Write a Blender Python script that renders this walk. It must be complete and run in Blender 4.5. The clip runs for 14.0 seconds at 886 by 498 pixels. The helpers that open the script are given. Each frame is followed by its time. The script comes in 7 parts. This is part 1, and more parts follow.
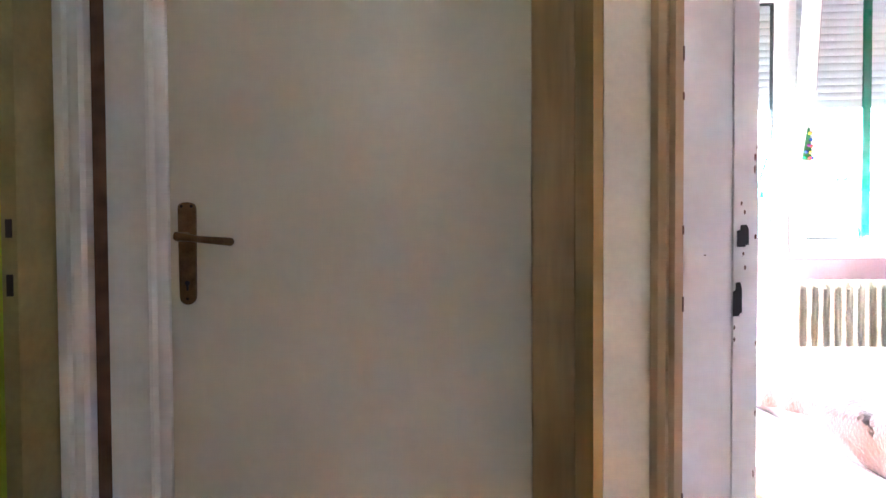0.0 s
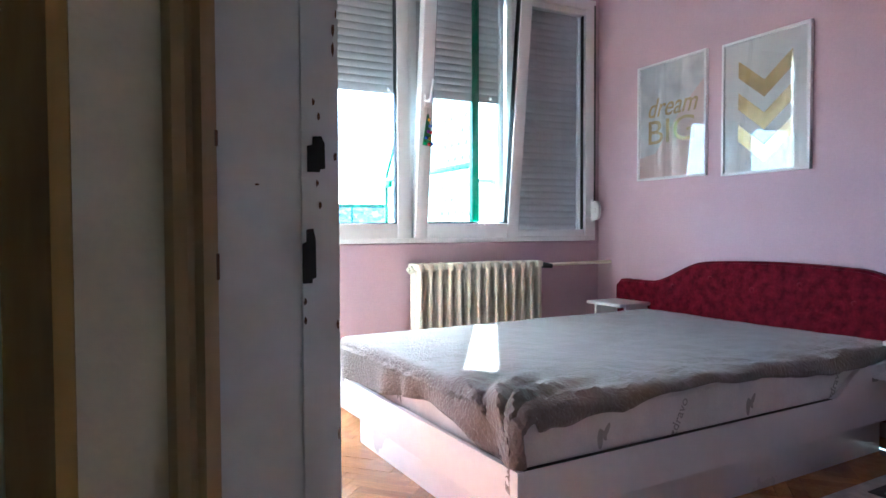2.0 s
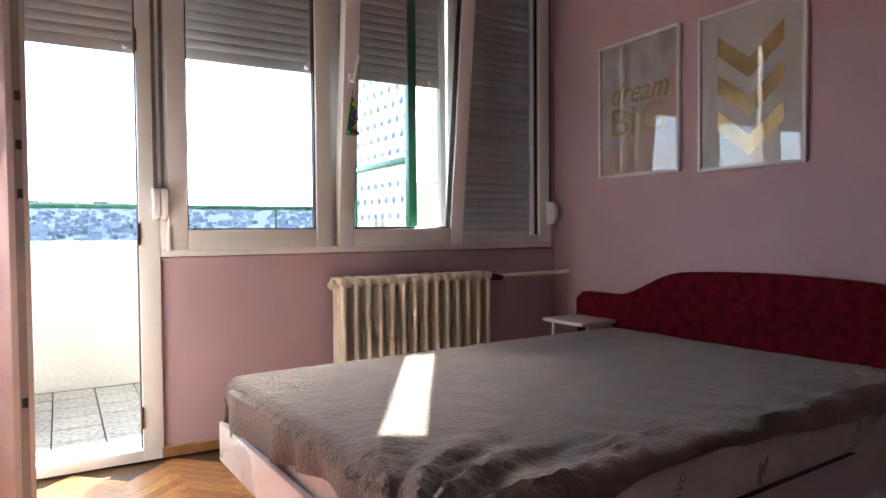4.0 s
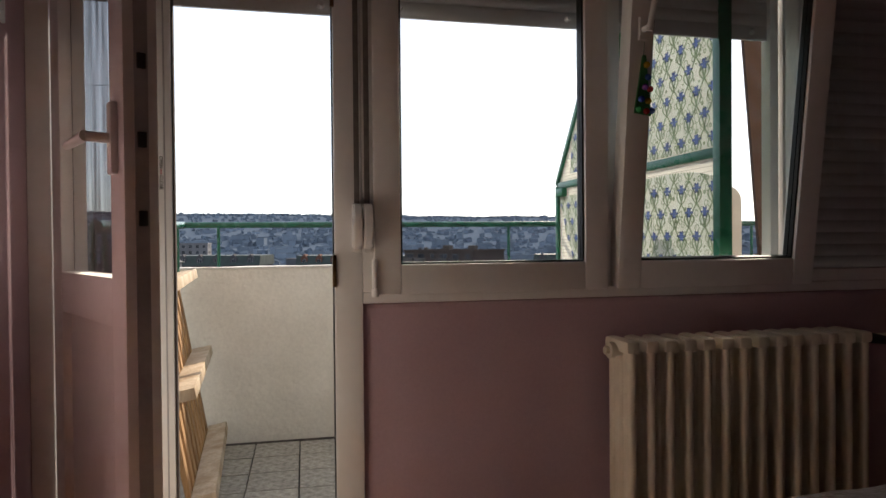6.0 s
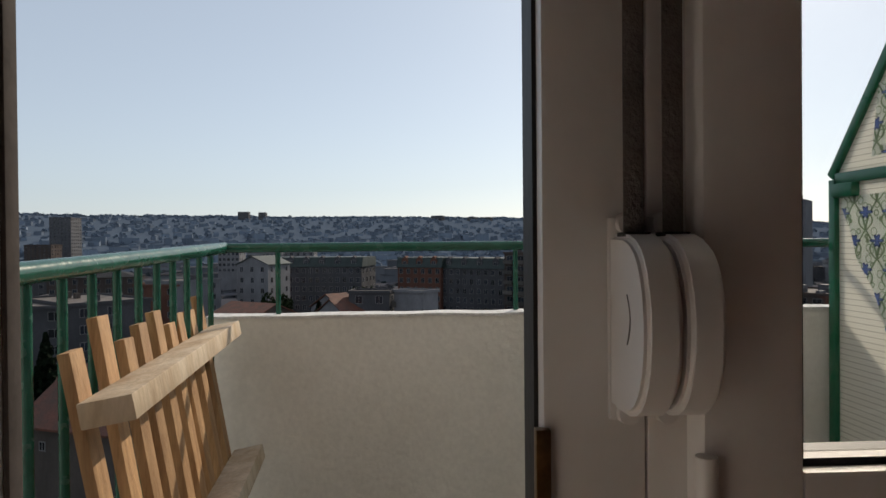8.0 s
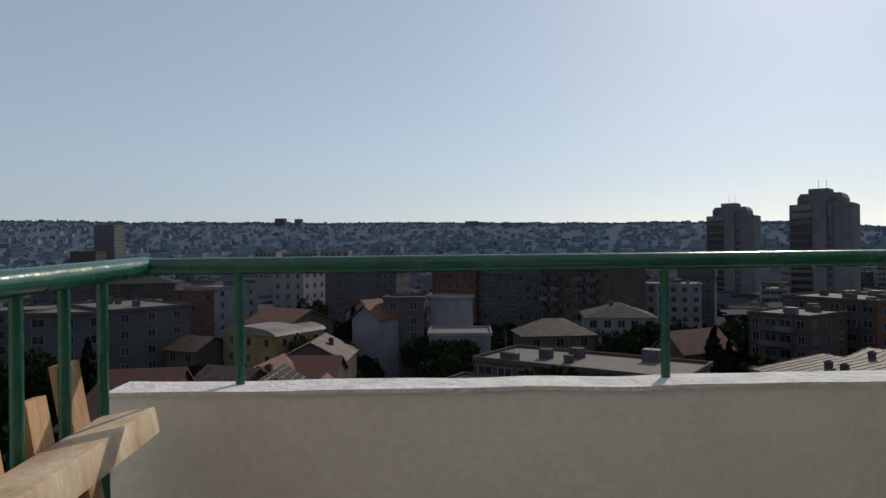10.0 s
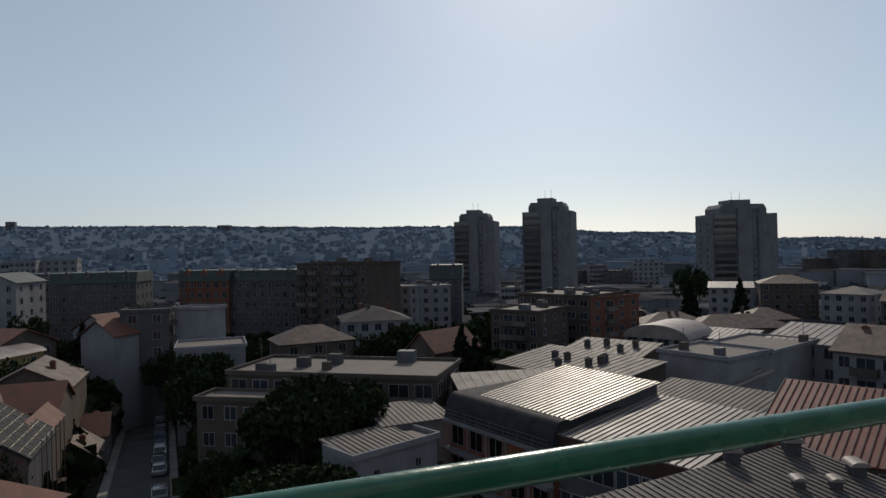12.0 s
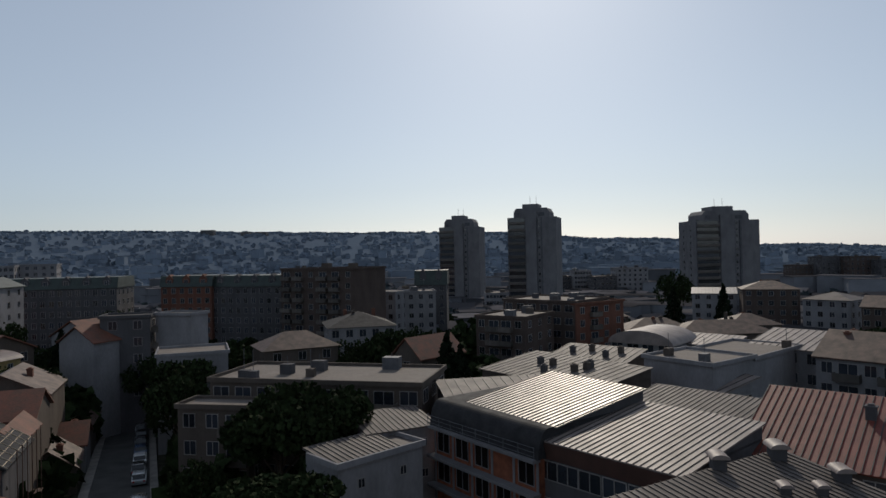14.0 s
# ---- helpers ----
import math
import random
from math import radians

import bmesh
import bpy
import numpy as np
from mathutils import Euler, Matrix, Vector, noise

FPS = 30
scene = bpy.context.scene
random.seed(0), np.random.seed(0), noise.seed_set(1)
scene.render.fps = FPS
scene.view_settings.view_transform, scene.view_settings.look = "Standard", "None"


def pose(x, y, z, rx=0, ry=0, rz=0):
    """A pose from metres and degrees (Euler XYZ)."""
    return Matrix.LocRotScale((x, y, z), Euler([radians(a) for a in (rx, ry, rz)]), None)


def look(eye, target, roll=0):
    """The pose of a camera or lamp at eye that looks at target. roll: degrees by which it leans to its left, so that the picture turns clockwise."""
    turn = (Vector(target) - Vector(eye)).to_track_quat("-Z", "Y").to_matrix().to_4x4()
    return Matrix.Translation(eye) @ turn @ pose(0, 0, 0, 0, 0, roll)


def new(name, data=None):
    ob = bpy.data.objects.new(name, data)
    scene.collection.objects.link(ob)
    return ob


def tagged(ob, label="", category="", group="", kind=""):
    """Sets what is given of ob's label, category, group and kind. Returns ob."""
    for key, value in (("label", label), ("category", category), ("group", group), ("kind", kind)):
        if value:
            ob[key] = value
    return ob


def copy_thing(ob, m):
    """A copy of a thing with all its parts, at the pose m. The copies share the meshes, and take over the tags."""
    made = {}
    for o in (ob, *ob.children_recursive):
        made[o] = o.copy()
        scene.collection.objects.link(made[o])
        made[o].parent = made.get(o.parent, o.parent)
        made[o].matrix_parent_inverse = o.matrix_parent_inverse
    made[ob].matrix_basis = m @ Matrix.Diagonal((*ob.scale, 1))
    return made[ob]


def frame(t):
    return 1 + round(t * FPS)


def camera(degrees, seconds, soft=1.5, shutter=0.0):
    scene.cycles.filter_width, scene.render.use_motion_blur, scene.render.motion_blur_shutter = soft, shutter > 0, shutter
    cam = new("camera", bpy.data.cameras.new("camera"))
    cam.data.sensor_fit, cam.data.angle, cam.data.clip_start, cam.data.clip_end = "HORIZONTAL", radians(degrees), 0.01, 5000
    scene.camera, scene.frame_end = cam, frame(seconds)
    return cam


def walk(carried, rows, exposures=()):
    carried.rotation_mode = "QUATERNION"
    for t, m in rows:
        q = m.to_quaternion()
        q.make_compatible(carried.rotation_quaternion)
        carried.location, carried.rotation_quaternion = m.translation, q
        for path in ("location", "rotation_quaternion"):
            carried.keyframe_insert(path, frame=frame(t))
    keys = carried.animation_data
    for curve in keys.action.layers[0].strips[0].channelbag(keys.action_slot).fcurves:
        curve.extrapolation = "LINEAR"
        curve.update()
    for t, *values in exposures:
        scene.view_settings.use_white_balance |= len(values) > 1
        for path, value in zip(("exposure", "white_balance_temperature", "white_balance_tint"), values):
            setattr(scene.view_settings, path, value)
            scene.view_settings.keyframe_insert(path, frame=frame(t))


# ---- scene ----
cam = camera(68.5, 14.0)
PATH = [
    (0, (1.369, 1.725, 1.002), (1.239, 3.72, 0.949), -0.3),
    (0.5, (1.424, 1.814, 0.976), (1.606, 3.804, 0.915), -0.3),
    (1, (1.501, 1.91, 0.947), (1.963, 3.854, 0.881), -0.3),
    (1.5, (1.547, 2.004, 0.927), (2.232, 3.882, 0.86), -0.2),
    (2, (1.578, 2.109, 0.928), (2.469, 3.899, 0.862), -0.2),
    (2.5, (1.643, 2.196, 0.934), (2.708, 3.888, 0.868), -0.3),
    (5, (2.118, 3.023, 0.96), (2.953, 4.84, 0.922), -0.9),
    (5.5, (2.153, 3.304, 0.987), (2.731, 5.218, 0.955), -0.6),
    (6, (2.145, 3.651, 1.018), (2.562, 5.607, 0.992), -0.5),
    (6.5, (2.149, 4.01, 1.045), (2.471, 5.984, 1.02), -0.6),
    (7, (2.153, 4.356, 1.091), (2.375, 6.344, 1.067), -0.6),
    (7.5, (2.131, 4.699, 1.108), (2.286, 6.692, 1.086), -0.5),
    (8.0, (2.127, 5.028, 1.118), (2.244, 7.025, 1.1), -0.5),
    (8.2, (2.123, 5.145, 1.12), (2.23, 7.142, 1.104), -0.5),
    (10.3, (2.078, 6.125, 1.142), (2.087, 8.125, 1.143), -0.7),
    (10.5, (2.123, 6.224, 1.173), (2.177, 8.224, 1.173), -0.8),
    (11, (2.237, 6.466, 1.253), (2.487, 8.45, 1.256), -1.0),
    (11.5, (2.286, 6.572, 1.276), (2.794, 8.506, 1.282), -1.1),
    (12, (2.356, 6.628, 1.321), (3.086, 8.489, 1.322), -1.3),
    (12.5, (2.324, 6.815, 1.311), (3.144, 8.639, 1.313), -1.4),
    (13, (2.351, 6.945, 1.314), (3.212, 8.75, 1.32), -1.3),
    (13.5, (2.427, 7.018, 1.326), (3.274, 8.83, 1.335), -1.2),
    (14, (2.455, 7.068, 1.335), (3.228, 8.912, 1.352), -1.2),
]
EXPOSURES = [(0.0, 7.3, 4900, -3), (0.5, 6.65, 4800, -6), (1.0, 5.95, 4600, -10), (1.5, 5.35, 4600, -11), (2.0, 5.0, 4600, -11), (2.7, 4.5, 4700, -10), (4.0, 3.6, 6100, 6), (5.0, 2.75, 7000, 10), (5.5, 2.1, 6900, 10), (6.0, 1.35, 6800, 10), (6.5, 0.7, 6800, 8), (7.0, 0.45, 6800, 8), (8.2, 0.3, 6700, 8), (10.3, -0.1, 6350, 8), (14.0, -0.15, 6350, 8)]
walk(cam, [(t, look(eye, target, roll)) for t, eye, target, roll in PATH], EXPOSURES)

# sun and sky: the sun stands ahead of the balcony, to the right
SUN_AZ, SUN_EL = radians(31), radians(32)
world = bpy.data.worlds.new("world")
scene.world = world
world.use_nodes = True
wn = world.node_tree.nodes
sky = wn.new("ShaderNodeTexSky")
sky.sky_type, sky.sun_disc = "NISHITA", False
sky.sun_elevation, sky.sun_rotation = SUN_EL, SUN_AZ
sky.air_density, sky.dust_density, sky.ozone_density = 1.0, 0.6, 2.5
pale = wn.new("ShaderNodeHueSaturation")
pale.inputs["Saturation"].default_value = 0.6
veil = wn.new("ShaderNodeMix")
veil.data_type = "RGBA"
veil.inputs[0].default_value = 0.36
veil.inputs[7].default_value = (6.2, 7.4, 9.3, 1)
world.node_tree.links.new(sky.outputs[0], pale.inputs["Color"])
world.node_tree.links.new(pale.outputs[0], veil.inputs[6])
world.node_tree.links.new(veil.outputs[2], wn["Background"].inputs[0])
wn["Background"].inputs[1].default_value = 0.08
sun = new("sun", bpy.data.lights.new("sun", "SUN"))
sun.data.energy, sun.data.angle, sun.data.color = 2.5, radians(0.6), (1.0, 0.87, 0.72)
sun.matrix_world = look((0, 0, 50), Vector((0, 0, 50)) - Vector((math.sin(SUN_AZ) * math.cos(SUN_EL), math.cos(SUN_AZ) * math.cos(SUN_EL), math.sin(SUN_EL))))


# ---- materials ----
def material(name, colour, rough=0.5, metal=0.0, vary=0.12, scale=6.0, fine=60.0, bump=0.1, bump_scale=None, other=None, spec=0.5, coat=0.0, sheen=0.0, stretch=(1, 1, 1), island=0.0, per_object=0.0):
    m = bpy.data.materials.new(name)
    m.use_nodes = True
    nt = m.node_tree
    n, l = nt.nodes, nt.links
    b = n["Principled BSDF"]
    tc = n.new("ShaderNodeTexCoord")
    mp = n.new("ShaderNodeMapping")
    mp.inputs["Scale"].default_value = stretch
    l.new(tc.outputs["Object"], mp.inputs[0])
    big, small = n.new("ShaderNodeTexNoise"), n.new("ShaderNodeTexNoise")
    big.inputs["Scale"].default_value, small.inputs["Scale"].default_value = scale, fine
    big.inputs["Detail"].default_value, small.inputs["Detail"].default_value = 5, 3
    l.new(mp.outputs[0], big.inputs[0])
    l.new(mp.outputs[0], small.inputs[0])
    mix = n.new("ShaderNodeMix")
    mix.data_type = "RGBA"
    c2 = other or tuple(c * (1 - 2 * vary) for c in colour)
    mix.inputs[6].default_value, mix.inputs[7].default_value = (*colour, 1), (*c2, 1)
    ramp = n.new("ShaderNodeMapRange")
    ramp.inputs[1].default_value, ramp.inputs[2].default_value = 0.35, 0.7
    l.new(big.outputs[0], ramp.inputs[0])
    l.new(ramp.outputs[0], mix.inputs[0])
    hsv = n.new("ShaderNodeHueSaturation")
    l.new(mix.outputs[2], hsv.inputs["Color"])
    val = n.new("ShaderNodeMapRange")
    val.inputs[1].default_value, val.inputs[2].default_value = 0.3, 0.7
    val.inputs[3].default_value, val.inputs[4].default_value = 1 - vary * 0.6, 1 + vary * 0.6
    l.new(small.outputs[0], val.inputs[0])
    last = val.outputs[0]
    for amount, node, socket in ((per_object, "ShaderNodeObjectInfo", "Random"), (island, "ShaderNodeNewGeometry", "Random Per Island")):
        if amount:
            src = n.new(node)
            r2, mul = n.new("ShaderNodeMapRange"), n.new("ShaderNodeMath")
            r2.inputs[3].default_value, r2.inputs[4].default_value = 1 - amount, 1 + amount
            mul.operation = "MULTIPLY"
            l.new(src.outputs[socket], r2.inputs[0])
            l.new(last, mul.inputs[0])
            l.new(r2.outputs[0], mul.inputs[1])
            last = mul.outputs[0]
    l.new(last, hsv.inputs["Value"])
    l.new(hsv.outputs[0], b.inputs["Base Color"])
    rr = n.new("ShaderNodeMapRange")
    rr.inputs[3].default_value, rr.inputs[4].default_value = max(rough - 0.08, 0.02), min(rough + 0.1, 1)
    l.new(big.outputs[0], rr.inputs[0])
    l.new(rr.outputs[0], b.inputs["Roughness"])
    b.inputs["Metallic"].default_value = metal
    b.inputs["Specular IOR Level"].default_value = spec
    b.inputs["Coat Weight"].default_value = coat
    b.inputs["Sheen Weight"].default_value = sheen
    if bump:
        bp = n.new("ShaderNodeBump")
        bp.inputs["Strength"].default_value, bp.inputs["Distance"].default_value = bump, 0.01
        src = small
        if bump_scale:
            src = n.new("ShaderNodeTexNoise")
            src.inputs["Scale"].default_value, src.inputs["Detail"].default_value = bump_scale, 4
            l.new(mp.outputs[0], src.inputs[0])
        l.new(src.outputs[0], bp.inputs["Height"])
        l.new(bp.outputs[0], b.inputs["Normal"])
    return m


def glass_material(name, tint=(1, 1, 1), rough=0.0):
    m = bpy.data.materials.new(name)
    m.use_nodes = True
    b = m.node_tree.nodes["Principled BSDF"]
    b.inputs["Base Color"].default_value = (*tint, 1)
    b.inputs["Roughness"].default_value = rough
    b.inputs["Transmission Weight"].default_value = 1
    b.inputs["IOR"].default_value = 1.45
    return m


PINK = material("pink_wall_paint", (0.55, 0.385, 0.435), 0.75, vary=0.05, scale=2.0, fine=120, bump=0.06)
CREAM = material("cream_wall_paint", (0.74, 0.67, 0.52), 0.7, vary=0.06, scale=2.0, fine=90, bump=0.08)
LIME = material("lime_wall_paint", (0.55, 0.62, 0.04), 0.7, vary=0.05, scale=2, fine=90)
CEIL = material("ceiling_paint", (0.72, 0.70, 0.68), 0.8, vary=0.04, scale=1.5, fine=80)
DOOR_PAINT = material("old_gloss_door_paint", (0.64, 0.595, 0.50), 0.32, vary=0.03, scale=1.2, fine=40, bump=0.02, bump_scale=9, other=(0.615, 0.565, 0.465))
FRAME_PAINT = material("old_white_frame_paint", (0.75, 0.75, 0.745), 0.38, vary=0.05, scale=7, fine=50, bump=0.08, bump_scale=14, other=(0.71, 0.69, 0.66))
TRIM_BROWN = material("yellowed_trim_paint", (0.48, 0.33, 0.18), 0.4, vary=0.15, scale=8, fine=50, bump=0.1, stretch=(1, 1, 0.2))
OCHRE = material("ochre_reveal_paint", (0.47, 0.30, 0.10), 0.55, vary=0.12, scale=5, fine=50, bump=0.08, stretch=(1, 1, 0.2))
OLIVE = material("olive_lining_paint", (0.36, 0.30, 0.13), 0.5, vary=0.12, scale=6, fine=50, bump=0.08)
CHIP = material("bare_chipped_wood", (0.16, 0.08, 0.045), 0.8, vary=0.3, scale=30)
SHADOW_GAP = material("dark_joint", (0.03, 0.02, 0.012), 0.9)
BRASS = material("aged_brass", (0.22, 0.13, 0.06), 0.36, 0.85, vary=0.2, scale=40, fine=200, bump=0.03)
PVC = material("white_pvc", (0.78, 0.77, 0.76), 0.3, vary=0.03, scale=3, fine=40, bump=0.02)
PVC_GREY = material("grey_pvc_edge", (0.42, 0.41, 0.42), 0.45, vary=0.1, scale=8)
SLAT = material("grey_shutter_slats", (0.56, 0.55, 0.55), 0.45, vary=0.05, scale=5, fine=60, bump=0.03, per_object=0.03)
GASKET = material("black_rubber_gasket", (0.02, 0.02, 0.022), 0.6)
STRAP = material("woven_grey_strap", (0.15, 0.135, 0.13), 0.8, vary=0.15, scale=40, fine=300, bump=0.3)
GLASS = glass_material("window_glass")
PIC_GLASS = glass_material("picture_glass")
RADIATOR = material("cream_radiator_enamel", (0.80, 0.725, 0.585), 0.35, vary=0.05, scale=4, fine=40, bump=0.04)
BLACK = material("black_plastic", (0.02, 0.02, 0.02), 0.45)
WHITE_BOARD = material("white_melamine", (0.78, 0.76, 0.77), 0.28, vary=0.03, scale=2, fine=30, bump=0.01)
MATTRESS = material("quilted_mattress_ticking", (0.76, 0.73, 0.71), 0.8, vary=0.06, scale=9, fine=150, bump=0.5, bump_scale=13)
MATTRESS_PRINT = material("grey_mattress_print", (0.40, 0.38, 0.36), 0.8)
BLANKET = material("taupe_fleece_blanket", (0.205, 0.168, 0.150), 0.95, vary=0.12, scale=9, fine=120, bump=0.8, bump_scale=90, sheen=0.35, other=(0.16, 0.13, 0.114))
VELVET = material("crimson_velvet", (0.135, 0.004, 0.015), 0.85, vary=0.28, scale=22, fine=90, bump=0.4, bump_scale=30, sheen=0.03, spec=0.08)
RUG_WHITE = material("white_rug_pile", (0.62, 0.60, 0.57), 0.95, vary=0.15, scale=30, fine=300, bump=0.6)
RUG_BLACK = material("black_rug_pile", (0.025, 0.025, 0.03), 0.95, vary=0.2, scale=30, fine=300, bump=0.6)
PARQUET = material("oak_parquet_block", (0.50, 0.25, 0.09), 0.22, vary=0.18, scale=14, fine=90, bump=0.05, other=(0.36, 0.16, 0.05), stretch=(1, 6, 1), per_object=0.22, coat=0.3)
PARQUET_REST = material("oak_parquet_field", (0.50, 0.25, 0.09), 0.22, vary=0.18, scale=14, fine=90, bump=0.05, other=(0.36, 0.16, 0.05), island=0.22, coat=0.3)
SUBFLOOR = material("dark_subfloor", (0.10, 0.05, 0.02), 0.7)
SKIRTING = material("oak_skirting", (0.38, 0.20, 0.08), 0.4, vary=0.15, scale=12, fine=80)
PINK_PLASTIC = material("pale_pink_plastic", (0.75, 0.50, 0.52), 0.35, vary=0.03)
PAPER = material("white_print_paper", (0.80, 0.79, 0.78), 0.7, vary=0.02)
MARBLE = material("marble_print", (0.80, 0.78, 0.77), 0.6, vary=0.05, scale=6, fine=14, other=(0.52, 0.50, 0.52))
BLUSH = material("blush_print", (0.72, 0.56, 0.53), 0.6, vary=0.03)
GOLD = material("gold_foil_print", (0.60, 0.43, 0.20), 0.35, 0.6, vary=0.15, scale=8, fine=30)
PARAPET = material("white_rendered_parapet", (0.76, 0.745, 0.70), 0.85, vary=0.08, scale=3, fine=70, bump=0.5, bump_scale=34, other=(0.66, 0.645, 0.60))
PARAPET_TOP = material("rough_white_render", (0.74, 0.74, 0.74), 0.9, vary=0.12, scale=20, fine=120, bump=0.9, bump_scale=60)
TERRAZZO = material("speckled_terrazzo_tile", (0.42, 0.39, 0.33), 0.6, vary=0.3, scale=34, fine=110, bump=0.1, other=(0.20, 0.18, 0.15), per_object=0.1)
GROUT = material("dirty_grout", (0.07, 0.06, 0.05), 0.95, vary=0.3, scale=30)
GREEN_PAINT = material("green_gloss_paint", (0.015, 0.155, 0.075), 0.28, vary=0.15, scale=14, fine=60, bump=0.15, bump_scale=26)
GREEN_RAIL = material("weathered_green_rail_paint", (0.010, 0.085, 0.055), 0.25, vary=0.2, scale=16, fine=50, bump=0.2, bump_scale=22, other=(0.016, 0.11, 0.075))
PALE_WOOD = material("weathered_pale_wood", (0.56, 0.46, 0.34), 0.75, vary=0.2, scale=12, fine=80, bump=0.25, other=(0.36, 0.25, 0.15), stretch=(1, 1, 0.3), per_object=0.15)
RAW_WOOD = material("raw_pine_slat", (0.48, 0.29, 0.14), 0.7, vary=0.22, scale=10, fine=70, bump=0.25, other=(0.30, 0.16, 0.07), stretch=(4, 4, 0.4), per_object=0.2)
SCREEN_FELT = material("grey_brush_pile", (0.07, 0.055, 0.05), 0.95, vary=0.2, scale=60)
LETTER = material("black_lettering", (0.03, 0.03, 0.03), 0.6)
LETTER_RED = material("red_lettering", (0.6, 0.03, 0.02), 0.6)
BROWN_CLOTH = material("brown_weathered_plank", (0.09, 0.05, 0.035), 0.9, vary=0.2, scale=10, bump=0.3)
WIRE = material("thin_white_cable", (0.7, 0.7, 0.68), 0.5)


def mesh_material():
    """Dark insect netting: fine threads with open space between them."""
    m = bpy.data.materials.new("dark_insect_net")
    m.use_nodes = True
    n, l = m.node_tree.nodes, m.node_tree.links
    b, out = n["Principled BSDF"], n["Material Output"]
    b.inputs["Base Color"].default_value = (0.035, 0.028, 0.028, 1)
    b.inputs["Roughness"].default_value = 0.8
    clear, mix = n.new("ShaderNodeBsdfTransparent"), n.new("ShaderNodeMixShader")
    tc, noise_t = n.new("ShaderNodeTexCoord"), n.new("ShaderNodeTexNoise")
    mp = n.new("ShaderNodeMapping")
    mp.inputs["Scale"].default_value = (90, 90, 2)
    noise_t.inputs["Scale"].default_value = 1.0
    l.new(tc.outputs["Object"], mp.inputs[0])
    l.new(mp.outputs[0], noise_t.inputs[0])
    r = n.new("ShaderNodeMapRange")
    r.inputs[1].default_value, r.inputs[2].default_value = 0.35, 0.65
    r.inputs[3].default_value, r.inputs[4].default_value = 0.5, 0.88
    l.new(noise_t.outputs[0], r.inputs[0])
    l.new(r.outputs[0], mix.inputs[0])
    l.new(clear.outputs[0], mix.inputs[1])
    l.new(b.outputs[0], mix.inputs[2])
    l.new(mix.outputs[0], out.inputs[0])
    return m


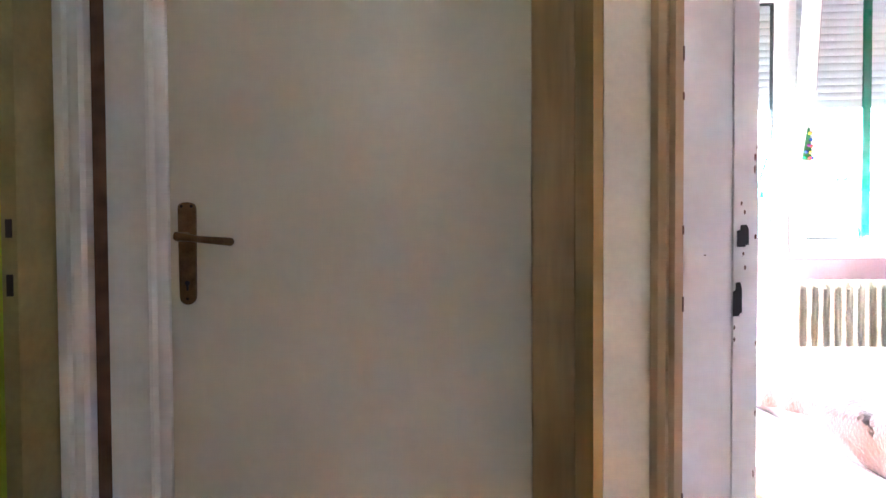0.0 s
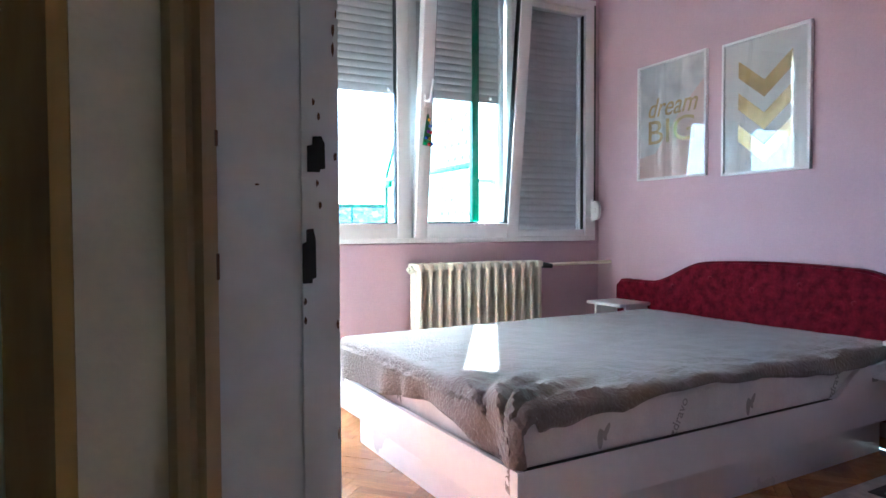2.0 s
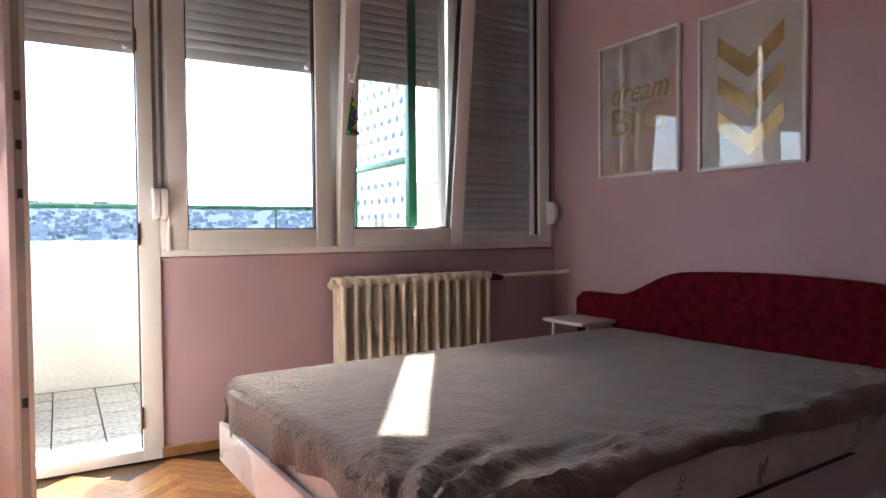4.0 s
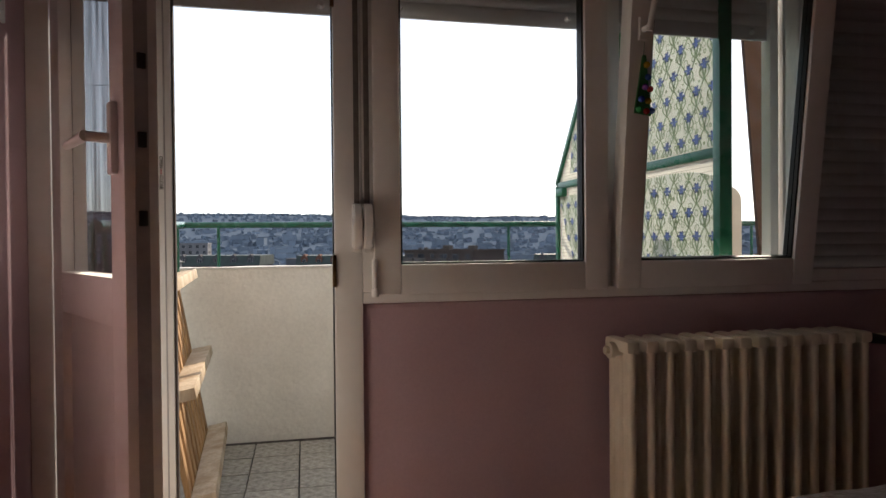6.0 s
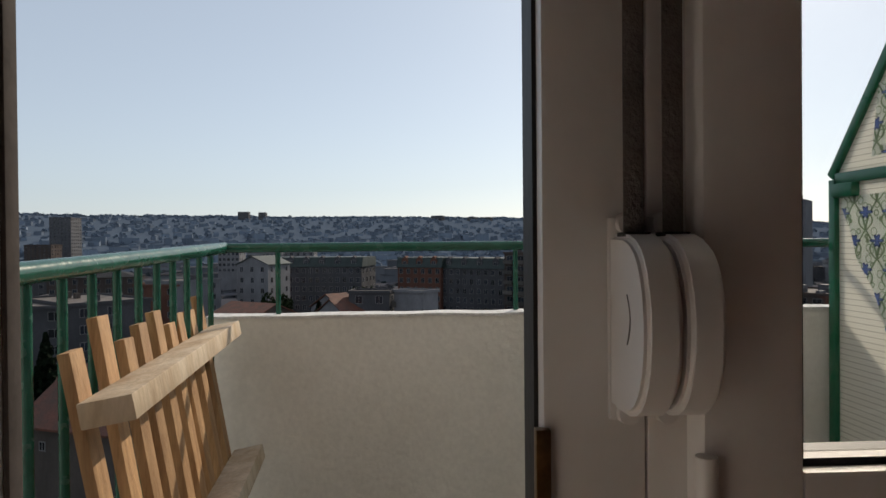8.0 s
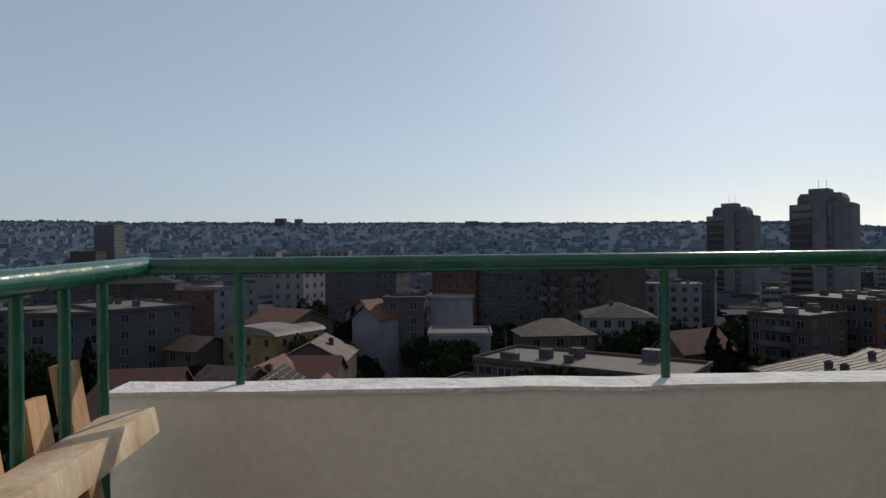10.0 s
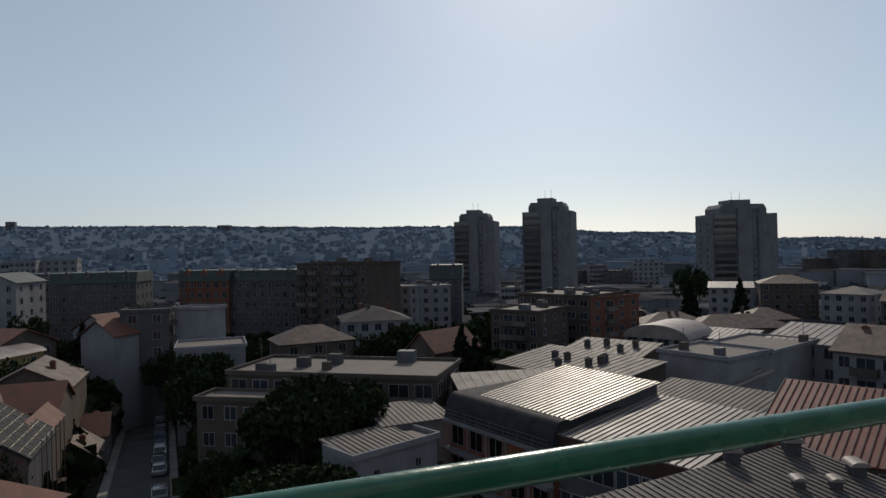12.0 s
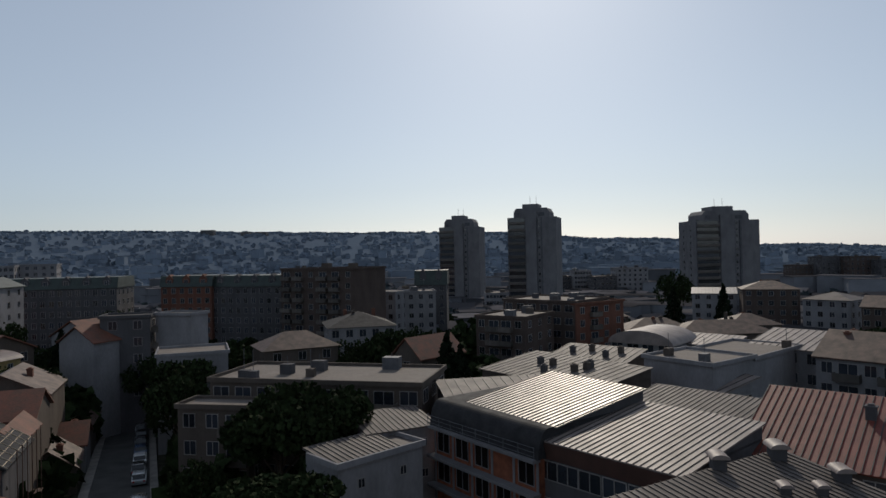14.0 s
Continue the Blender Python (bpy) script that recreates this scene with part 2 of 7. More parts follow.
def film_material(name, patterned):
    """Wired white glass, with or without a floral film: blue blooms and green stems on a translucent ground."""
    m = bpy.data.materials.new(name)
    m.use_nodes = True
    n, l = m.node_tree.nodes, m.node_tree.links
    out = n["Material Output"]
    b = n["Principled BSDF"]
    tr, mix = n.new("ShaderNodeBsdfTranslucent"), n.new("ShaderNodeMixShader")
    tc = n.new("ShaderNodeTexCoord")
    if patterned:
        sep = n.new("ShaderNodeSeparateXYZ")
        l.new(tc.outputs["Object"], sep.inputs[0])

        def calc(op, a, b_=None):
            k = n.new("ShaderNodeMath")
            k.operation = op
            for i, v in enumerate((a, b_)):
                if v is None:
                    continue
                if isinstance(v, (int, float)):
                    k.inputs[i].default_value = v
                else:
                    l.new(v, k.inputs[i])
            return k.outputs[0]
        cell_w, cell_h = 0.098, 0.088
        row = calc("FLOOR", calc("DIVIDE", sep.outputs[2], cell_h))
        shift = calc("MULTIPLY", calc("MODULO", row, 2.0), cell_w / 2)
        u = calc("SUBTRACT", calc("FRACT", calc("DIVIDE", calc("ADD", sep.outputs[1], shift), cell_w)), 0.5)
        v = calc("FRACT", calc("DIVIDE", sep.outputs[2], cell_h))
        au = calc("ABSOLUTE", u)
        wob = n.new("ShaderNodeTexNoise")
        wob.inputs["Scale"].default_value = 34
        l.new(tc.outputs["Object"], wob.inputs[0])
        wv = calc("MULTIPLY", calc("SUBTRACT", wob.outputs[0], 0.5), 0.3)
        # petals: a lobed blob in the upper half of each cell
        ru = calc("MULTIPLY", au, 2.4)
        rv = calc("MULTIPLY", calc("SUBTRACT", v, 0.66), 3.2)
        rad = calc("ADD", calc("SQRT", calc("ADD", calc("MULTIPLY", ru, ru), calc("MULTIPLY", rv, rv))), wv)
        ang = calc("ARCTAN2", rv, ru)
        lobes = calc("ADD", 0.42, calc("MULTIPLY", calc("COSINE", calc("MULTIPLY", ang, 5.0)), 0.22))
        bloom = calc("LESS_THAN", rad, lobes)
        inner = calc("MULTIPLY", calc("LESS_THAN", calc("ABSOLUTE", calc("SUBTRACT", rad, lobes)), 0.07), 1.0)
        # stems fan out from the foot of each cell
        leaf = calc("ABSOLUTE", calc("SUBTRACT", au, calc("MULTIPLY", calc("POWER", v, 1.7), 0.46)))
        leaf2 = calc("ABSOLUTE", calc("SUBTRACT", au, calc("MULTIPLY", calc("SINE", calc("MULTIPLY", v, 4.2)), 0.30)))
        vor = n.new("ShaderNodeTexVoronoi")
        vor.inputs["Scale"].default_value = 32
        l.new(tc.outputs["Object"], vor.inputs[0])
        curl = calc("LESS_THAN", calc("ABSOLUTE", calc("SUBTRACT", vor.outputs[0], 0.38)), 0.04)
        stem = calc("MAXIMUM", calc("MAXIMUM", calc("LESS_THAN", leaf, 0.04), calc("LESS_THAN", leaf2, 0.035)), curl)
        c1, c2, c3 = (n.new("ShaderNodeMix") for _ in range(3))
        for c, col in ((c1, (0.38, 0.47, 0.36)), (c2, (0.33, 0.42, 0.72)), (c3, (0.14, 0.19, 0.36))):
            c.data_type = "RGBA"
            c.inputs[7].default_value = (*col, 1)
        c1.inputs[6].default_value = (0.90, 0.93, 0.92, 1)
        l.new(stem, c1.inputs[0])
        l.new(c1.outputs[2], c2.inputs[6])
        l.new(bloom, c2.inputs[0])
        l.new(c2.outputs[2], c3.inputs[6])
        l.new(inner, c3.inputs[0])
        colour = c3.outputs[2]
    else:
        br = n.new("ShaderNodeTexBrick")
        br.offset = 0
        br.inputs["Scale"].default_value = 55
        br.inputs["Color1"].default_value = br.inputs["Color2"].default_value = (0.80, 0.80, 0.76, 1)
        br.inputs["Mortar"].default_value = (0.45, 0.45, 0.42, 1)
        br.inputs["Mortar Size"].default_value = 0.06
        br.inputs["Brick Width"].default_value = br.inputs["Row Height"].default_value = 1.0
        mp = n.new("ShaderNodeMapping")
        mp.inputs["Rotation"].default_value = (radians(90), 0, radians(90))
        l.new(tc.outputs["Object"], mp.inputs[0])
        l.new(mp.outputs[0], br.inputs[0])
        colour = br.outputs[0]
    l.new(colour, tr.inputs[0])
    l.new(colour, b.inputs["Base Color"])
    b.inputs["Roughness"].default_value = 0.25
    mix.inputs[0].default_value = 0.9
    l.new(b.outputs[0], mix.inputs[1])
    l.new(tr.outputs[0], mix.inputs[2])
    l.new(mix.outputs[0], out.inputs[0])
    return m


NET = mesh_material()
FILM = film_material("floral_window_film", True)
WIRED = film_material("wired_white_glass", False)


# ---- builders ----
def put(bm, x0, x1, y0, y1, z0, z1, bevel=0.0, m=None):
    """Adds a box, with rounded edges if asked, to bm."""
    r = bmesh.ops.create_cube(bm, size=1)
    vs = r["verts"]
    for v in vs:
        v.co = Vector(((x0 + x1) / 2 + v.co.x * (x1 - x0), (y0 + y1) / 2 + v.co.y * (y1 - y0), (z0 + z1) / 2 + v.co.z * (z1 - z0)))
    if bevel:
        es = list({e for v in vs for e in v.link_edges})
        out = bmesh.ops.bevel(bm, geom=es, offset=bevel, segments=2, profile=0.6, affect="EDGES")
        vs = list({v for f in out["faces"] for v in f.verts} | {v for v in vs if v.is_valid})
    if m is not None:
        bmesh.ops.transform(bm, matrix=m, verts=[v for v in vs if v.is_valid])
    return bm


def box(x0, x1, y0, y1, z0, z1, bevel=0.0):
    return put(bmesh.new(), x0, x1, y0, y1, z0, z1, bevel)


def rod(bm, a, b, r, r2=None, sides=12):
    """Adds a round bar from a to b."""
    a, b = Vector(a), Vector(b)
    d = b - a
    m = Matrix.Translation((a + b) / 2) @ d.to_track_quat("Z", "Y").to_matrix().to_4x4()
    bmesh.ops.create_cone(bm, cap_ends=True, segments=sides, radius1=r, radius2=r if r2 is None else r2, depth=d.length, matrix=m)
    return bm


def prism(pts, axis, lo, hi):
    """A flat outline given as 2D points, drawn out along an axis."""
    bm = bmesh.new()
    def place(p, h):
        return {"x": (h, p[0], p[1]), "y": (p[0], h, p[1]), "z": (p[0], p[1], h)}[axis]
    a = [bm.verts.new(place(p, lo)) for p in pts]
    b = [bm.verts.new(place(p, hi)) for p in pts]
    bm.faces.new(a)
    bm.faces.new(b[::-1])
    for i in range(len(pts)):
        j = (i + 1) % len(pts)
        bm.faces.new((a[i], b[i], b[j], a[j]))
    bmesh.ops.recalc_face_normals(bm, faces=bm.faces)
    return bm


def mesh_of(name, bm, mat, smooth=True):
    me = bpy.data.meshes.new(name)
    bm.to_mesh(me)
    bm.free()
    me.materials.append(mat)
    if smooth:
        me.shade_smooth()
        me.set_sharp_from_angle(angle=radians(35))
    return me


def part(name, bm, mat, parent, label="", smooth=True):
    ob = new(name, mesh_of(name, bm, mat, smooth))
    ob.parent = parent
    return tagged(ob, label)


def single(name, bm, mat, label, category, kind="", group="", smooth=True):
    return tagged(new(name, mesh_of(name, bm, mat, smooth)), label, category, group, kind)


def thing(name, label, category, m=None, group="", kind=""):
    ob = tagged(new(name), label, category, group, kind)
    if m is not None:
        ob.matrix_basis = m
    return ob


def child(name, me, parent, m, label=""):
    """A further object on a mesh that it shares."""
    ob = new(name, me)
    ob.parent = parent
    ob.matrix_basis = m
    return tagged(ob, label)


def writing(name, text, mat, parent, m, size, shear=0.0, squeeze=1.0, bold=0.0, label=""):
    cu = bpy.data.curves.new(name, "FONT")
    cu.body, cu.size, cu.shear, cu.extrude, cu.offset = text, size, shear, 0.0006, bold
    cu.align_x, cu.align_y = "CENTER", "CENTER"
    cu.materials.append(mat)
    tmp = bpy.data.objects.new(name, cu)
    me = bpy.data.meshes.new_from_object(tmp)
    bpy.data.objects.remove(tmp)
    ob = new(name, me)
    ob.parent = parent
    ob.matrix_basis = m @ Matrix.Diagonal((squeeze, 1, 1, 1))
    return tagged(ob, label)


def structure(name, bm, mat, label, category, smooth=False):
    return single(name, bm, mat, label, category, "structure", smooth=smooth)

# ---- the flat: structure ----
XL, XR, YI, YO, TOP = 1.45, 4.43, 5.52, 5.74, 2.60
floor = thing("floor", "oak herringbone parquet floor, varnished and worn", "floor", kind="structure")
part("subfloor", box(0.2, XR, -0.4, YI + 0.2, -0.10, -0.012), SUBFLOOR, floor)
structure("ceiling", box(-1.6, XR + 0.2, -0.5, YO, TOP, TOP + 0.15), CEIL, "plain white painted ceiling", "ceiling")
structure("wall_east", box(XR, XR + 0.15, 1.5, YO, 0, TOP), PINK, "pale pink painted bedroom wall", "wall")
structure("wall_south", box(1.757, XR, 1.35, 1.5, 0, TOP), PINK, "pale pink painted bedroom wall", "wall")
structure("wall_under_window", box(2.306, XR, YI, YO, 0, 0.838, 0.012), PINK, "pink painted wall below the bedroom window", "wall")
structure("wall_over_window", box(XL, XR, YI, YO, 2.402, TOP), PINK, "pink painted lintel above window and balcony door", "wall")
structure("wall_beside_window", box(4.392, XR, YI + 0.003, YO, 0.84, 2.40), PINK, "narrow pink strip of wall beside the window", "wall")
structure("wall_west", box(XL - 0.12, XL, 3.38, YO, 0, TOP), PINK, "pale pink painted bedroom wall behind the balcony door leaf", "wall")
structure("wall_step", box(0.43, 1.757, 3.26, 3.38, 0, TOP), PINK, "pink painted back of the hall wall", "wall")
structure("wall_partition", box(1.663, 1.757, 2.726, 3.26, 0, TOP), PINK, "partition wall between hall and bedroom", "wall")
structure("wall_hall_corner", box(1.545, 1.661, 2.705, 3.258, 0, TOP), CREAM, "cream painted end of the hall wall beside the bedroom doorway", "wall")
structure("wall_partition_south", box(1.663, 1.757, 0.0, 1.86, 0, TOP), CREAM, "cream painted hall wall", "wall")
structure("wall_partition_over", box(1.663, 1.757, 1.86, 2.726, 2.09, TOP), CREAM, "cream wall above the bedroom doorway", "wall")
structure("wall_hall_south", box(-1.6, 1.757, -0.5, 0.0, 0, TOP), CREAM, "cream painted end wall of the hall", "wall")
structure("wall_hall_west", box(0.40, 0.52, 0.0, 2.15, 0, TOP), CREAM, "cream painted hall wall", "wall")
structure("wall_hall_north_over", box(0.52, 1.544, 2.90, 3.258, 2.10, TOP), CREAM, "cream wall above the closed hall door", "wall")
structure("wall_lime", box(-1.6, 0.485, 2.895, 3.258, 0, TOP), LIME, "lime green painted wall of the room next door", "wall")
structure("wall_lime_west", box(-1.75, -1.6, 0.0, 3.26, 0, TOP), LIME, "lime green painted wall of the room next door", "wall")
structure("wall_hall_west_over", box(0.40, 0.52, 2.15, 2.894, 2.09, TOP), CREAM, "cream wall above a doorway in the hall", "wall")
structure("floor_side", box(-1.6, 0.2, 0.0, 2.894, -0.10, 0.0), PARQUET_REST, "parquet floor of the room next door", "floor")

# bedroom door frame: the lining on the latch side is what is seen
LY = 2.690
frame_1 = thing("door_frame_1", "old white painted door lining, chipped round the strike plates", "door frame", kind="structure")
part("lining", box(1.652, 1.7565, LY, 2.725, 0, 2.06, 0.004), FRAME_PAINT, frame_1)
part("lining", box(1.652, 1.7565, 1.86, 1.895, 0, 2.06, 0.004), FRAME_PAINT, frame_1)
part("head", box(1.652, 1.7565, 1.895, LY, 2.03, 2.09, 0.004), FRAME_PAINT, frame_1)
part("rebate", box(1.724, 1.759, LY - 0.006, LY - 0.0005, 0, 2.03, 0.002), FRAME_PAINT, frame_1)
b = prism([(1.612, 2.7045), (1.612, 2.694), (1.618, 2.684), (1.628, 2.680), (1.634, 2.686), (1.640, 2.676), (1.6515, 2.676), (1.6515, 2.7045)], "z", 0, 2.12)
part("architrave", b, TRIM_BROWN, frame_1, "yellowed brown painted architrave")
part("architrave", box(1.630, 1.6515, 1.80, 1.86, 0, 2.12, 0.008), TRIM_BROWN, frame_1)
part("architrave", box(1.7572, 1.762, 2.705, 2.77, 0, 2.12, 0.002), FRAME_PAINT, frame_1)


def strike(z, h, w, x):
    """A latch hole: an uneven slot with a step in it, laid on the rebate as a black plate that paints its inner shade.
    """
    pts = [(x - w / 2, z - h / 2), (x + w * 0.2, z - h / 2), (x + w * 0.22, z - h * 0.42), (x + w * 0.5, z - h * 0.40), (x + w * 0.48, z + h * 0.30), (x + w * 0.3, z + h / 2), (x - w * 0.18, z + h * 0.48), (x - w * 0.2, z + h * 0.26), (x - w * 0.5, z + h * 0.22)]
    part("strike_hole", prism(pts, "y", LY - 0.0085, LY - 0.0061), GASKET, frame_1, "strike hole in the door lining, its inner dark painted as a black plate", smooth=False)


strike(0.994, 0.032, 0.016, 1.737)
strike(0.903, 0.049, 0.012, 1.730)
rnd = random.Random(5)


def flake(name, x, z, sx, sz, y, parent):
    """A small uneven patch of bare wood where paint has flaked off."""
    n = 9
    pts = [(x + sx * math.cos(math.tau * i / n) * rnd.uniform(0.5, 1.1), z + sz * math.sin(math.tau * i / n) * rnd.uniform(0.5, 1.1)) for i in range(n)]
    return part(name, prism(pts, "y", y - 0.0006, y), CHIP, parent, smooth=False)


for i in range(9):
    z = rnd.choice((rnd.gauss(1.03, 0.05), rnd.gauss(0.84, 0.06), rnd.uniform(0.1, 1.9)))
    flake("chip", 1.7555 + rnd.uniform(-0.003, 0.001), z, rnd.uniform(0.0008, 0.002), rnd.uniform(0.003, 0.009), LY - 0.0062, frame_1)
for x, z in ((1.735, 1.040), (1.740, 1.028), (1.738, 0.968), (1.7265, 0.862), (1.7262, 0.845), (1.7405, 0.948)):
    flake("chip", x, z, 0.0016, 0.004, LY - 0.0062, frame_1)
flake("chip", 1.686, 0.966, 0.0026, 0.0012, LY - 0.0002, frame_1)
for i in range(16):
    z = rnd.uniform(0.2, 1.6)
    part("chip", box(1.650, 1.6525, 2.6752, 2.678 + rnd.uniform(0, 0.003), z, z + rnd.uniform(0.006, 0.03)), CHIP, frame_1)

# closed hall door, set back in the wall
DY = 2.980
door_1 = thing("door_1", "closed off-white gloss painted flush door with a brass lever handle", "door", kind="structure")
part("leaf", box(0.744, 1.4575, DY, DY + 0.04, 0.01, 2.03, 0.003), DOOR_PAINT, door_1)
b = prism([(1.4585, DY + 0.05), (1.4585, DY - 0.004), (1.466, DY - 0.014), (1.478, DY - 0.018), (1.490, DY - 0.030), (1.505, DY - 0.040), (1.513, DY - 0.060), (1.527, DY - 0.080), (1.543, DY - 0.080), (1.543, DY + 0.05)], "z", 0, 2.06)
part("jamb", b, TRIM_BROWN, door_1, "yellowed brown painted moulded frame")
part("reveal", box(1.529, 1.5445, 2.7065, DY - 0.0805, 0, 2.09, 0.002), OCHRE, door_1, "ochre painted reveal beside the door")
b = prism([(0.743, DY + 0.05), (0.743, DY - 0.008), (0.736, DY - 0.012), (0.722, DY - 0.012), (0.716, DY - 0.022), (0.710, DY - 0.024), (0.704, DY - 0.014), (0.624, DY - 0.014), (0.624, DY + 0.05)], "z", 0, 2.06)
part("jamb", b, FRAME_PAINT, door_1)
part("joint", box(0.590, 0.623, DY - 0.005, DY + 0.05, 0, 2.10), CHIP, door_1, "brown gap between two door frames")
b = prism([(0.589, DY + 0.05), (0.589, DY - 0.026), (0.582, DY - 0.034), (0.566, DY - 0.034), (0.560, DY - 0.024), (0.552, DY - 0.022), (0.547, DY - 0.030), (0.534, DY - 0.030), (0.530, DY - 0.016), (0.519, DY - 0.016), (0.519, DY + 0.05)], "z", 0, 2.10)
part("architrave", b, FRAME_PAINT, door_1)
part("head", box(0.624, 1.4585, DY - 0.012, DY + 0.05, 2.035, 2.098, 0.006), FRAME_PAINT, door_1)
# long backplate with rounded ends
PX, P0, P1 = 0.781, 0.860, 1.067
pts = [(PX + 0.0165 * math.cos(math.pi * (1 + i / 10)), P0 + 0.0165 + 0.0165 * math.sin(math.pi * (1 + i / 10))) for i in range(11)]
pts += [(PX + 0.018 * math.cos(math.pi * i / 10), P1 - 0.018 + 0.014 * math.sin(math.pi * i / 10) ** 0.6) for i in range(11)]
b = prism(pts, "y", DY - 0.006, DY - 0.0002)
handle = part("backplate", b, BRASS, door_1, "aged brass backplate with lever and keyhole")
bm = bmesh.new()
rod(bm, (PX, DY - 0.005, 0.995), (PX, DY - 0.045, 0.995), 0.009)
rod(bm, (PX - 0.004, DY - 0.045, 0.9965), (PX + 0.045, DY - 0.050, 0.990), 0.0085, 0.0065)
rod(bm, (PX + 0.045, DY - 0.050, 0.990), (PX + 0.104, DY - 0.048, 0.985), 0.0065, 0.008)
bmesh.ops.create_uvsphere(bm, u_segments=10, v_segments=8, radius=0.008, matrix=Matrix.Translation((PX + 0.104, DY - 0.048, 0.985)))
part("lever", bm, BRASS, handle)
bm = rod(bmesh.new(), (PX, DY - 0.002, 0.903), (PX, DY - 0.0075, 0.903), 0.005)
put(bm, PX - 0.0022, PX + 0.0022, DY - 0.0075, DY - 0.005, 0.888, 0.903)
part("keyhole", bm, GASKET, handle)
for x, z in ((PX - 0.010, 1.055), (PX + 0.010, 1.055), (PX, 0.872)):
    part("screw", rod(bmesh.new(), (x, DY - 0.003, z), (x, DY - 0.0075, z), 0.003), SHADOW_GAP, handle)

# doorway to the lime room, latch side
frame_2 = thing("door_frame_2", "brownish painted door lining with two dark strike holes", "door frame", kind="structure")
part("lining", box(0.486, 0.518, 2.858, 3.02, 0, 2.09, 0.003), OLIVE, frame_2)
# black plates on the lining paint the shade inside both strike holes
for z, h in ((1.012, 0.034), (0.908, 0.040)):
    part("strike_hole", box(0.497, 0.509, 2.8545, 2.8578, z - h / 2, z + h / 2, 0.001), GASKET, frame_2)

# herringbone parquet: the blocks in the open part of the bedroom are single pieces
BL, BW = 0.26, 0.052
blocks, rest = [], []
for i in range(-40, 60):
    for j in range(-14, 18):
        for k in (0, 1):
            ox = 1.4 + j * BL * 2 ** 0.5 * 1.0
            a = BW * 2 ** 0.5
            cx = ox + (BL / 2 * 0.7071 if k else -BL / 2 * 0.7071)
            cy = 1.0 + i * a + (0.0 if k else BW * 0.7071)
            ang = 45 if k else -45
            if 0.2 < cx < XR and -0.4 < cy < YI + 0.05:
                if 1.8 < cx < 3.0 and 3.45 < cy < 5.5 and not (cx > 2.65 and cy > 3.6) and len(blocks) < 300:
                    blocks.append((cx, cy, ang))
                else:
                    rest.append((cx, cy, ang))
block_mesh = mesh_of("parquet_block", box(-BL / 2 + 0.0006, BL / 2 - 0.0006, -BW / 2 + 0.0006, BW / 2 - 0.0006, -0.012, 0.0, 0.0006), PARQUET, False)
for cx, cy, ang in blocks:
    child("parquet_block", block_mesh, floor, pose(cx, cy, rnd.uniform(-0.0004, 0.0004), 0, 0, ang))
vs, fs = [], []
for cx, cy, ang in rest:
    m = pose(cx, cy, 0, 0, 0, ang)
    o = len(vs)
    for z in (-0.012, 0.0):
        for sx, sy in ((-1, -1), (1, -1), (1, 1), (-1, 1)):
            vs.append(m @ Vector((sx * (BL / 2 - 0.0006), sy * (BW / 2 - 0.0006), z)))
    fs += [(o + 4, o + 5, o + 6, o + 7)] + [(o + i, o + (i + 1) % 4, o + 4 + (i + 1) % 4, o + 4 + i) for i in range(4)]
me = bpy.data.meshes.new("parquet_field")
me.from_pydata(vs, [], fs)
me.materials.append(PARQUET_REST)
field = new("parquet_field", me)
field.parent = floor
tagged(field, "further parquet blocks", kind="stuff")
skirt = structure("baseboard", box(2.30, XR, YI - 0.022, YI - 0.001, 0, 0.045, 0.006), SKIRTING, "thin varnished oak baseboard", "baseboard")
structure("baseboard_east", box(XR - 0.02, XR - 0.001, 1.5, YI - 0.024, 0, 0.045, 0.006), SKIRTING, "thin varnished oak baseboard", "baseboard")

# ---- window and balcony door ----
window_1 = thing("window_1", "white PVC window, one sash tilted open, roller shutters half down", "window", kind="structure")
bm = bmesh.new()
put(bm, 2.3075, 4.391, 5.505, 5.575, 0.840, 0.872, 0.004)
put(bm, 2.3075, 4.391, 5.505, 5.575, 2.335, 2.40, 0.004)
put(bm, 2.3075, 2.340, 5.505, 5.575, 0.872, 2.335, 0.004)
put(bm, 4.310, 4.391, 5.505, 5.575, 0.872, 2.335, 0.004)
put(bm, 3.040, 3.110, 5.520, 5.575, 0.872, 2.335, 0.004)
put(bm, 3.745, 3.790, 5.515, 5.575, 0.872, 2.335, 0.004)
put(bm, 3.790, 4.310, 5.515, 5.575, 0.872, 0.912, 0.004)
put(bm, 3.790, 4.310, 5.515, 5.575, 2.30, 2.335, 0.004)
part("window_frame", bm, PVC, window_1)
bm = bmesh.new()
put(bm, 2.28, 4.40, 5.575, 5.78, 0.820, 0.850, 0.004)
part("window_sill", bm, PVC, window_1)


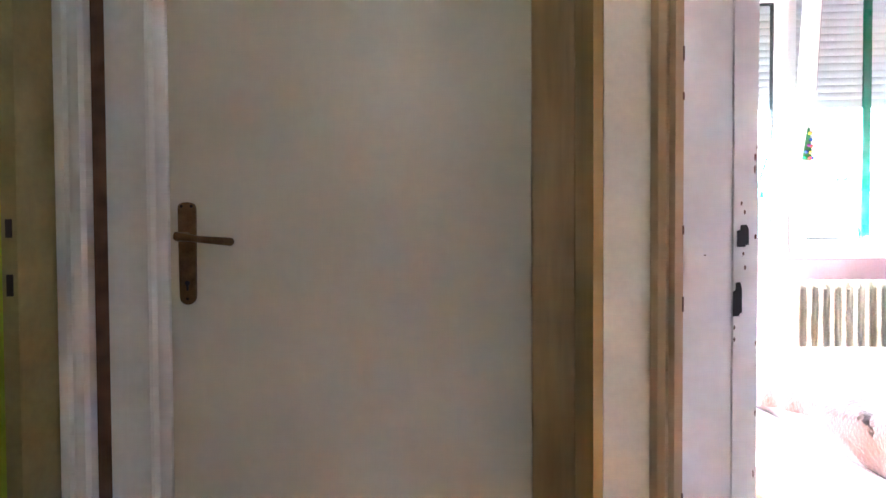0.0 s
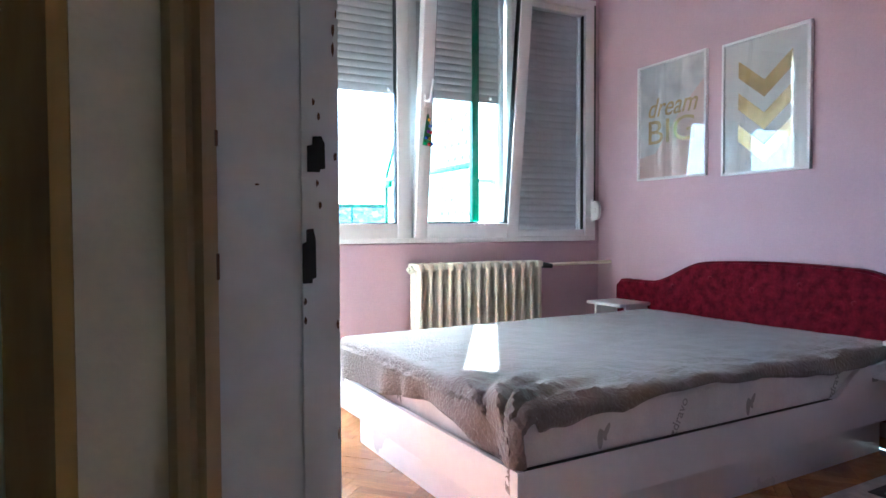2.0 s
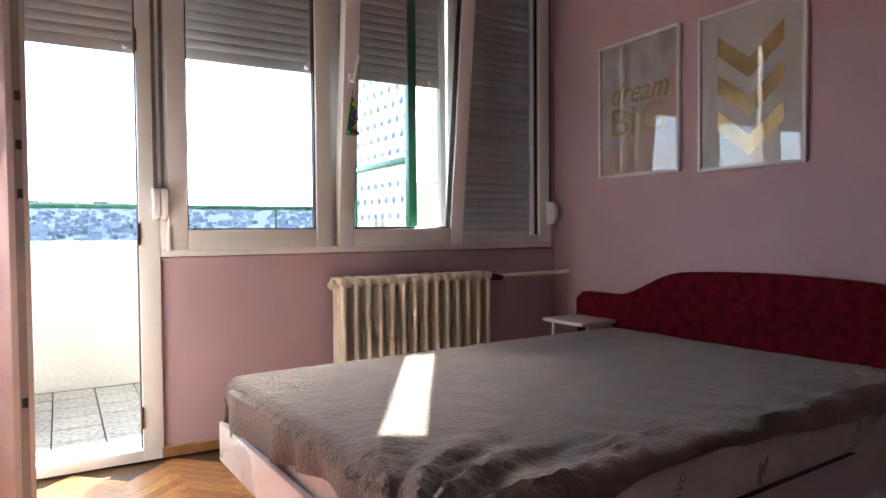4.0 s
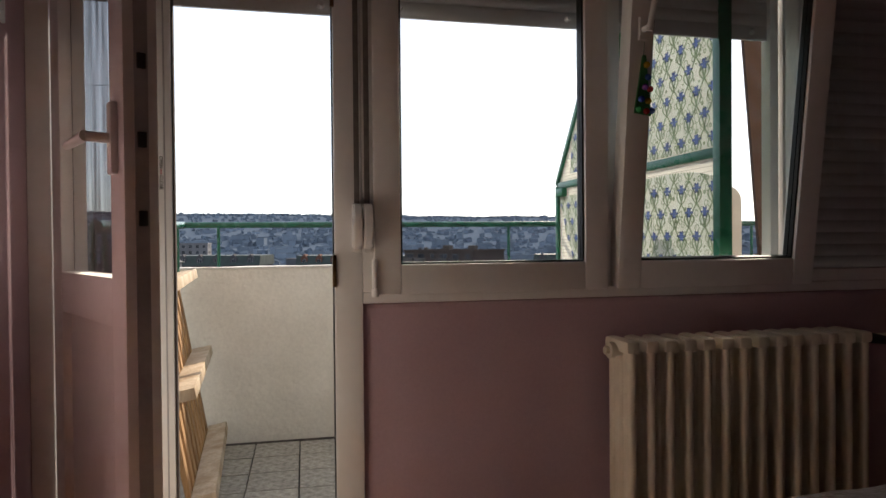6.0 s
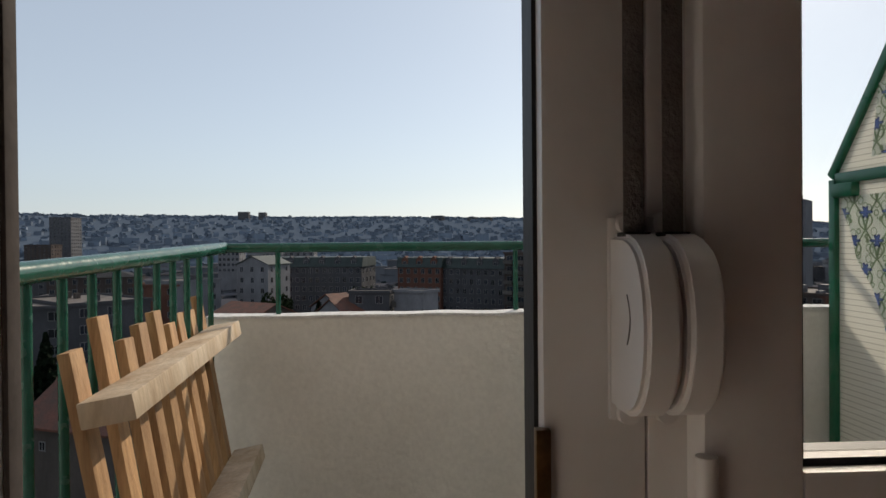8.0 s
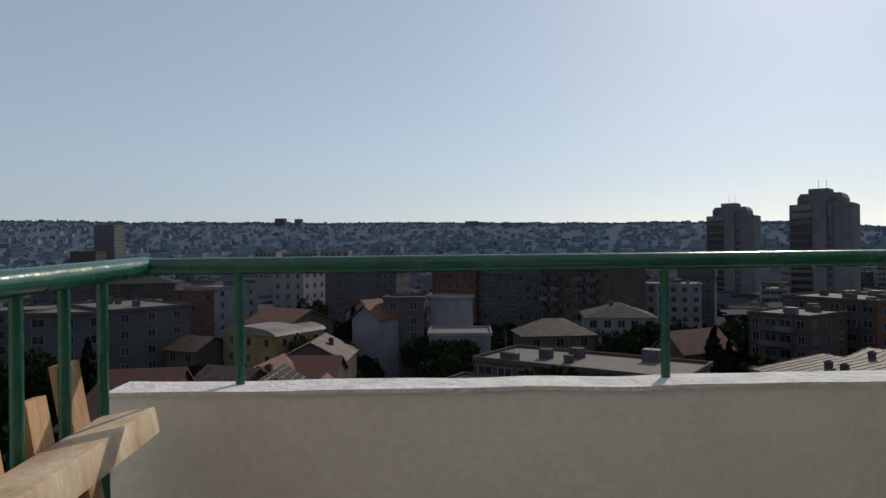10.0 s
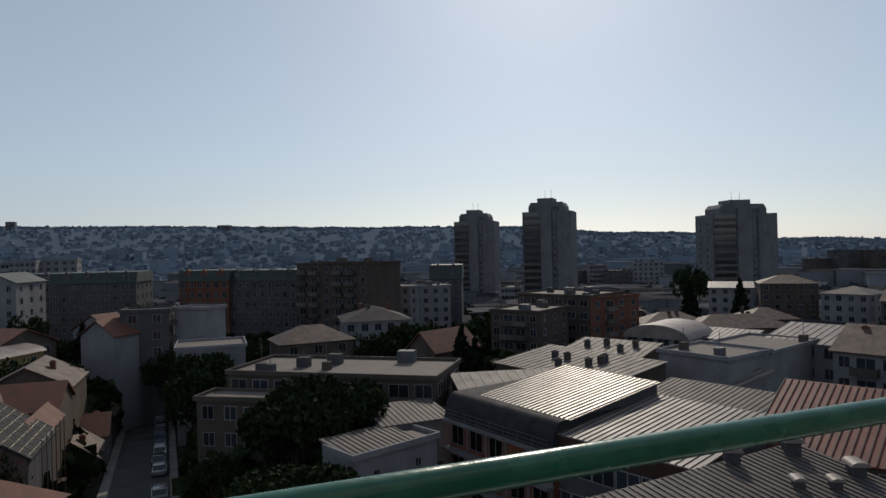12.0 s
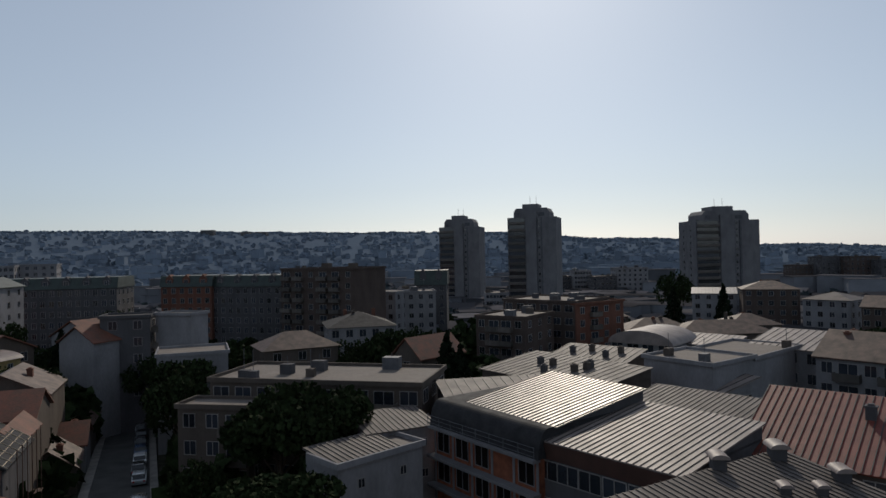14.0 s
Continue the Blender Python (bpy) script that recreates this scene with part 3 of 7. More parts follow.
def sash(name, w, h, m, glass_in=0.075):
    """A sash with its lower left corner at the origin, inner face at y = 0."""
    s = part(name, bmesh.new(), PVC, window_1)
    s.matrix_basis = m
    bm = bmesh.new()
    g = glass_in
    put(bm, 0, g, 0, 0.065, 0, h, 0.006)
    put(bm, w - g, w, 0, 0.065, 0, h, 0.006)
    put(bm, g, w - g, 0.001, 0.064, 0, g + 0.01, 0.006)
    put(bm, g, w - g, 0.001, 0.064, h - g, h, 0.006)
    bm.to_mesh(s.data)
    bm.free()
    s.data.shade_smooth()
    s.data.set_sharp_from_angle(angle=radians(35))
    bm = bmesh.new()
    for x0, x1, z0, z1 in ((g, g + 0.006, g + 0.01, h - g), (w - g - 0.006, w - g, g + 0.01, h - g), (g, w - g, g + 0.01, g + 0.016), (g, w - g, h - g - 0.006, h - g)):
        put(bm, x0, x1, 0.012, 0.05, z0, z1)
    part("gasket", bm, GASKET, s)
    pane = part("pane", box(g + 0.006, w - g - 0.006, 0.026, 0.032, g + 0.016, h - g - 0.006), GLASS, s, smooth=False)
    pane.visible_shadow = False
    return s


sash_a = sash("sash", 0.712, 1.475, pose(2.338, 5.478, 0.866), 0.075)
sash_b = sash("sash", 0.690, 1.475, pose(3.078, 5.478, 0.866, 6.6))
pane = part("pane", box(3.79, 4.31, 5.54, 5.546, 0.912, 2.30), GLASS, window_1, smooth=False)
pane.visible_shadow = False
bm = bmesh.new()
for x0, x1 in ((3.79, 3.795), (4.305, 4.31)):
    put(bm, x0, x1, 5.530, 5.556, 0.913, 2.299)
part("gasket", bm, GASKET, window_1)
# handle of the tilted sash, turned up
bm = bmesh.new()
put(bm, 0.022, 0.050, -0.012, 0.0, 0.735, 0.80, 0.004)
rod(bm, (0.036, -0.012, 0.765), (0.036, -0.042, 0.765), 0.009)
rod(bm, (0.036, -0.042, 0.755), (0.052, -0.046, 0.88), 0.009, 0.008)
part("handle", bm, PVC, sash_b)
bm = bmesh.new()
rod(bm, (0.0, -0.004, 0.02), (0.0, -0.004, 0.10), 0.008)
rod(bm, (0.0, -0.006, -0.004), (0.0, -0.006, 0.018), 0.010)
part("hinge", bm, PVC, sash_a)


def shutter(x0, x1, bottom, parent):
    """A roller shutter of separate slats, with its end rail and side guides."""
    s = part("shutter", box(x0, x1, 5.632, 5.644, bottom, bottom + 0.05, 0.003), SLAT, parent, "grey PVC roller shutter")
    p = 0.042
    # a slat: curved face and a hooked lower edge
    prof = [(5.640, -0.004), (5.633, 0.004), (5.630, 0.018), (5.631, 0.032), (5.635, 0.041), (5.641, 0.0435), (5.643, 0.020)]
    me = mesh_of("slat", prism(prof, "x", x0, x1), SLAT)
    z = bottom + 0.05
    while z < 2.42:
        child("slat", me, s, pose(0, 0, z))
        z += p
    bm = bmesh.new()
    put(bm, x0 - 0.03, x0 + 0.002, 5.615, 5.66, 0.86, 2.42, 0.002)
    put(bm, x1 - 0.002, x1 + 0.03, 5.615, 5.66, 0.86, 2.42, 0.002)
    part("guide", bm, PVC, s)
    for x in (x0 + 0.06, x1 - 0.06):
        part("stopper", rod(bmesh.new(), (x, 5.632, bottom + 0.028), (x, 5.615, bottom + 0.028), 0.012, 0.008), SLAT, s)
    return s


shutter(2.375, 3.045, 1.700, window_1)
shutter(3.105, 3.722, 1.700, window_1)
shutter(3.80, 4.33, 0.86, window_1)

door_2 = thing("door_2", "white PVC balcony door standing open into the room", "door", kind="structure")
bm = bmesh.new()
put(bm, XL + 0.001, 1.508, 5.505, 5.575, 0.0, 2.40, 0.004)
put(bm, 2.228, 2.307, 5.505, 5.575, 0.0, 2.40, 0.005)
put(bm, 2.256, 2.290, 5.575, 5.66, 0.0, 2.40, 0.003)
put(bm, 1.508, 2.228, 5.505, 5.575, 2.34, 2.40, 0.004)
put(bm, 1.508, 2.228, 5.505, 5.60, 0.0, 0.045, 0.004)
part("door_frame", bm, PVC, door_2)
part("seal", box(2.2245, 2.2279, 5.520, 5.56, 0.05, 2.34), GASKET, door_2)
for z in (0.18, 0.935, 1.72):
    part("keep", box(2.222, 2.233, 5.499, 5.509, z - 0.045, z + 0.045, 0.001), BRASS, door_2)
shutter(1.53, 2.262, 1.695, door_2)
leaf = part("door_leaf", bmesh.new(), PVC, door_2)
leaf.matrix_basis = pose(1.512, 5.498, 0.05, 0, 0, -60)
bm = bmesh.new()
W = 0.605
put(bm, 0, 0.09, 0, 0.065, 0, 2.30, 0.006)
put(bm, W - 0.09, W, 0, 0.065, 0, 2.30, 0.006)
put(bm, 0.09, W - 0.09, 0.001, 0.064, 0, 0.10, 0.006)
put(bm, 0.09, W - 0.09, 0.001, 0.064, 0.80, 0.90, 0.006)
put(bm, 0.09, W - 0.09, 0.001, 0.064, 2.21, 2.30, 0.006)
put(bm, 0.09, W - 0.09, 0.020, 0.045, 0.10, 0.80, 0.002)
bm.to_mesh(leaf.data)
bm.free()
leaf.data.shade_smooth()
leaf.data.set_sharp_from_angle(angle=radians(35))
pane = part("pane", box(0.092, W - 0.092, 0.028, 0.034, 0.902, 2.208), GLASS, leaf, smooth=False)
pane.visible_shadow = False
part("lock_edge", box(W, W + 0.003, 0.020, 0.045, 0.05, 2.25), PVC_GREY, leaf, "dark steel lock strip along the door edge")
for z in (0.35, 1.0, 1.15, 1.3, 1.9):
    part("bolt", box(W + 0.003, W + 0.010, 0.024, 0.040, z, z + 0.03, 0.002), GASKET, leaf)
bm = bmesh.new()
put(bm, W - 0.06, W - 0.03, -0.014, 0, 1.10, 1.24, 0.005)
rod(bm, (W - 0.045, -0.012, 1.17), (W - 0.045, -0.055, 1.17), 0.010)
rod(bm, (W - 0.040, -0.055, 1.17), (W - 0.165, -0.058, 1.165), 0.0105, 0.009)
part("handle", bm, PVC, leaf, "white lever handle")

# pleated insect screen, drawn a little way across the balcony doorway
screen = thing("insect_screen", "pleated dark insect screen with white pull bar", "insect screen")
bm = bmesh.new()
n = 22
cols = []
for i in range(n + 1):
    x = 1.510 + 0.222 * i / n
    y = 5.608 + (0.009 if i % 2 else -0.009) + rnd.uniform(-0.002, 0.002)
    cols.append([bm.verts.new((x + rnd.uniform(-0.003, 0.003), y, z)) for z in (0.05, 0.6, 1.2, 1.8, 2.33)])
for i in range(n):
    for k in range(4):
        bm.faces.new((cols[i][k], cols[i + 1][k], cols[i + 1][k + 1], cols[i][k + 1]))
part("net", bm, NET, screen, smooth=False)
bar = part("pull_bar", box(1.732, 1.785, 5.592, 5.624, 0.046, 2.335, 0.004), PVC, screen, "white aluminium pull bar")
part("groove", box(1.764, 1.768, 5.5905, 5.592, 0.05, 2.33), PVC_GREY, bar)
bm = box(1.7852, 1.791, 5.598, 5.618, 0.05, 2.33, 0.002)
part("brush", bm, SCREEN_FELT, bar, "grey brush seal")
for z in (0.7, 1.45, 2.1):
    part("cord", rod(bmesh.new(), (1.512, 5.596, z), (1.732, 5.596, z + 0.004), 0.0008, sides=6), GASKET, screen)
SX, SZ = 1.757, 1.2145
part("sticker", box(SX - 0.0065, SX + 0.0065, 5.5913, 5.592, SZ - 0.052, SZ + 0.052), PAPER, bar)
writing("lettering", "OPEN", LETTER, bar, pose(SX, 5.591, SZ + 0.0285, 90, 0, 0) @ pose(0, 0, 0, 0, 0, -90), 0.0135, bold=0.0003)
writing("lettering", "CLOSE", LETTER, bar, pose(SX, 5.591, SZ - 0.0275, 90, 0, 0) @ pose(0, 0, 0, 0, 0, -90), 0.0135, bold=0.0003)
bm = bmesh.new()
put(bm, SX - 0.0008, SX + 0.0008, 5.5908, 5.5914, SZ - 0.002, SZ + 0.006)
for sg in (-1, 1):
    vs3 = [bm.verts.new((SX + dx, 5.5909, SZ + 0.002 + sg * dz)) for dx, dz in ((-0.0035, 0.003), (0.0035, 0.003), (0, 0.008))]
    bm.faces.new(vs3)
part("arrow", bm, LETTER_RED, bar)


def winder(x, z, name_group):
    """A white strap winder: a D-shaped case on a back plate, with its woven strap."""
    w = thing("strap_winder", "white plastic shutter strap winder with woven grey strap", "strap winder", pose(x, 5.5045, z), group=name_group)
    pts = [(-0.004 - 0.074 * math.sin(math.pi * i / 16) ** 0.5, 0.064 * math.cos(math.pi * i / 16)) for i in range(17)]
    b = prism(pts, "x", -0.0128, 0.0128)
    bmesh.ops.bevel(b, geom=[e for e in b.edges if abs(e.verts[0].co.x - e.verts[1].co.x) < 1e-5], offset=0.004, segments=3, affect="EDGES")
    case = part("case", b, PVC, w)
    # a curved crease on the flank, its shade drawn in with thin dark rods
    vs = [(-0.013, -0.044 - 0.006 * math.sin(math.pi * k / 6), 0.022 - 0.034 * k / 6) for k in range(7)]
    bm = bmesh.new()
    for a, c in zip(vs, vs[1:]):
        rod(bm, a, c, 0.0006, sides=5)
    part("crease", bm, STRAP, case)
    part("back_plate", box(-0.0135, 0.0135, -0.006, 0.0, -0.074, 0.076, 0.0025), PVC, w)
    for zz in (-0.068, 0.071):
        part("lug", rod(bmesh.new(), (0, 0, zz), (0, -0.012, zz), 0.009, 0.008), PVC, w)
    part("slot", box(-0.009, 0.009, -0.030, -0.012, 0.0615, 0.0645), GASKET, w)
    part("strap", box(-0.0075, 0.0075, -0.022, -0.0205, 0.062, 2.36 - z, 0.0002), STRAP, w)
    return w


winder(2.290, 1.060, "strap winders by the balcony door")
winder(2.3185, 1.060, "strap winders by the balcony door")
winder(4.365, 1.035, "")

# ---- bedroom things ----
# radiator of fourteen sections under the window
rad = thing("radiator", "cream enamelled column radiator with fourteen sections below the window", "radiator")
R0, PITCH, SECTIONS = 3.020, 0.0603, 14
RW = PITCH * SECTIONS
sec = bmesh.new()


def column(bm, w, y0, y1, z0, z1):
    """An upright of the radiator: a bar with a rounded front and back."""
    pts = [(w * math.cos(math.pi * (1 + i / 6)), y0 + w + w * math.sin(math.pi * (1 + i / 6))) for i in range(7)]
    pts += [(w * math.cos(math.pi * i / 6), y1 - w + w * math.sin(math.pi * i / 6)) for i in range(7)]
    lo = [bm.verts.new((x, y, z0)) for x, y in pts]
    hi = [bm.verts.new((x, y, z1)) for x, y in pts]
    for i in range(len(pts)):
        j = (i + 1) % len(pts)
        bm.faces.new((lo[i], lo[j], hi[j], hi[i]))


column(sec, 0.0125, 5.330, 5.362, 0.15, 0.705)
column(sec, 0.0105, 5.385, 5.414, 0.15, 0.705)
column(sec, 0.0105, 5.438, 5.468, 0.15, 0.705)
put(sec, -0.0035, 0.0035, 5.345, 5.455, 0.16, 0.70)
put(sec, -0.0215, 0.0215, 5.328, 5.472, 0.690, 0.728, 0.014)
put(sec, -0.0215, 0.0215, 5.328, 5.472, 0.13, 0.17, 0.012)
section = mesh_of("section", sec, RADIATOR)
for i in range(SECTIONS):
    child("section", section, rad, pose(R0 + PITCH * (i + 0.5), 0, 0))
for z in (0.695, 0.165):
    part("nipple", rod(bmesh.new(), (R0, 5.40, z), (R0 + RW, 5.40, z), 0.019), RADIATOR, rad)
bm = rod(bmesh.new(), (R0 + 0.004, 5.40, 0.695), (R0 - 0.012, 5.40, 0.695), 0.024, sides=20)
rod(bm, (R0 - 0.012, 5.40, 0.695), (R0 - 0.024, 5.40, 0.695), 0.013, sides=6)
part("plug", bm, RADIATOR, rad, "round blanking plug")
for x in (R0 + 0.12, R0 + RW - 0.12):
    part("foot", box(x - 0.012, x + 0.012, 5.39, 5.50, 0.0, 0.14, 0.003), RADIATOR, rad)
pipe = thing("heating_pipe", "white heating pipe with a black valve knob beside the radiator", "pipe")
part("pipe", rod(bmesh.new(), (R0 + RW, 5.40, 0.697), (XR - 0.001, 5.40, 0.704), 0.0105), RADIATOR, pipe)
bm = rod(bmesh.new(), (R0 + RW + 0.012, 5.40, 0.697), (R0 + RW + 0.035, 5.40, 0.697), 0.017)
rod(bm, (R0 + RW + 0.035, 5.395, 0.697), (R0 + RW + 0.085, 5.37, 0.690), 0.018, 0.013)
part("valve", bm, BLACK, pipe, "black valve knob")

# bed, turned a little against the walls
BED = pose(2.475, 3.49, 0, 0, 0, 3.2)
BLEN, BWID = 1.905, 1.365
bed = thing("bed", "white double bed base with crimson velvet headboard and side shelves", "bed", BED)
for x0, x1, y0, y1 in ((0.095, BLEN, 0.09, 0.108), (0.095, BLEN, BWID - 0.108, BWID - 0.09), (0.095, 0.113, 0.1085, BWID - 0.1085)):
    part("plinth", box(x0, x1, y0, y1, 0, 0.172, 0.001), WHITE_BOARD, bed)
part("base_panel", box(0.018, BLEN, 0.018, BWID - 0.018, 0.172, 0.19), WHITE_BOARD, bed)
part("footboard", box(0, 0.018, 0, BWID, 0.172, 0.302, 0.0012), WHITE_BOARD, bed)
side_pts = [(0.0185, 0.172), (BLEN, 0.172), (BLEN, 0.40)]
for i in range(9):
    k = i / 8
    side_pts.append((1.60 - 0.20 * k, 0.302 + 0.093 * (0.5 + 0.5 * math.cos(math.pi * k))))
side_pts.append((0.0185, 0.302))
part("side_board", prism(side_pts, "y", 0, 0.018), WHITE_BOARD, bed)
part("side_board", prism(side_pts, "y", BWID - 0.018, BWID), WHITE_BOARD, bed)
part("edge_band", box(0.02, 1.40, 0.001, 0.017, 0.3021, 0.3028), GASKET, bed, "dark worn edge band")
bm = bmesh.new()
put(bm, 1.66, 1.70, -0.004, 0.0, 0.335, 0.352, 0.001)
part("fitting", bm, PVC_GREY, bed)
# headboard outline: low wings, raised middle
hb = []
H0, H1, HL, HR = 0.615, 0.758, -0.44, 1.60
for i in range(49):
    v = HL + (HR - HL) * i / 48
    d = abs(v - 0.57)
    if d < 0.36:
        z = H1 - 0.012 * (d / 0.36) ** 2
    elif d < 0.78:
        k = (d - 0.36) / 0.42
        z = H0 + (H1 - 0.012 - H0) * (0.5 + 0.5 * math.cos(math.pi * k))
    else:
        z = H0 - 0.0
    edge = min(v - HL, HR - v)
    if edge < 0.04:
        z -= 0.04 - math.sqrt(max(0.0016 - (0.04 - edge) ** 2, 0))
    hb.append((v, z))
outline = [(HL, 0.12)] + hb + [(HR, 0.12)]
b = prism(outline, "x", BLEN, BLEN + 0.065)
bmesh.ops.bevel(b, geom=[e for e in b.edges if abs(e.verts[0].co.x - e.verts[1].co.x) < 1e-5 and e.verts[0].co.x < BLEN + 0.01], offset=0.012, segments=3, affect="EDGES")
head = part("headboard", b, VELVET, bed, "crimson velvet headboard with a raised curved middle")
for v, z in ((0.2, 0.6), (0.68, 0.62), (1.16, 0.6), (0.44, 0.66), (0.92, 0.66), (-0.12, 0.55)):
    bm = bmesh.new()
    bmesh.ops.create_uvsphere(bm, u_segments=12, v_segments=8, radius=0.011, matrix=Matrix.Translation((BLEN - 0.001, v, z)) @ Matrix.Diagonal((0.5, 1, 1, 1)))
    part("button", bm, VELVET, head)
for v0, v1, side in ((BWID - 0.045, BWID + 0.228, 1), (-0.33, -0.03, -1)):
    sh = part("bedside_shelf", box(BLEN - 0.235, BLEN - 0.002, v0, v1, 0.478, 0.494, 0.001), WHITE_BOARD, bed, "white two-tier bedside shelf")
    part("shelf", box(BLEN - 0.295, BLEN - 0.002, v0, v1, 0.360, 0.376, 0.001), WHITE_BOARD, sh)
    part("upright", box(BLEN - 0.17, BLEN - 0.003, v0 + 0.02, v0 + 0.036, 0.3765, 0.4775), WHITE_BOARD, sh)
    part("upright", box(BLEN - 0.17, BLEN - 0.003, v1 - 0.016, v1, 0.3765, 0.4775), WHITE_BOARD, sh)

mattress = thing("mattress", "white quilted mattress with grey printed tape on the bed", "mattress", BED)
bm = box(0.035, 1.885, 0.022, BWID - 0.022, 0.192, 0.445, 0.035)
part("body", bm, MATTRESS, mattress)
bm = bmesh.new()
for z in (0.222, 0.425):
    pts = [(0.032, 0.019), (1.887, 0.019), (1.887, BWID - 0.019), (0.032, BWID - 0.019)]
    for i in range(4):
        a, c = pts[i], pts[(i + 1) % 4]
        part("piping", rod(bmesh.new(), (*a, z), (*c, z), 0.006, sides=8), MATTRESS, mattress)
for u, txt in ((0.62, "zdravo"), (1.45, "zdravo")):
    writing("print", txt, MATTRESS_PRINT, mattress, pose(u, 0.0205, 0.35, 90, 0, 0) @ pose(0, 0, 0, 0, 0, 62), 0.045, label="grey printed word")
for u in (0.30, 0.95):
    bm = bmesh.new()
    for k, (a, r0) in enumerate(((0, 0.030), (35, 0.022), (-30, 0.024))):
        m = pose(u + 0.012 * k, 0.0205, 0.335 + 0.01 * k, 90, 0, 0) @ pose(0, 0, 0, 0, 0, a)
        bmesh.ops.create_circle(bm, cap_ends=True, segments=14, radius=r0, matrix=m @ Matrix.Diagonal((0.35, 1, 1, 1)))
    part("print", bm, MATTRESS_PRINT, mattress)
for v in (0.30, 0.75, 1.15):
    bm = bmesh.new()
    for k, a in enumerate((20, -25, 70)):
        m = pose(0.0335, v + 0.015 * k, 0.325 + 0.008 * k, 90, 0, -90) @ pose(0, 0, 0, 0, 0, a)
        bmesh.ops.create_circle(bm, cap_ends=True, segments=12, radius=0.022, matrix=m @ Matrix.Diagonal((0.3, 1, 1, 1)))
    part("print", bm, MATTRESS_PRINT, mattress)

# blanket: lies over the mattress, hangs over the foot and the near side, folds at the corner
def blanket_point(u, v):
    """u, v: cloth coordinates on the bed's plan; what lies beyond the mattress edge hangs down."""
    u0, v0, v1, top, r = 0.030, 0.016, BWID - 0.016, 0.452, 0.03
    x, y, z = u, v, top
    drop_u, drop_v, drop_w = max(0.0, u0 + r - u), max(0.0, v0 + r - v), max(0.0, v - v1 + r)

    def over(d):
        if d < r * 1.57:
            a = d / r
            return r * math.sin(a), r * (1 - math.cos(a))
        return r, r + d - r * 1.57
    if drop_u:
        o, dz = over(drop_u)
        x, z = u0 + r - o, z - dz
        if dz > r:
            x -= 0.010 + 0.014 * math.sin(v * 23 + 1.5 * math.sin(v * 9)) * min(1, dz * 9)
    if drop_v:
        o, dz = over(drop_v)
        y, z = v0 + r - o, z - dz * (1 if not drop_u else 0.55)
        if dz > r:
            y -= 0.006 + 0.008 * math.sin(u * 21) * min(1, dz * 9)
    if drop_w:
        o, dz = over(drop_w)
        y, z = v1 - r + o, z - dz
    # soft lumps and creases that run from the near corner
    z += 0.004 * noise.noise((u * 3.1, v * 3.1, 0.3)) + 0.0025 * noise.noise((u * 11, v * 11, 2.0))
    d = math.hypot(u - 0.02, v - 0.02)
    ang = math.atan2(v - 0.0, u + 0.12)
    if not drop_v:
        z += 0.019 * math.exp(-(d / 0.40) ** 2) * math.sin(ang * 19 + noise.noise((u * 4, v * 4, 1)) * 2.5)
    edge = math.exp(-((v - 0.09) / 0.13) ** 2)
    z += 0.006 * edge * math.sin(u * 26 + 4 * noise.noise((u * 2, 0, 5)))
    crease = 1 - abs(noise.noise((u * 9 + v * 5, v * 16 - u * 3, 7.0))) * 3.2
    z += (0.0012 + 0.006 * edge + 0.005 * math.exp(-(d / 0.5) ** 2)) * max(0.0, crease)
    return Vector((x, y, z))


bm = bmesh.new()
NU, NV = 200, 150
grid = []
for i in range(NU + 1):
    row = []
    for j in range(NV + 1):
        a, c = i / NU, j / NV
        # the free edges are uneven: short in the middle of the foot, long at the corners
        vv = -0.075 + (BWID + 0.12) * c
        near = 0.012 + 0.018 * math.sin(a * 9 + 0.6) + 0.10 * math.exp(-(a / 0.055) ** 2)
        foot = 0.062 + 0.10 * c ** 3 + 0.018 * math.sin(c * 11) + 0.15 * math.exp(-(c / 0.16) ** 2)
        u = -foot + (1.875 + foot) * a
        v = -near + (BWID + near + 0.08) * c
        row.append(bm.verts.new(blanket_point(u, v)))
    grid.append(row)
for i in range(NU):
    for j in range(NV):
        bm.faces.new((grid[i][j], grid[i + 1][j], grid[i + 1][j + 1], grid[i][j + 1]))
bmesh.ops.recalc_face_normals(bm, faces=bm.faces)
bl = single("blanket", bm, BLANKET, "taupe fleece blanket spread over the mattress, creased at the corner", "blanket")
bl.matrix_basis = BED
mod = bl.modifiers.new("thickness", "SOLIDIFY")
mod.thickness, mod.offset = 0.007, 1.0

diff = thing("aroma_diffuser", "pale pink plastic aroma diffuser on the bedside shelf", "diffuser", BED @ pose(BLEN - 0.10, -0.16, 0.495))
bm = bmesh.new()
prof = [(0.0, 0.006), (0.050, 0.006), (0.070, 0.020), (0.073, 0.032), (0.062, 0.050), (0.040, 0.062), (0.020, 0.066), (0.019, 0.072), (0.0, 0.072)]
vs = [bm.verts.new((r, 0, z)) for r, z in prof]
es = [bm.edges.new((vs[i], vs[i + 1])) for i in range(len(vs) - 1)]
bmesh.ops.spin(bm, geom=vs + es, cent=(0, 0, 0), axis=(0, 0, 1), angle=math.tau, steps=32)
bmesh.ops.remove_doubles(bm, verts=bm.verts, dist=0.0002)
part("body", bm, PINK_PLASTIC, diff)
for a in (0, 120, 240):
    part("foot", rod(bmesh.new(), (0.04 * math.cos(radians(a)), 0.04 * math.sin(radians(a)), 0), (0.04 * math.cos(radians(a)), 0.04 * math.sin(radians(a)), 0.008), 0.006), PINK_PLASTIC, diff)

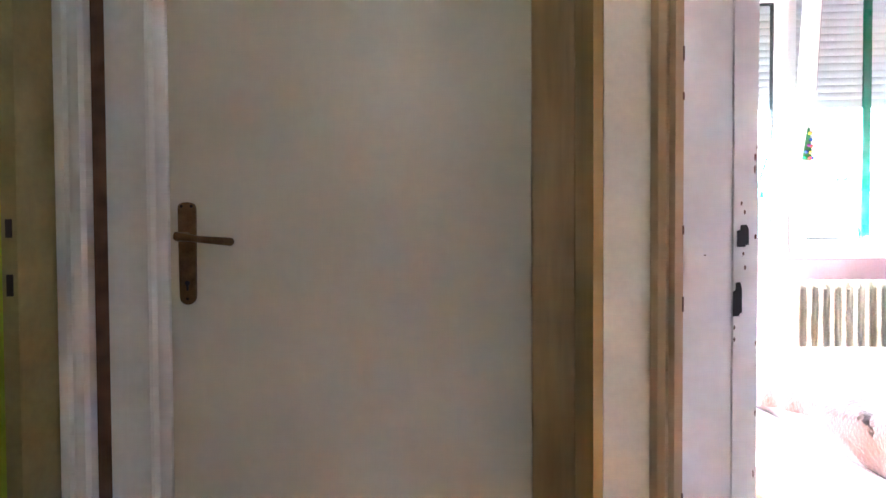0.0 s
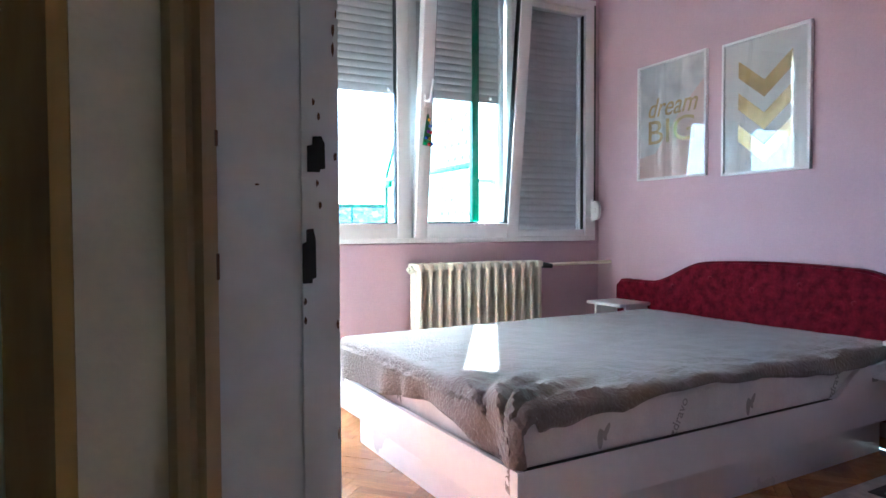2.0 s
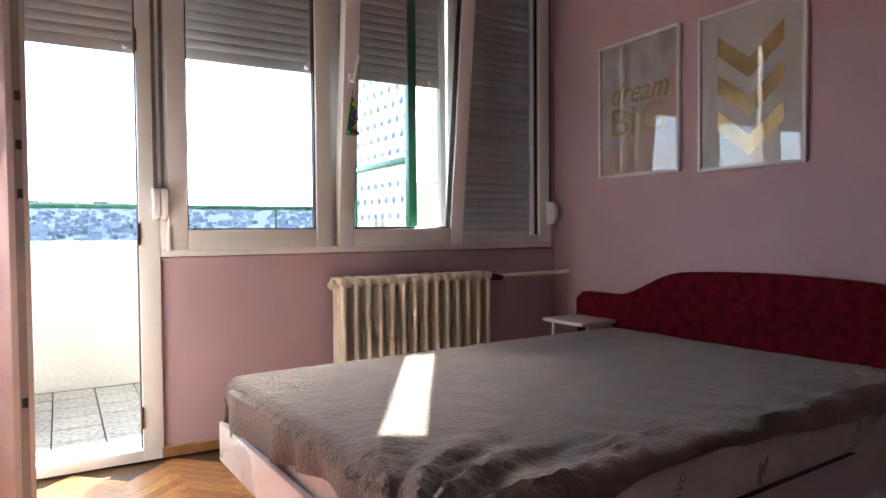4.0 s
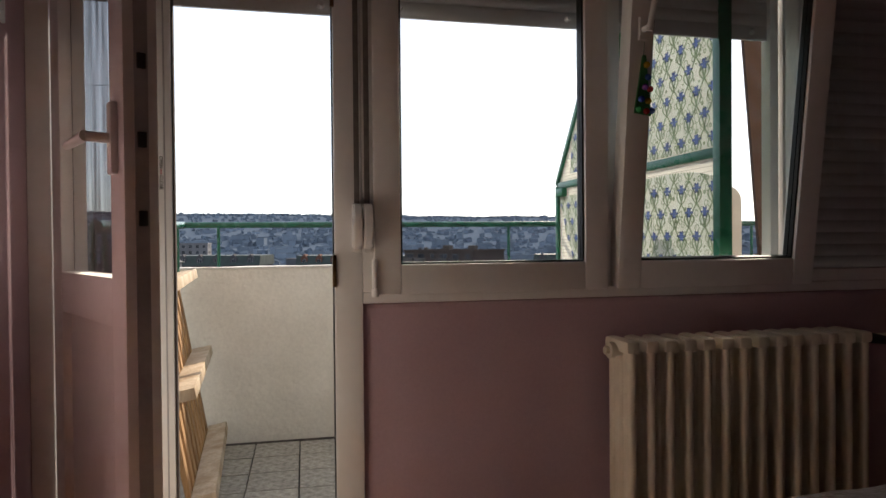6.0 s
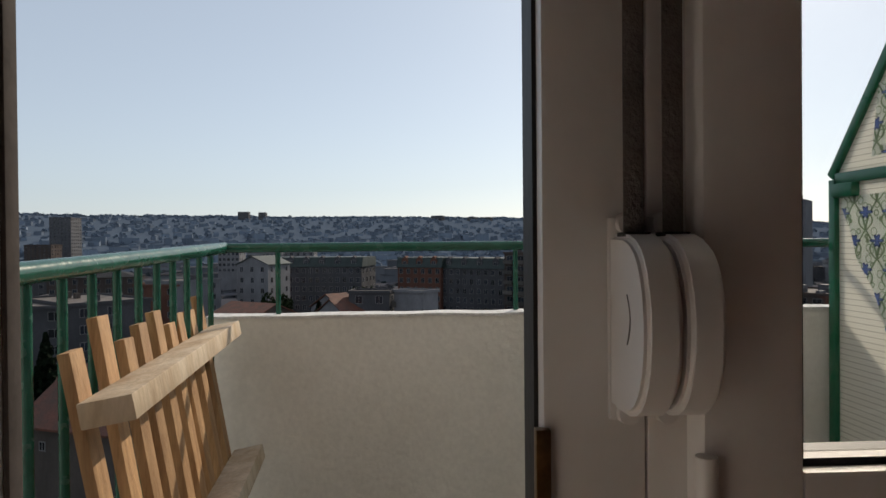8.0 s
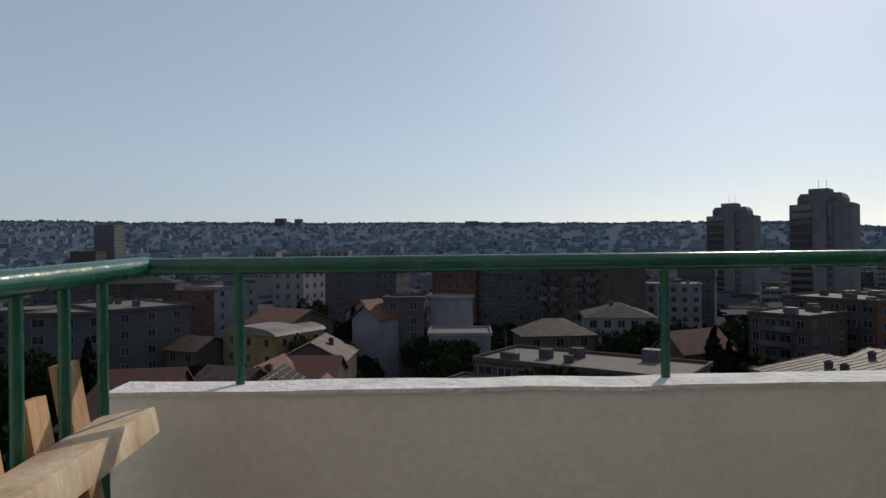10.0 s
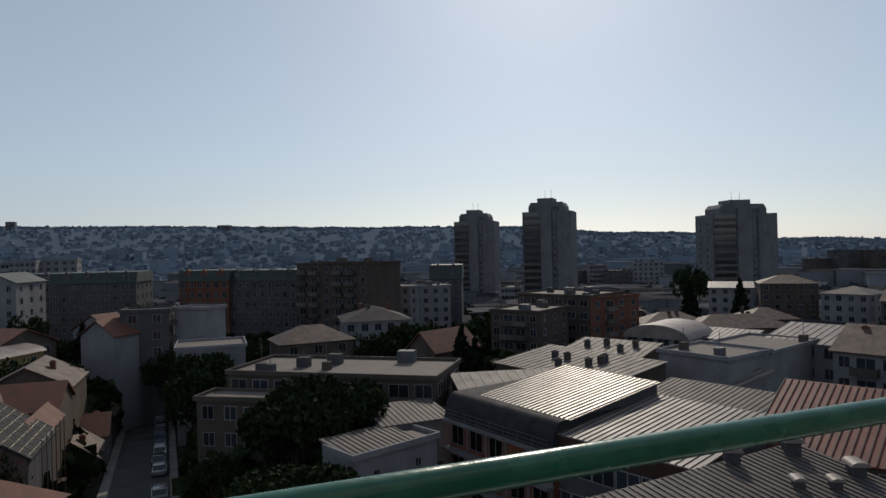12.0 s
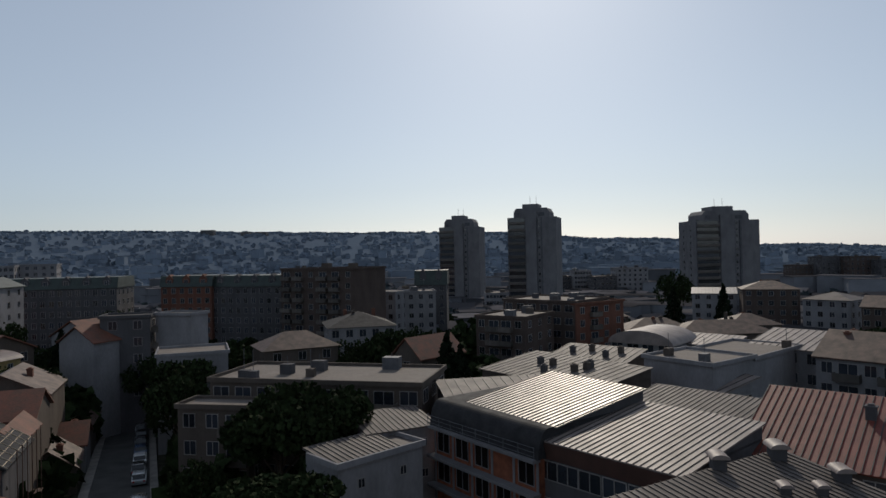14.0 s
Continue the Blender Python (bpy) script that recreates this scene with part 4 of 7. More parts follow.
rug = thing("rug", "white rug with black geometric bands beside the bed", "rug", pose(3.78, 3.25, 0.001, 0, 0, 3.2))
part("weave", box(-1.0, 0.62, -0.75, 0.24, 0, 0.010, 0.003), RUG_WHITE, rug)
for x0, x1, y0, y1 in ((0.10, 0.34, 0.02, 0.055), (0.10, 0.34, 0.15, 0.185), (0.10, 0.135, 0.055, 0.15), (0.305, 0.34, 0.055, 0.15), (-0.30, 0.03, 0.12, 0.16), (-0.30, 0.03, 0.03, 0.07), (0.40, 0.56, -0.20, 0.18), (-0.30, 0.30, -0.15, -0.08), (-0.85, -0.40, -0.20, 0.16)):
    part("band", box(x0, x1, y0, y1, 0.0101, 0.0125, 0.001), RUG_BLACK, rug, "black band")
bm = bmesh.new()
pts = [(4.24, 3.47, 0.30), (4.27, 3.46, 0.20), (4.33, 3.42, 0.10), (4.40, 3.36, 0.012), (4.405, 3.2, 0.006), (4.40, 3.0, 0.006)]
for a, c in zip(pts, pts[1:]):
    rod(bm, a, c, 0.003, sides=6)
single("cable", bm, WIRE, "thin white cable hanging from the bedside shelf", "cable")


def picture(label, y0, y1, z0, z1, backing):
    """A white framed, glazed print on the east wall."""
    x = XR - 0.001
    p = thing("framed_picture", label, "picture", group="framed prints over the bed")
    t, d = 0.014, 0.020
    bm = bmesh.new()
    put(bm, x - d, x, y0, y0 + t, z0, z1, 0.002)
    put(bm, x - d, x, y1 - t, y1, z0, z1, 0.002)
    put(bm, x - d, x, y0 + t, y1 - t, z0, z0 + t, 0.002)
    put(bm, x - d, x, y0 + t, y1 - t, z1 - t, z1, 0.002)
    part("frame", bm, WHITE_BOARD, p)
    pr = part("print", box(x - 0.008, x - 0.004, y0 + t, y1 - t, z0 + t, z1 - t), backing, p, smooth=False)
    g = part("glass", box(x - 0.015, x - 0.013, y0 + t, y1 - t, z0 + t, z1 - t), PIC_GLASS, p, smooth=False)
    g.visible_shadow = False
    return p, pr


ARTX = XR - 0.0098
face = pose(0, 0, 0, 90, 0, -90)
p1, pr1 = picture("white framed print reading dream big in gold on marble", 4.627, 5.143, 1.205, 1.885, MARBLE)
bm = prism([(4.642, 1.22), (5.128, 1.22), (5.128, 1.34), (5.0, 1.36), (4.80, 1.60), (4.642, 1.74)], "x", ARTX + 0.0006, ARTX + 0.0012)
part("colour_field", bm, BLUSH, pr1, "blush pink lower field", smooth=False)
writing("lettering", "dream", GOLD, pr1, pose(ARTX, 4.885, 1.620, 0, 0, 0) @ face, 0.158, 0.35, squeeze=0.92, bold=0.001, label="gold brush lettering")
writing("lettering", "BIG", GOLD, pr1, pose(ARTX, 4.885, 1.475, 0, 0, 0) @ face, 0.200, squeeze=1.22, label="gold capitals")
p2, pr2 = picture("white framed print with three gold chevrons", 4.035, 4.525, 1.192, 1.872, PAPER)
for k in range(3):
    zc = 1.768 - 0.160 * k
    pts = [(4.13, zc), (4.28, zc - 0.120), (4.43, zc), (4.43, zc - 0.085), (4.28, zc - 0.205), (4.13, zc - 0.085)]
    part("chevron", prism(pts, "x", ARTX + 0.0005, ARTX + 0.0013), GOLD, pr2, "gold chevron", smooth=False)

# light switch on the wall behind the balcony door
switch = thing("light_switch", "white plastic wall switch beside the balcony door", "switch")
part("plate", box(XL + 0.0005, XL + 0.010, 5.30, 5.38, 1.54, 1.66, 0.004), PVC, switch)
part("rocker", box(XL + 0.010, XL + 0.014, 5.318, 5.362, 1.565, 1.635, 0.002), WHITE_BOARD, switch)

# beaded charm on the sash handle
charm = thing("bead_charm", "hanging beaded charm in green felt with bright beads", "ornament", pose(3.122, 5.395, 1.47))
part("cord", rod(bmesh.new(), (0, 0, 0.085), (0.004, 0, 0.165), 0.0012, sides=6), GREEN_PAINT, charm)
bm = prism([(-0.032, -0.085), (0.022, -0.092), (0.006, 0.085), (-0.004, 0.085)], "y", -0.003, 0.003)
FELT = material("green_felt", (0.05, 0.22, 0.08), 0.95, vary=0.15, scale=40)
part("felt", bm, FELT, charm)
BEADS = [material(n + "_bead", c, 0.2, vary=0.03) for n, c in (("red", (0.5, 0.03, 0.03)), ("blue", (0.04, 0.09, 0.4)), ("yellow", (0.65, 0.4, 0.03)), ("violet", (0.2, 0.05, 0.3)), ("green", (0.05, 0.4, 0.12)))]
for k, (x, z, c) in enumerate(((0.006, 0.055, 2), (0.010, 0.02, 1), (0.0, -0.01, 3), (0.016, -0.015, 0), (-0.012, -0.045, 1), (0.010, -0.05, 2), (-0.02, -0.075, 4), (0.004, -0.08, 0), (0.02, -0.078, 1))):
    bm = bmesh.new()
    bmesh.ops.create_uvsphere(bm, u_segments=12, v_segments=8, radius=0.0095, matrix=Matrix.Translation((x, -0.007, z)))
    part("bead", bm, BEADS[c], charm)

# lit ceiling lamp of the hall, mirrored faintly in the gloss of the door
lamp = thing("ceiling_lamp", "lit opal glass globe lamp on the hall ceiling", "lamp", pose(1.0, 1.1, TOP))
part("base", rod(bmesh.new(), (0, 0, -0.03), (0, 0, 0), 0.06, sides=24), WHITE_BOARD, lamp)
OPAL = bpy.data.materials.new("lit_opal_glass")
OPAL.use_nodes = True
OPAL.node_tree.nodes["Principled BSDF"].inputs["Emission Color"].default_value = (1.0, 0.83, 0.63, 1)
OPAL.node_tree.nodes["Principled BSDF"].inputs["Emission Strength"].default_value = 0.17
bm = bmesh.new()
bmesh.ops.create_uvsphere(bm, u_segments=24, v_segments=14, radius=0.11, matrix=Matrix.Translation((0, 0, -0.12)))
part("globe", bm, OPAL, lamp)

# ---- balcony ----
slab = structure("balcony_slab", box(1.40, 8.2, YO, 7.30, -0.25, -0.012), GROUT, "concrete balcony slab under the tiles", "floor")
balcony_floor = thing("balcony_floor", "speckled terrazzo balcony tiles with dirty joints", "floor", kind="structure")
TS = 0.216
tile = mesh_of("tile", box(-TS / 2 + 0.003, TS / 2 - 0.003, -TS / 2 + 0.003, TS / 2 - 0.003, -0.02, 0.0, 0.003), TERRAZZO, False)
for i in range(14):
    for j in range(7):
        x, y = 1.465 + TS * (i + 0.5), 5.75 + TS * (j + 0.5)
        if y < 7.13:
            child("tile", tile, balcony_floor, pose(x, y, rnd.uniform(-0.0015, 0.0015), rnd.uniform(-0.25, 0.25), rnd.uniform(-0.25, 0.25), 0))
part("threshold", box(1.46, 2.29, 5.60, 5.755, -0.01, 0.03, 0.004), PARAPET, balcony_floor, "white painted door threshold")


def rough_wall(x0, x1, y0, y1, z0, z1, step=0.035, amp=0.004):
    """A rendered wall whose faces and upper edge wander a little."""
    bm = bmesh.new()
    put(bm, x0, x1, y0, y1, z0, z1)
    n = int((x1 - x0) / step)
    bmesh.ops.subdivide_edges(bm, edges=[e for e in bm.edges if abs(e.verts[0].co.x - e.verts[1].co.x) > 0.1], cuts=n, use_grid_fill=True)
    bmesh.ops.subdivide_edges(bm, edges=[e for e in bm.edges if abs(e.verts[0].co.z - e.verts[1].co.z) > 0.1], cuts=10, use_grid_fill=True)
    bmesh.ops.subdivide_edges(bm, edges=[e for e in bm.edges if abs(e.verts[0].co.y - e.verts[1].co.y) > 0.05], cuts=3, use_grid_fill=True)
    for v in bm.verts:
        v.co += Vector((0, noise.noise(v.co * 3.0), noise.noise(v.co * 6.0 + Vector((9, 0, 0))))) * amp
    return bm


structure("parapet", rough_wall(1.50, 8.2, 7.122, 7.204, -0.25, 0.884), PARAPET, "white rendered balcony parapet with a rough top", "parapet", True)
structure("parapet_cap", rough_wall(1.498, 8.2, 7.118, 7.208, 0.885, 0.893, 0.02, 0.004), PARAPET_TOP, "rough white render along the parapet top", "parapet", True)

rail = thing("railing", "green painted tubular steel balcony railing", "railing")
RZ, RY = 1.108, 7.183
bm = rod(bmesh.new(), (1.535, RY, RZ), (8.2, RY, RZ), 0.0155, sides=20)
part("handrail", bm, GREEN_RAIL, rail)


def side_rail(y):
    """Height of the side handrail, which sags a little towards the house."""
    return RZ - 0.03 * (RY - y) / 1.1


bm = rod(bmesh.new(), (1.538, RY + 0.012, RZ), (1.545, 5.76, side_rail(5.76)), 0.0185, sides=20)
part("handrail", bm, GREEN_RAIL, rail)
bm = bmesh.new()
bmesh.ops.create_uvsphere(bm, u_segments=16, v_segments=10, radius=0.0187, matrix=Matrix.Translation((1.538, RY + 0.01, RZ)))
part("weld", bm, GREEN_RAIL, rail)
post = mesh_of("post", rod(bmesh.new(), (0, 0, 0), (0, 0, RZ - 0.88), 0.0085, sides=12), GREEN_RAIL)
x = 1.712
while x < 8.1:
    child("post", post, rail, pose(x, RY, 0.88))
    x += 0.783
baluster = mesh_of("baluster", rod(bmesh.new(), (0, 0, 0), (0, 0, RZ - 0.01), 0.0085, sides=12), GREEN_RAIL)
for k in range(13):
    y = 7.03 - 0.1065 * k
    child("baluster", baluster, rail, pose(1.54, y, side_rail(y) - RZ))
part("bottom_rail", rod(bmesh.new(), (1.54, 7.12, 0.06), (1.54, 5.76, 0.06), 0.011), GREEN_RAIL, rail)

# wooden pallet leaning on the side railing
pal = thing("pallet", "weathered wooden slatted pallet leaning against the side railing", "pallet")
lean = math.atan2(0.165, 0.95)
PM = Matrix.Translation((1.735, 6.57, 0.0)) @ pose(0, 0, 0, 0, 0, 4.0) @ pose(0, 0, 0, 0, -math.degrees(lean), 0)
for k in range(9):
    y = -0.42 + k * 0.102
    h = 0.975 + rnd.uniform(-0.03, 0.03)
    b = box(-0.032, -0.012, y - 0.026, y + 0.026, 0.0, h, 0.002)
    bmesh.ops.transform(b, matrix=PM @ pose(0, 0, 0, rnd.uniform(-1.2, 1.2), 0, 0), verts=b.verts)
    part("slat", b, RAW_WOOD, pal)
for z in (0.09, 0.48, 0.865):
    b = box(-0.0115, 0.075, -0.47, 0.47, z - 0.021, z + 0.022, 0.003)
    bmesh.ops.transform(b, matrix=PM @ pose(0, 0, 0, rnd.uniform(-0.8, 0.8), 0, 0), verts=b.verts)
    part("cross_board", b, PALE_WOOD, pal)

# green framed divider with wired glass and floral film
div = thing("balcony_divider", "green steel balcony divider with wired glass and torn floral film", "divider")
DX = 3.553
bm = bmesh.new()
put(bm, DX - 0.02, DX + 0.02, 7.085, 7.115, 0.0, 1.315, 0.003)
part("post", bm, GREEN_PAINT, div)
part("post", box(DX - 0.018, DX + 0.018, 6.350, 6.390, 0.0, 2.60, 0.003), GREEN_PAINT, div)
part("post", box(DX - 0.022, DX + 0.026, 5.625, 5.665, 0.0, 2.9, 0.003), GREEN_PAINT, div)
for y0, y1 in ((6.390, 7.09), (5.665, 6.350)):
    part("rail", box(DX - 0.016, DX + 0.016, y0, y1, 1.300, 1.335, 0.003), GREEN_PAINT, div)
    part("rail", box(DX - 0.016, DX + 0.016, y0, y1, 0.06, 0.095, 0.003), GREEN_PAINT, div)
slope = math.atan2(1.89 - 1.32, 7.11 - 6.687)
b = box(-0.016, 0.016, 0, 1.95, -0.016, 0.016, 0.003)
bmesh.ops.transform(b, matrix=Matrix.Translation((DX, 7.115, 1.325)) @ pose(0, 0, 0, 180 - math.degrees(slope), 0, 0), verts=b.verts)
part("brace", b, GREEN_PAINT, div)
part("clamp", box(DX - 0.03, DX + 0.024, 6.99, 7.09, 1.255, 1.300, 0.006), GREEN_PAINT, div, "bent bracket wrapped in wire")
# wired panes
def pane_outline(pts, lo, hi, mat, name, label=""):
    return part(name, prism(pts, "x", lo, hi), mat, div, label, smooth=False)


def z_slope(y):
    return 1.325 + (7.115 - y) * math.tan(slope)


pane_outline([(6.390, 0.095), (7.09, 0.095), (7.09, 1.30), (6.390, 1.30)], DX - 0.003, DX + 0.003, WIRED, "pane")
pane_outline([(5.665, 0.095), (6.350, 0.095), (6.350, 1.30), (5.665, 1.30)], DX - 0.003, DX + 0.003, WIRED, "pane")
pane_outline([(6.390, 1.335), (7.09, 1.335), (6.390, min(2.5, z_slope(6.390) - 0.02))], DX - 0.003, DX + 0.003, WIRED, "pane")
pane_outline([(5.665, 1.335), (6.350, 1.335), (6.350, 2.55), (5.665, 2.85)], DX - 0.003, DX + 0.003, WIRED, "pane")
# film, with a torn outer edge on the lower pane and loose strips above
torn = [(6.393, 0.10), (7.03, 0.10)]
for i in range(14):
    z = 0.12 + i * 0.085
    base = 7.05 if z < 0.42 else (6.83 + 0.24 * max(0, (z - 0.75) / 0.5) if z > 0.5 else 6.85)
    torn.append((min(7.07, base) + rnd.uniform(-0.03, 0.03), z))
torn += [(7.06, 1.255), (6.393, 1.262)]
pane_outline(torn, DX - 0.0075, DX - 0.0045, FILM, "film", "torn floral window film")
pane_outline([(5.668, 0.10), (6.347, 0.10), (6.347, 1.262), (5.95, 1.27), (5.80, 1.262), (5.668, 1.235)], DX - 0.0075, DX - 0.0045, FILM, "film")
pane_outline([(5.668, 1.34), (6.347, 1.34), (6.347, 2.5), (5.668, 2.8)], DX - 0.0075, DX - 0.0045, FILM, "film")
pane_outline([(6.393, 1.40), (6.93, 1.37), (6.90, 1.585), (6.393, 1.66)], DX - 0.0075, DX - 0.0045, FILM, "film")
pane_outline([(6.393, 1.70), (6.80, 1.64), (6.76, 1.745), (6.393, 1.83)], DX - 0.0075, DX - 0.0045, FILM, "film")
pane_outline([(6.393, 2.0), (6.60, 1.94), (6.50, 2.08), (6.393, 2.2)], DX - 0.0075, DX - 0.0045, FILM, "film")
# neighbour's side of the balcony
trellis = thing("trellis", "dark steel grid with thin green bars on the next balcony", "trellis")
for z in (1.28, 1.72, 2.15, 2.6):
    part("bar", box(4.75, 7.0, 7.02, 7.045, z, z + 0.028, 0.003), BROWN_CLOTH, trellis)
for x in (5.02, 5.55, 6.1):
    part("bar", box(x, x + 0.022, 7.0, 7.02, 0.89, 2.75, 0.003), GREEN_PAINT, trellis)
plank = single("plank", prism([(0, 0), (0.19, 0), (-0.10, 2.6), (-0.22, 2.6)], "y", -0.012, 0.012), BROWN_CLOTH, "brown weathered plank leaning on the next balcony", "plank")
plank.matrix_basis = pose(4.66, 6.78, 0.0)

# high-backed garden chair on the next balcony
CUSHION = material("cream_chair_cushion", (0.66, 0.62, 0.53), 0.85, vary=0.06, scale=12, fine=120, bump=0.2)
STRIPE = material("grey_cushion_stripe", (0.42, 0.40, 0.36), 0.85, vary=0.06, scale=12, fine=120, bump=0.2)
chair = thing("garden_chair", "high-backed garden chair with striped cream cushion on the next balcony", "chair", pose(3.93, 6.32, 0.0))


def rounded(w, z0, z1, r):
    """Outline of an upright cushion with rounded corners."""
    pts = []
    for cx, cz, a0 in ((w / 2 - r, z0 + r, 270), (w / 2 - r, z1 - r, 0), (-w / 2 + r, z1 - r, 90), (-w / 2 + r, z0 + r, 180)):
        pts += [(cx + r * math.cos(radians(a0 + 18 * i)), cz + r * math.sin(radians(a0 + 18 * i))) for i in range(6)]
    return pts


b = prism(rounded(0.42, 0.50, 1.262, 0.075), "y", 0.0, 0.045)
bmesh.ops.bevel(b, geom=[e for e in b.edges if abs(e.verts[0].co.y - e.verts[1].co.y) < 1e-5], offset=0.010, segments=2, affect="EDGES")
back = part("backrest", b, CUSHION, chair)
for x in (-0.12, -0.06, 0.0, 0.06, 0.12):
    part("stripe", box(x - 0.009, x + 0.009, -0.002, -0.0003, 0.53, 1.235), STRIPE, back)
part("seat", box(-0.21, 0.21, -0.42, 0.04, 0.42, 0.48, 0.02), CUSHION, chair)
for x in (-0.20, 0.20):
    for y in (-0.38, 0.03):
        part("leg", rod(bmesh.new(), (x, y, -0.012), (x, y, 0.43), 0.011), PVC, chair)
    part("armrest", box(x - 0.022, x + 0.022, -0.40, 0.02, 0.66, 0.685, 0.006), PVC_GREY, chair)
    part("arm_post", rod(bmesh.new(), (x, -0.37, 0.42), (x, -0.37, 0.66), 0.010), PVC, chair)

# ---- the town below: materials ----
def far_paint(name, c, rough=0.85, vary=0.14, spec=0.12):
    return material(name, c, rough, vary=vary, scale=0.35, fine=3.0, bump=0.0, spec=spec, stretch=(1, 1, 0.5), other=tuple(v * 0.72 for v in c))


# wall colours are darkened: the shade of the backlit fronts sits in the paint
T_WHITE = far_paint("backlit_white_render", (0.225, 0.218, 0.225))
T_GREY = far_paint("backlit_grey_render", (0.088, 0.084, 0.088))
T_BEIGE = far_paint("backlit_beige_render", (0.100, 0.082, 0.070))
T_BROWN = far_paint("backlit_brown_render", (0.088, 0.066, 0.057))
T_PINKISH = far_paint("backlit_terracotta_render", (0.150, 0.070, 0.050))
T_YELLOW = far_paint("backlit_yellow_render", (0.300, 0.220, 0.100))
T_CONCRETE = far_paint("backlit_tower_concrete", (0.170, 0.165, 0.170))
T_BRICK = material("raw_orange_block", (0.210, 0.066, 0.030), 0.9, vary=0.25, scale=1.2, fine=8, bump=0)
T_DARK = material("tower_dark_bands", (0.090, 0.090, 0.100), 0.7, vary=0.2, scale=1, fine=4, bump=0)
R_TILE = material("red_clay_roof_tiles", (0.140, 0.046, 0.025), 0.8, vary=0.3, scale=0.8, fine=5, bump=0.2, other=(0.085, 0.045, 0.03))
R_BROWN = material("brown_roof_tiles", (0.085, 0.045, 0.032), 0.7, vary=0.3, scale=0.8, fine=5, bump=0.2)
R_SEAM = material("grey_seam_metal_roof", (0.128, 0.106, 0.096), 0.65, 0.0, vary=0.2, scale=0.5, fine=4, bump=0.05, other=(0.088, 0.074, 0.068), spec=0.16)
R_PALE = material("pale_seam_metal_roof", (0.25, 0.205, 0.185), 0.52, 0.0, vary=0.16, scale=0.5, fine=4, bump=0.05, spec=0.2)
R_GLARE = material("shiny_seam_metal_roof", (0.22, 0.20, 0.185), 0.46, 0.4, vary=0.16, scale=0.5, fine=4, bump=0.05)
R_RED = material("red_sheet_metal_roof", (0.170, 0.032, 0.018), 0.6, 0.0, vary=0.2, scale=0.6, fine=4, bump=0.05)
R_GREEN = material("green_copper_roof", (0.028, 0.042, 0.036), 0.6, vary=0.2, scale=0.6, fine=4, bump=0)
R_FLAT = material("bitumen_roof", (0.090, 0.072, 0.060), 0.85, vary=0.3, scale=0.3, fine=3, bump=0.1, other=(0.14, 0.115, 0.098))
R_SLATE = material("dark_slate_roof", (0.034, 0.033, 0.035), 0.8, vary=0.2, scale=1, fine=6, bump=0.1, spec=0.15)
SEAM = material("dark_roof_seams", (0.04, 0.034, 0.03), 0.6)
T_GLASS = material("town_window_glass", (0.03, 0.035, 0.045), 0.08, vary=0.3, scale=0.2, fine=0.7, bump=0, spec=0.8, per_object=0.5)
T_SASH = material("town_window_frames", (0.240, 0.225, 0.215), 0.5, per_object=0.25)
T_RAIL = material("balcony_panels", (0.100, 0.085, 0.073), 0.7, vary=0.2, scale=0.8, per_object=0.4)
ASPHALT = material("street_asphalt", (0.055, 0.053, 0.05), 0.85, vary=0.2, scale=0.4, fine=6, bump=0.1)
PAVING = material("street_paving", (0.22, 0.20, 0.18), 0.85, vary=0.2, scale=0.8, fine=6, bump=0)
SOIL = material("town_ground_soil", (0.032, 0.034, 0.024), 0.95, vary=0.35, scale=0.05, fine=0.5, bump=0, other=(0.055, 0.048, 0.038), spec=0.0)
LEAVES = material("dark_green_leaves", (0.026, 0.038, 0.015), 0.9, vary=0.3, scale=0.6, fine=5, bump=0, island=0.4, spec=0.06)
NEEDLES = material("dark_conifer_needles", (0.014, 0.021, 0.011), 0.9, vary=0.3, scale=0.6, fine=5, bump=0, island=0.4, spec=0.06)
BARK = material("tree_bark", (0.08, 0.055, 0.04), 0.9)
# some blue-grey haze is mixed into the colours of the farther town
FAR_WALL = material("haze_tinted_town_walls", (0.165, 0.17, 0.185), 0.85, vary=0.15, scale=0.02, fine=0.2, bump=0, island=0.5, spec=0.0)
FAR_ROOF = material("haze_tinted_town_roofs", (0.095, 0.09, 0.095), 0.7, vary=0.15, scale=0.02, fine=0.2, bump=0, island=0.45, spec=0.0)
FAR_GREEN = material("haze_tinted_town_trees", (0.058, 0.072, 0.076), 0.85, vary=0.2, scale=0.02, fine=0.2, bump=0, island=0.4, spec=0.0)
# the blue haze of the air is painted into both these colours
HILL = material("haze_tinted_hill", (0.094, 0.119, 0.154), 0.95, vary=0.10, scale=0.008, fine=0.06, bump=0, other=(0.10, 0.125, 0.16), spec=0.0)
HAZE_WOODS = material("haze_tinted_woods", (0.165, 0.203, 0.256), 0.95, vary=0.12, scale=0.008, fine=0.06, bump=0, island=0.12, spec=0.0)


# ---- ground ----
RIDGE = ((-70, 100), (-30, 98), (-9, 94), (8, 86), (16, 80), (27, 72), (38, 40), (50, 8), (58, -8), (80, -12))


def ridge(az):
    for (a0, h0), (a1, h1) in zip(RIDGE, RIDGE[1:]):
        if a0 <= az <= a1:
            k = (az - a0) / (a1 - a0)
            return h0 + (h1 - h0) * (3 * k * k - 2 * k ** 3)
    return RIDGE[0][1] if az < 0 else 0


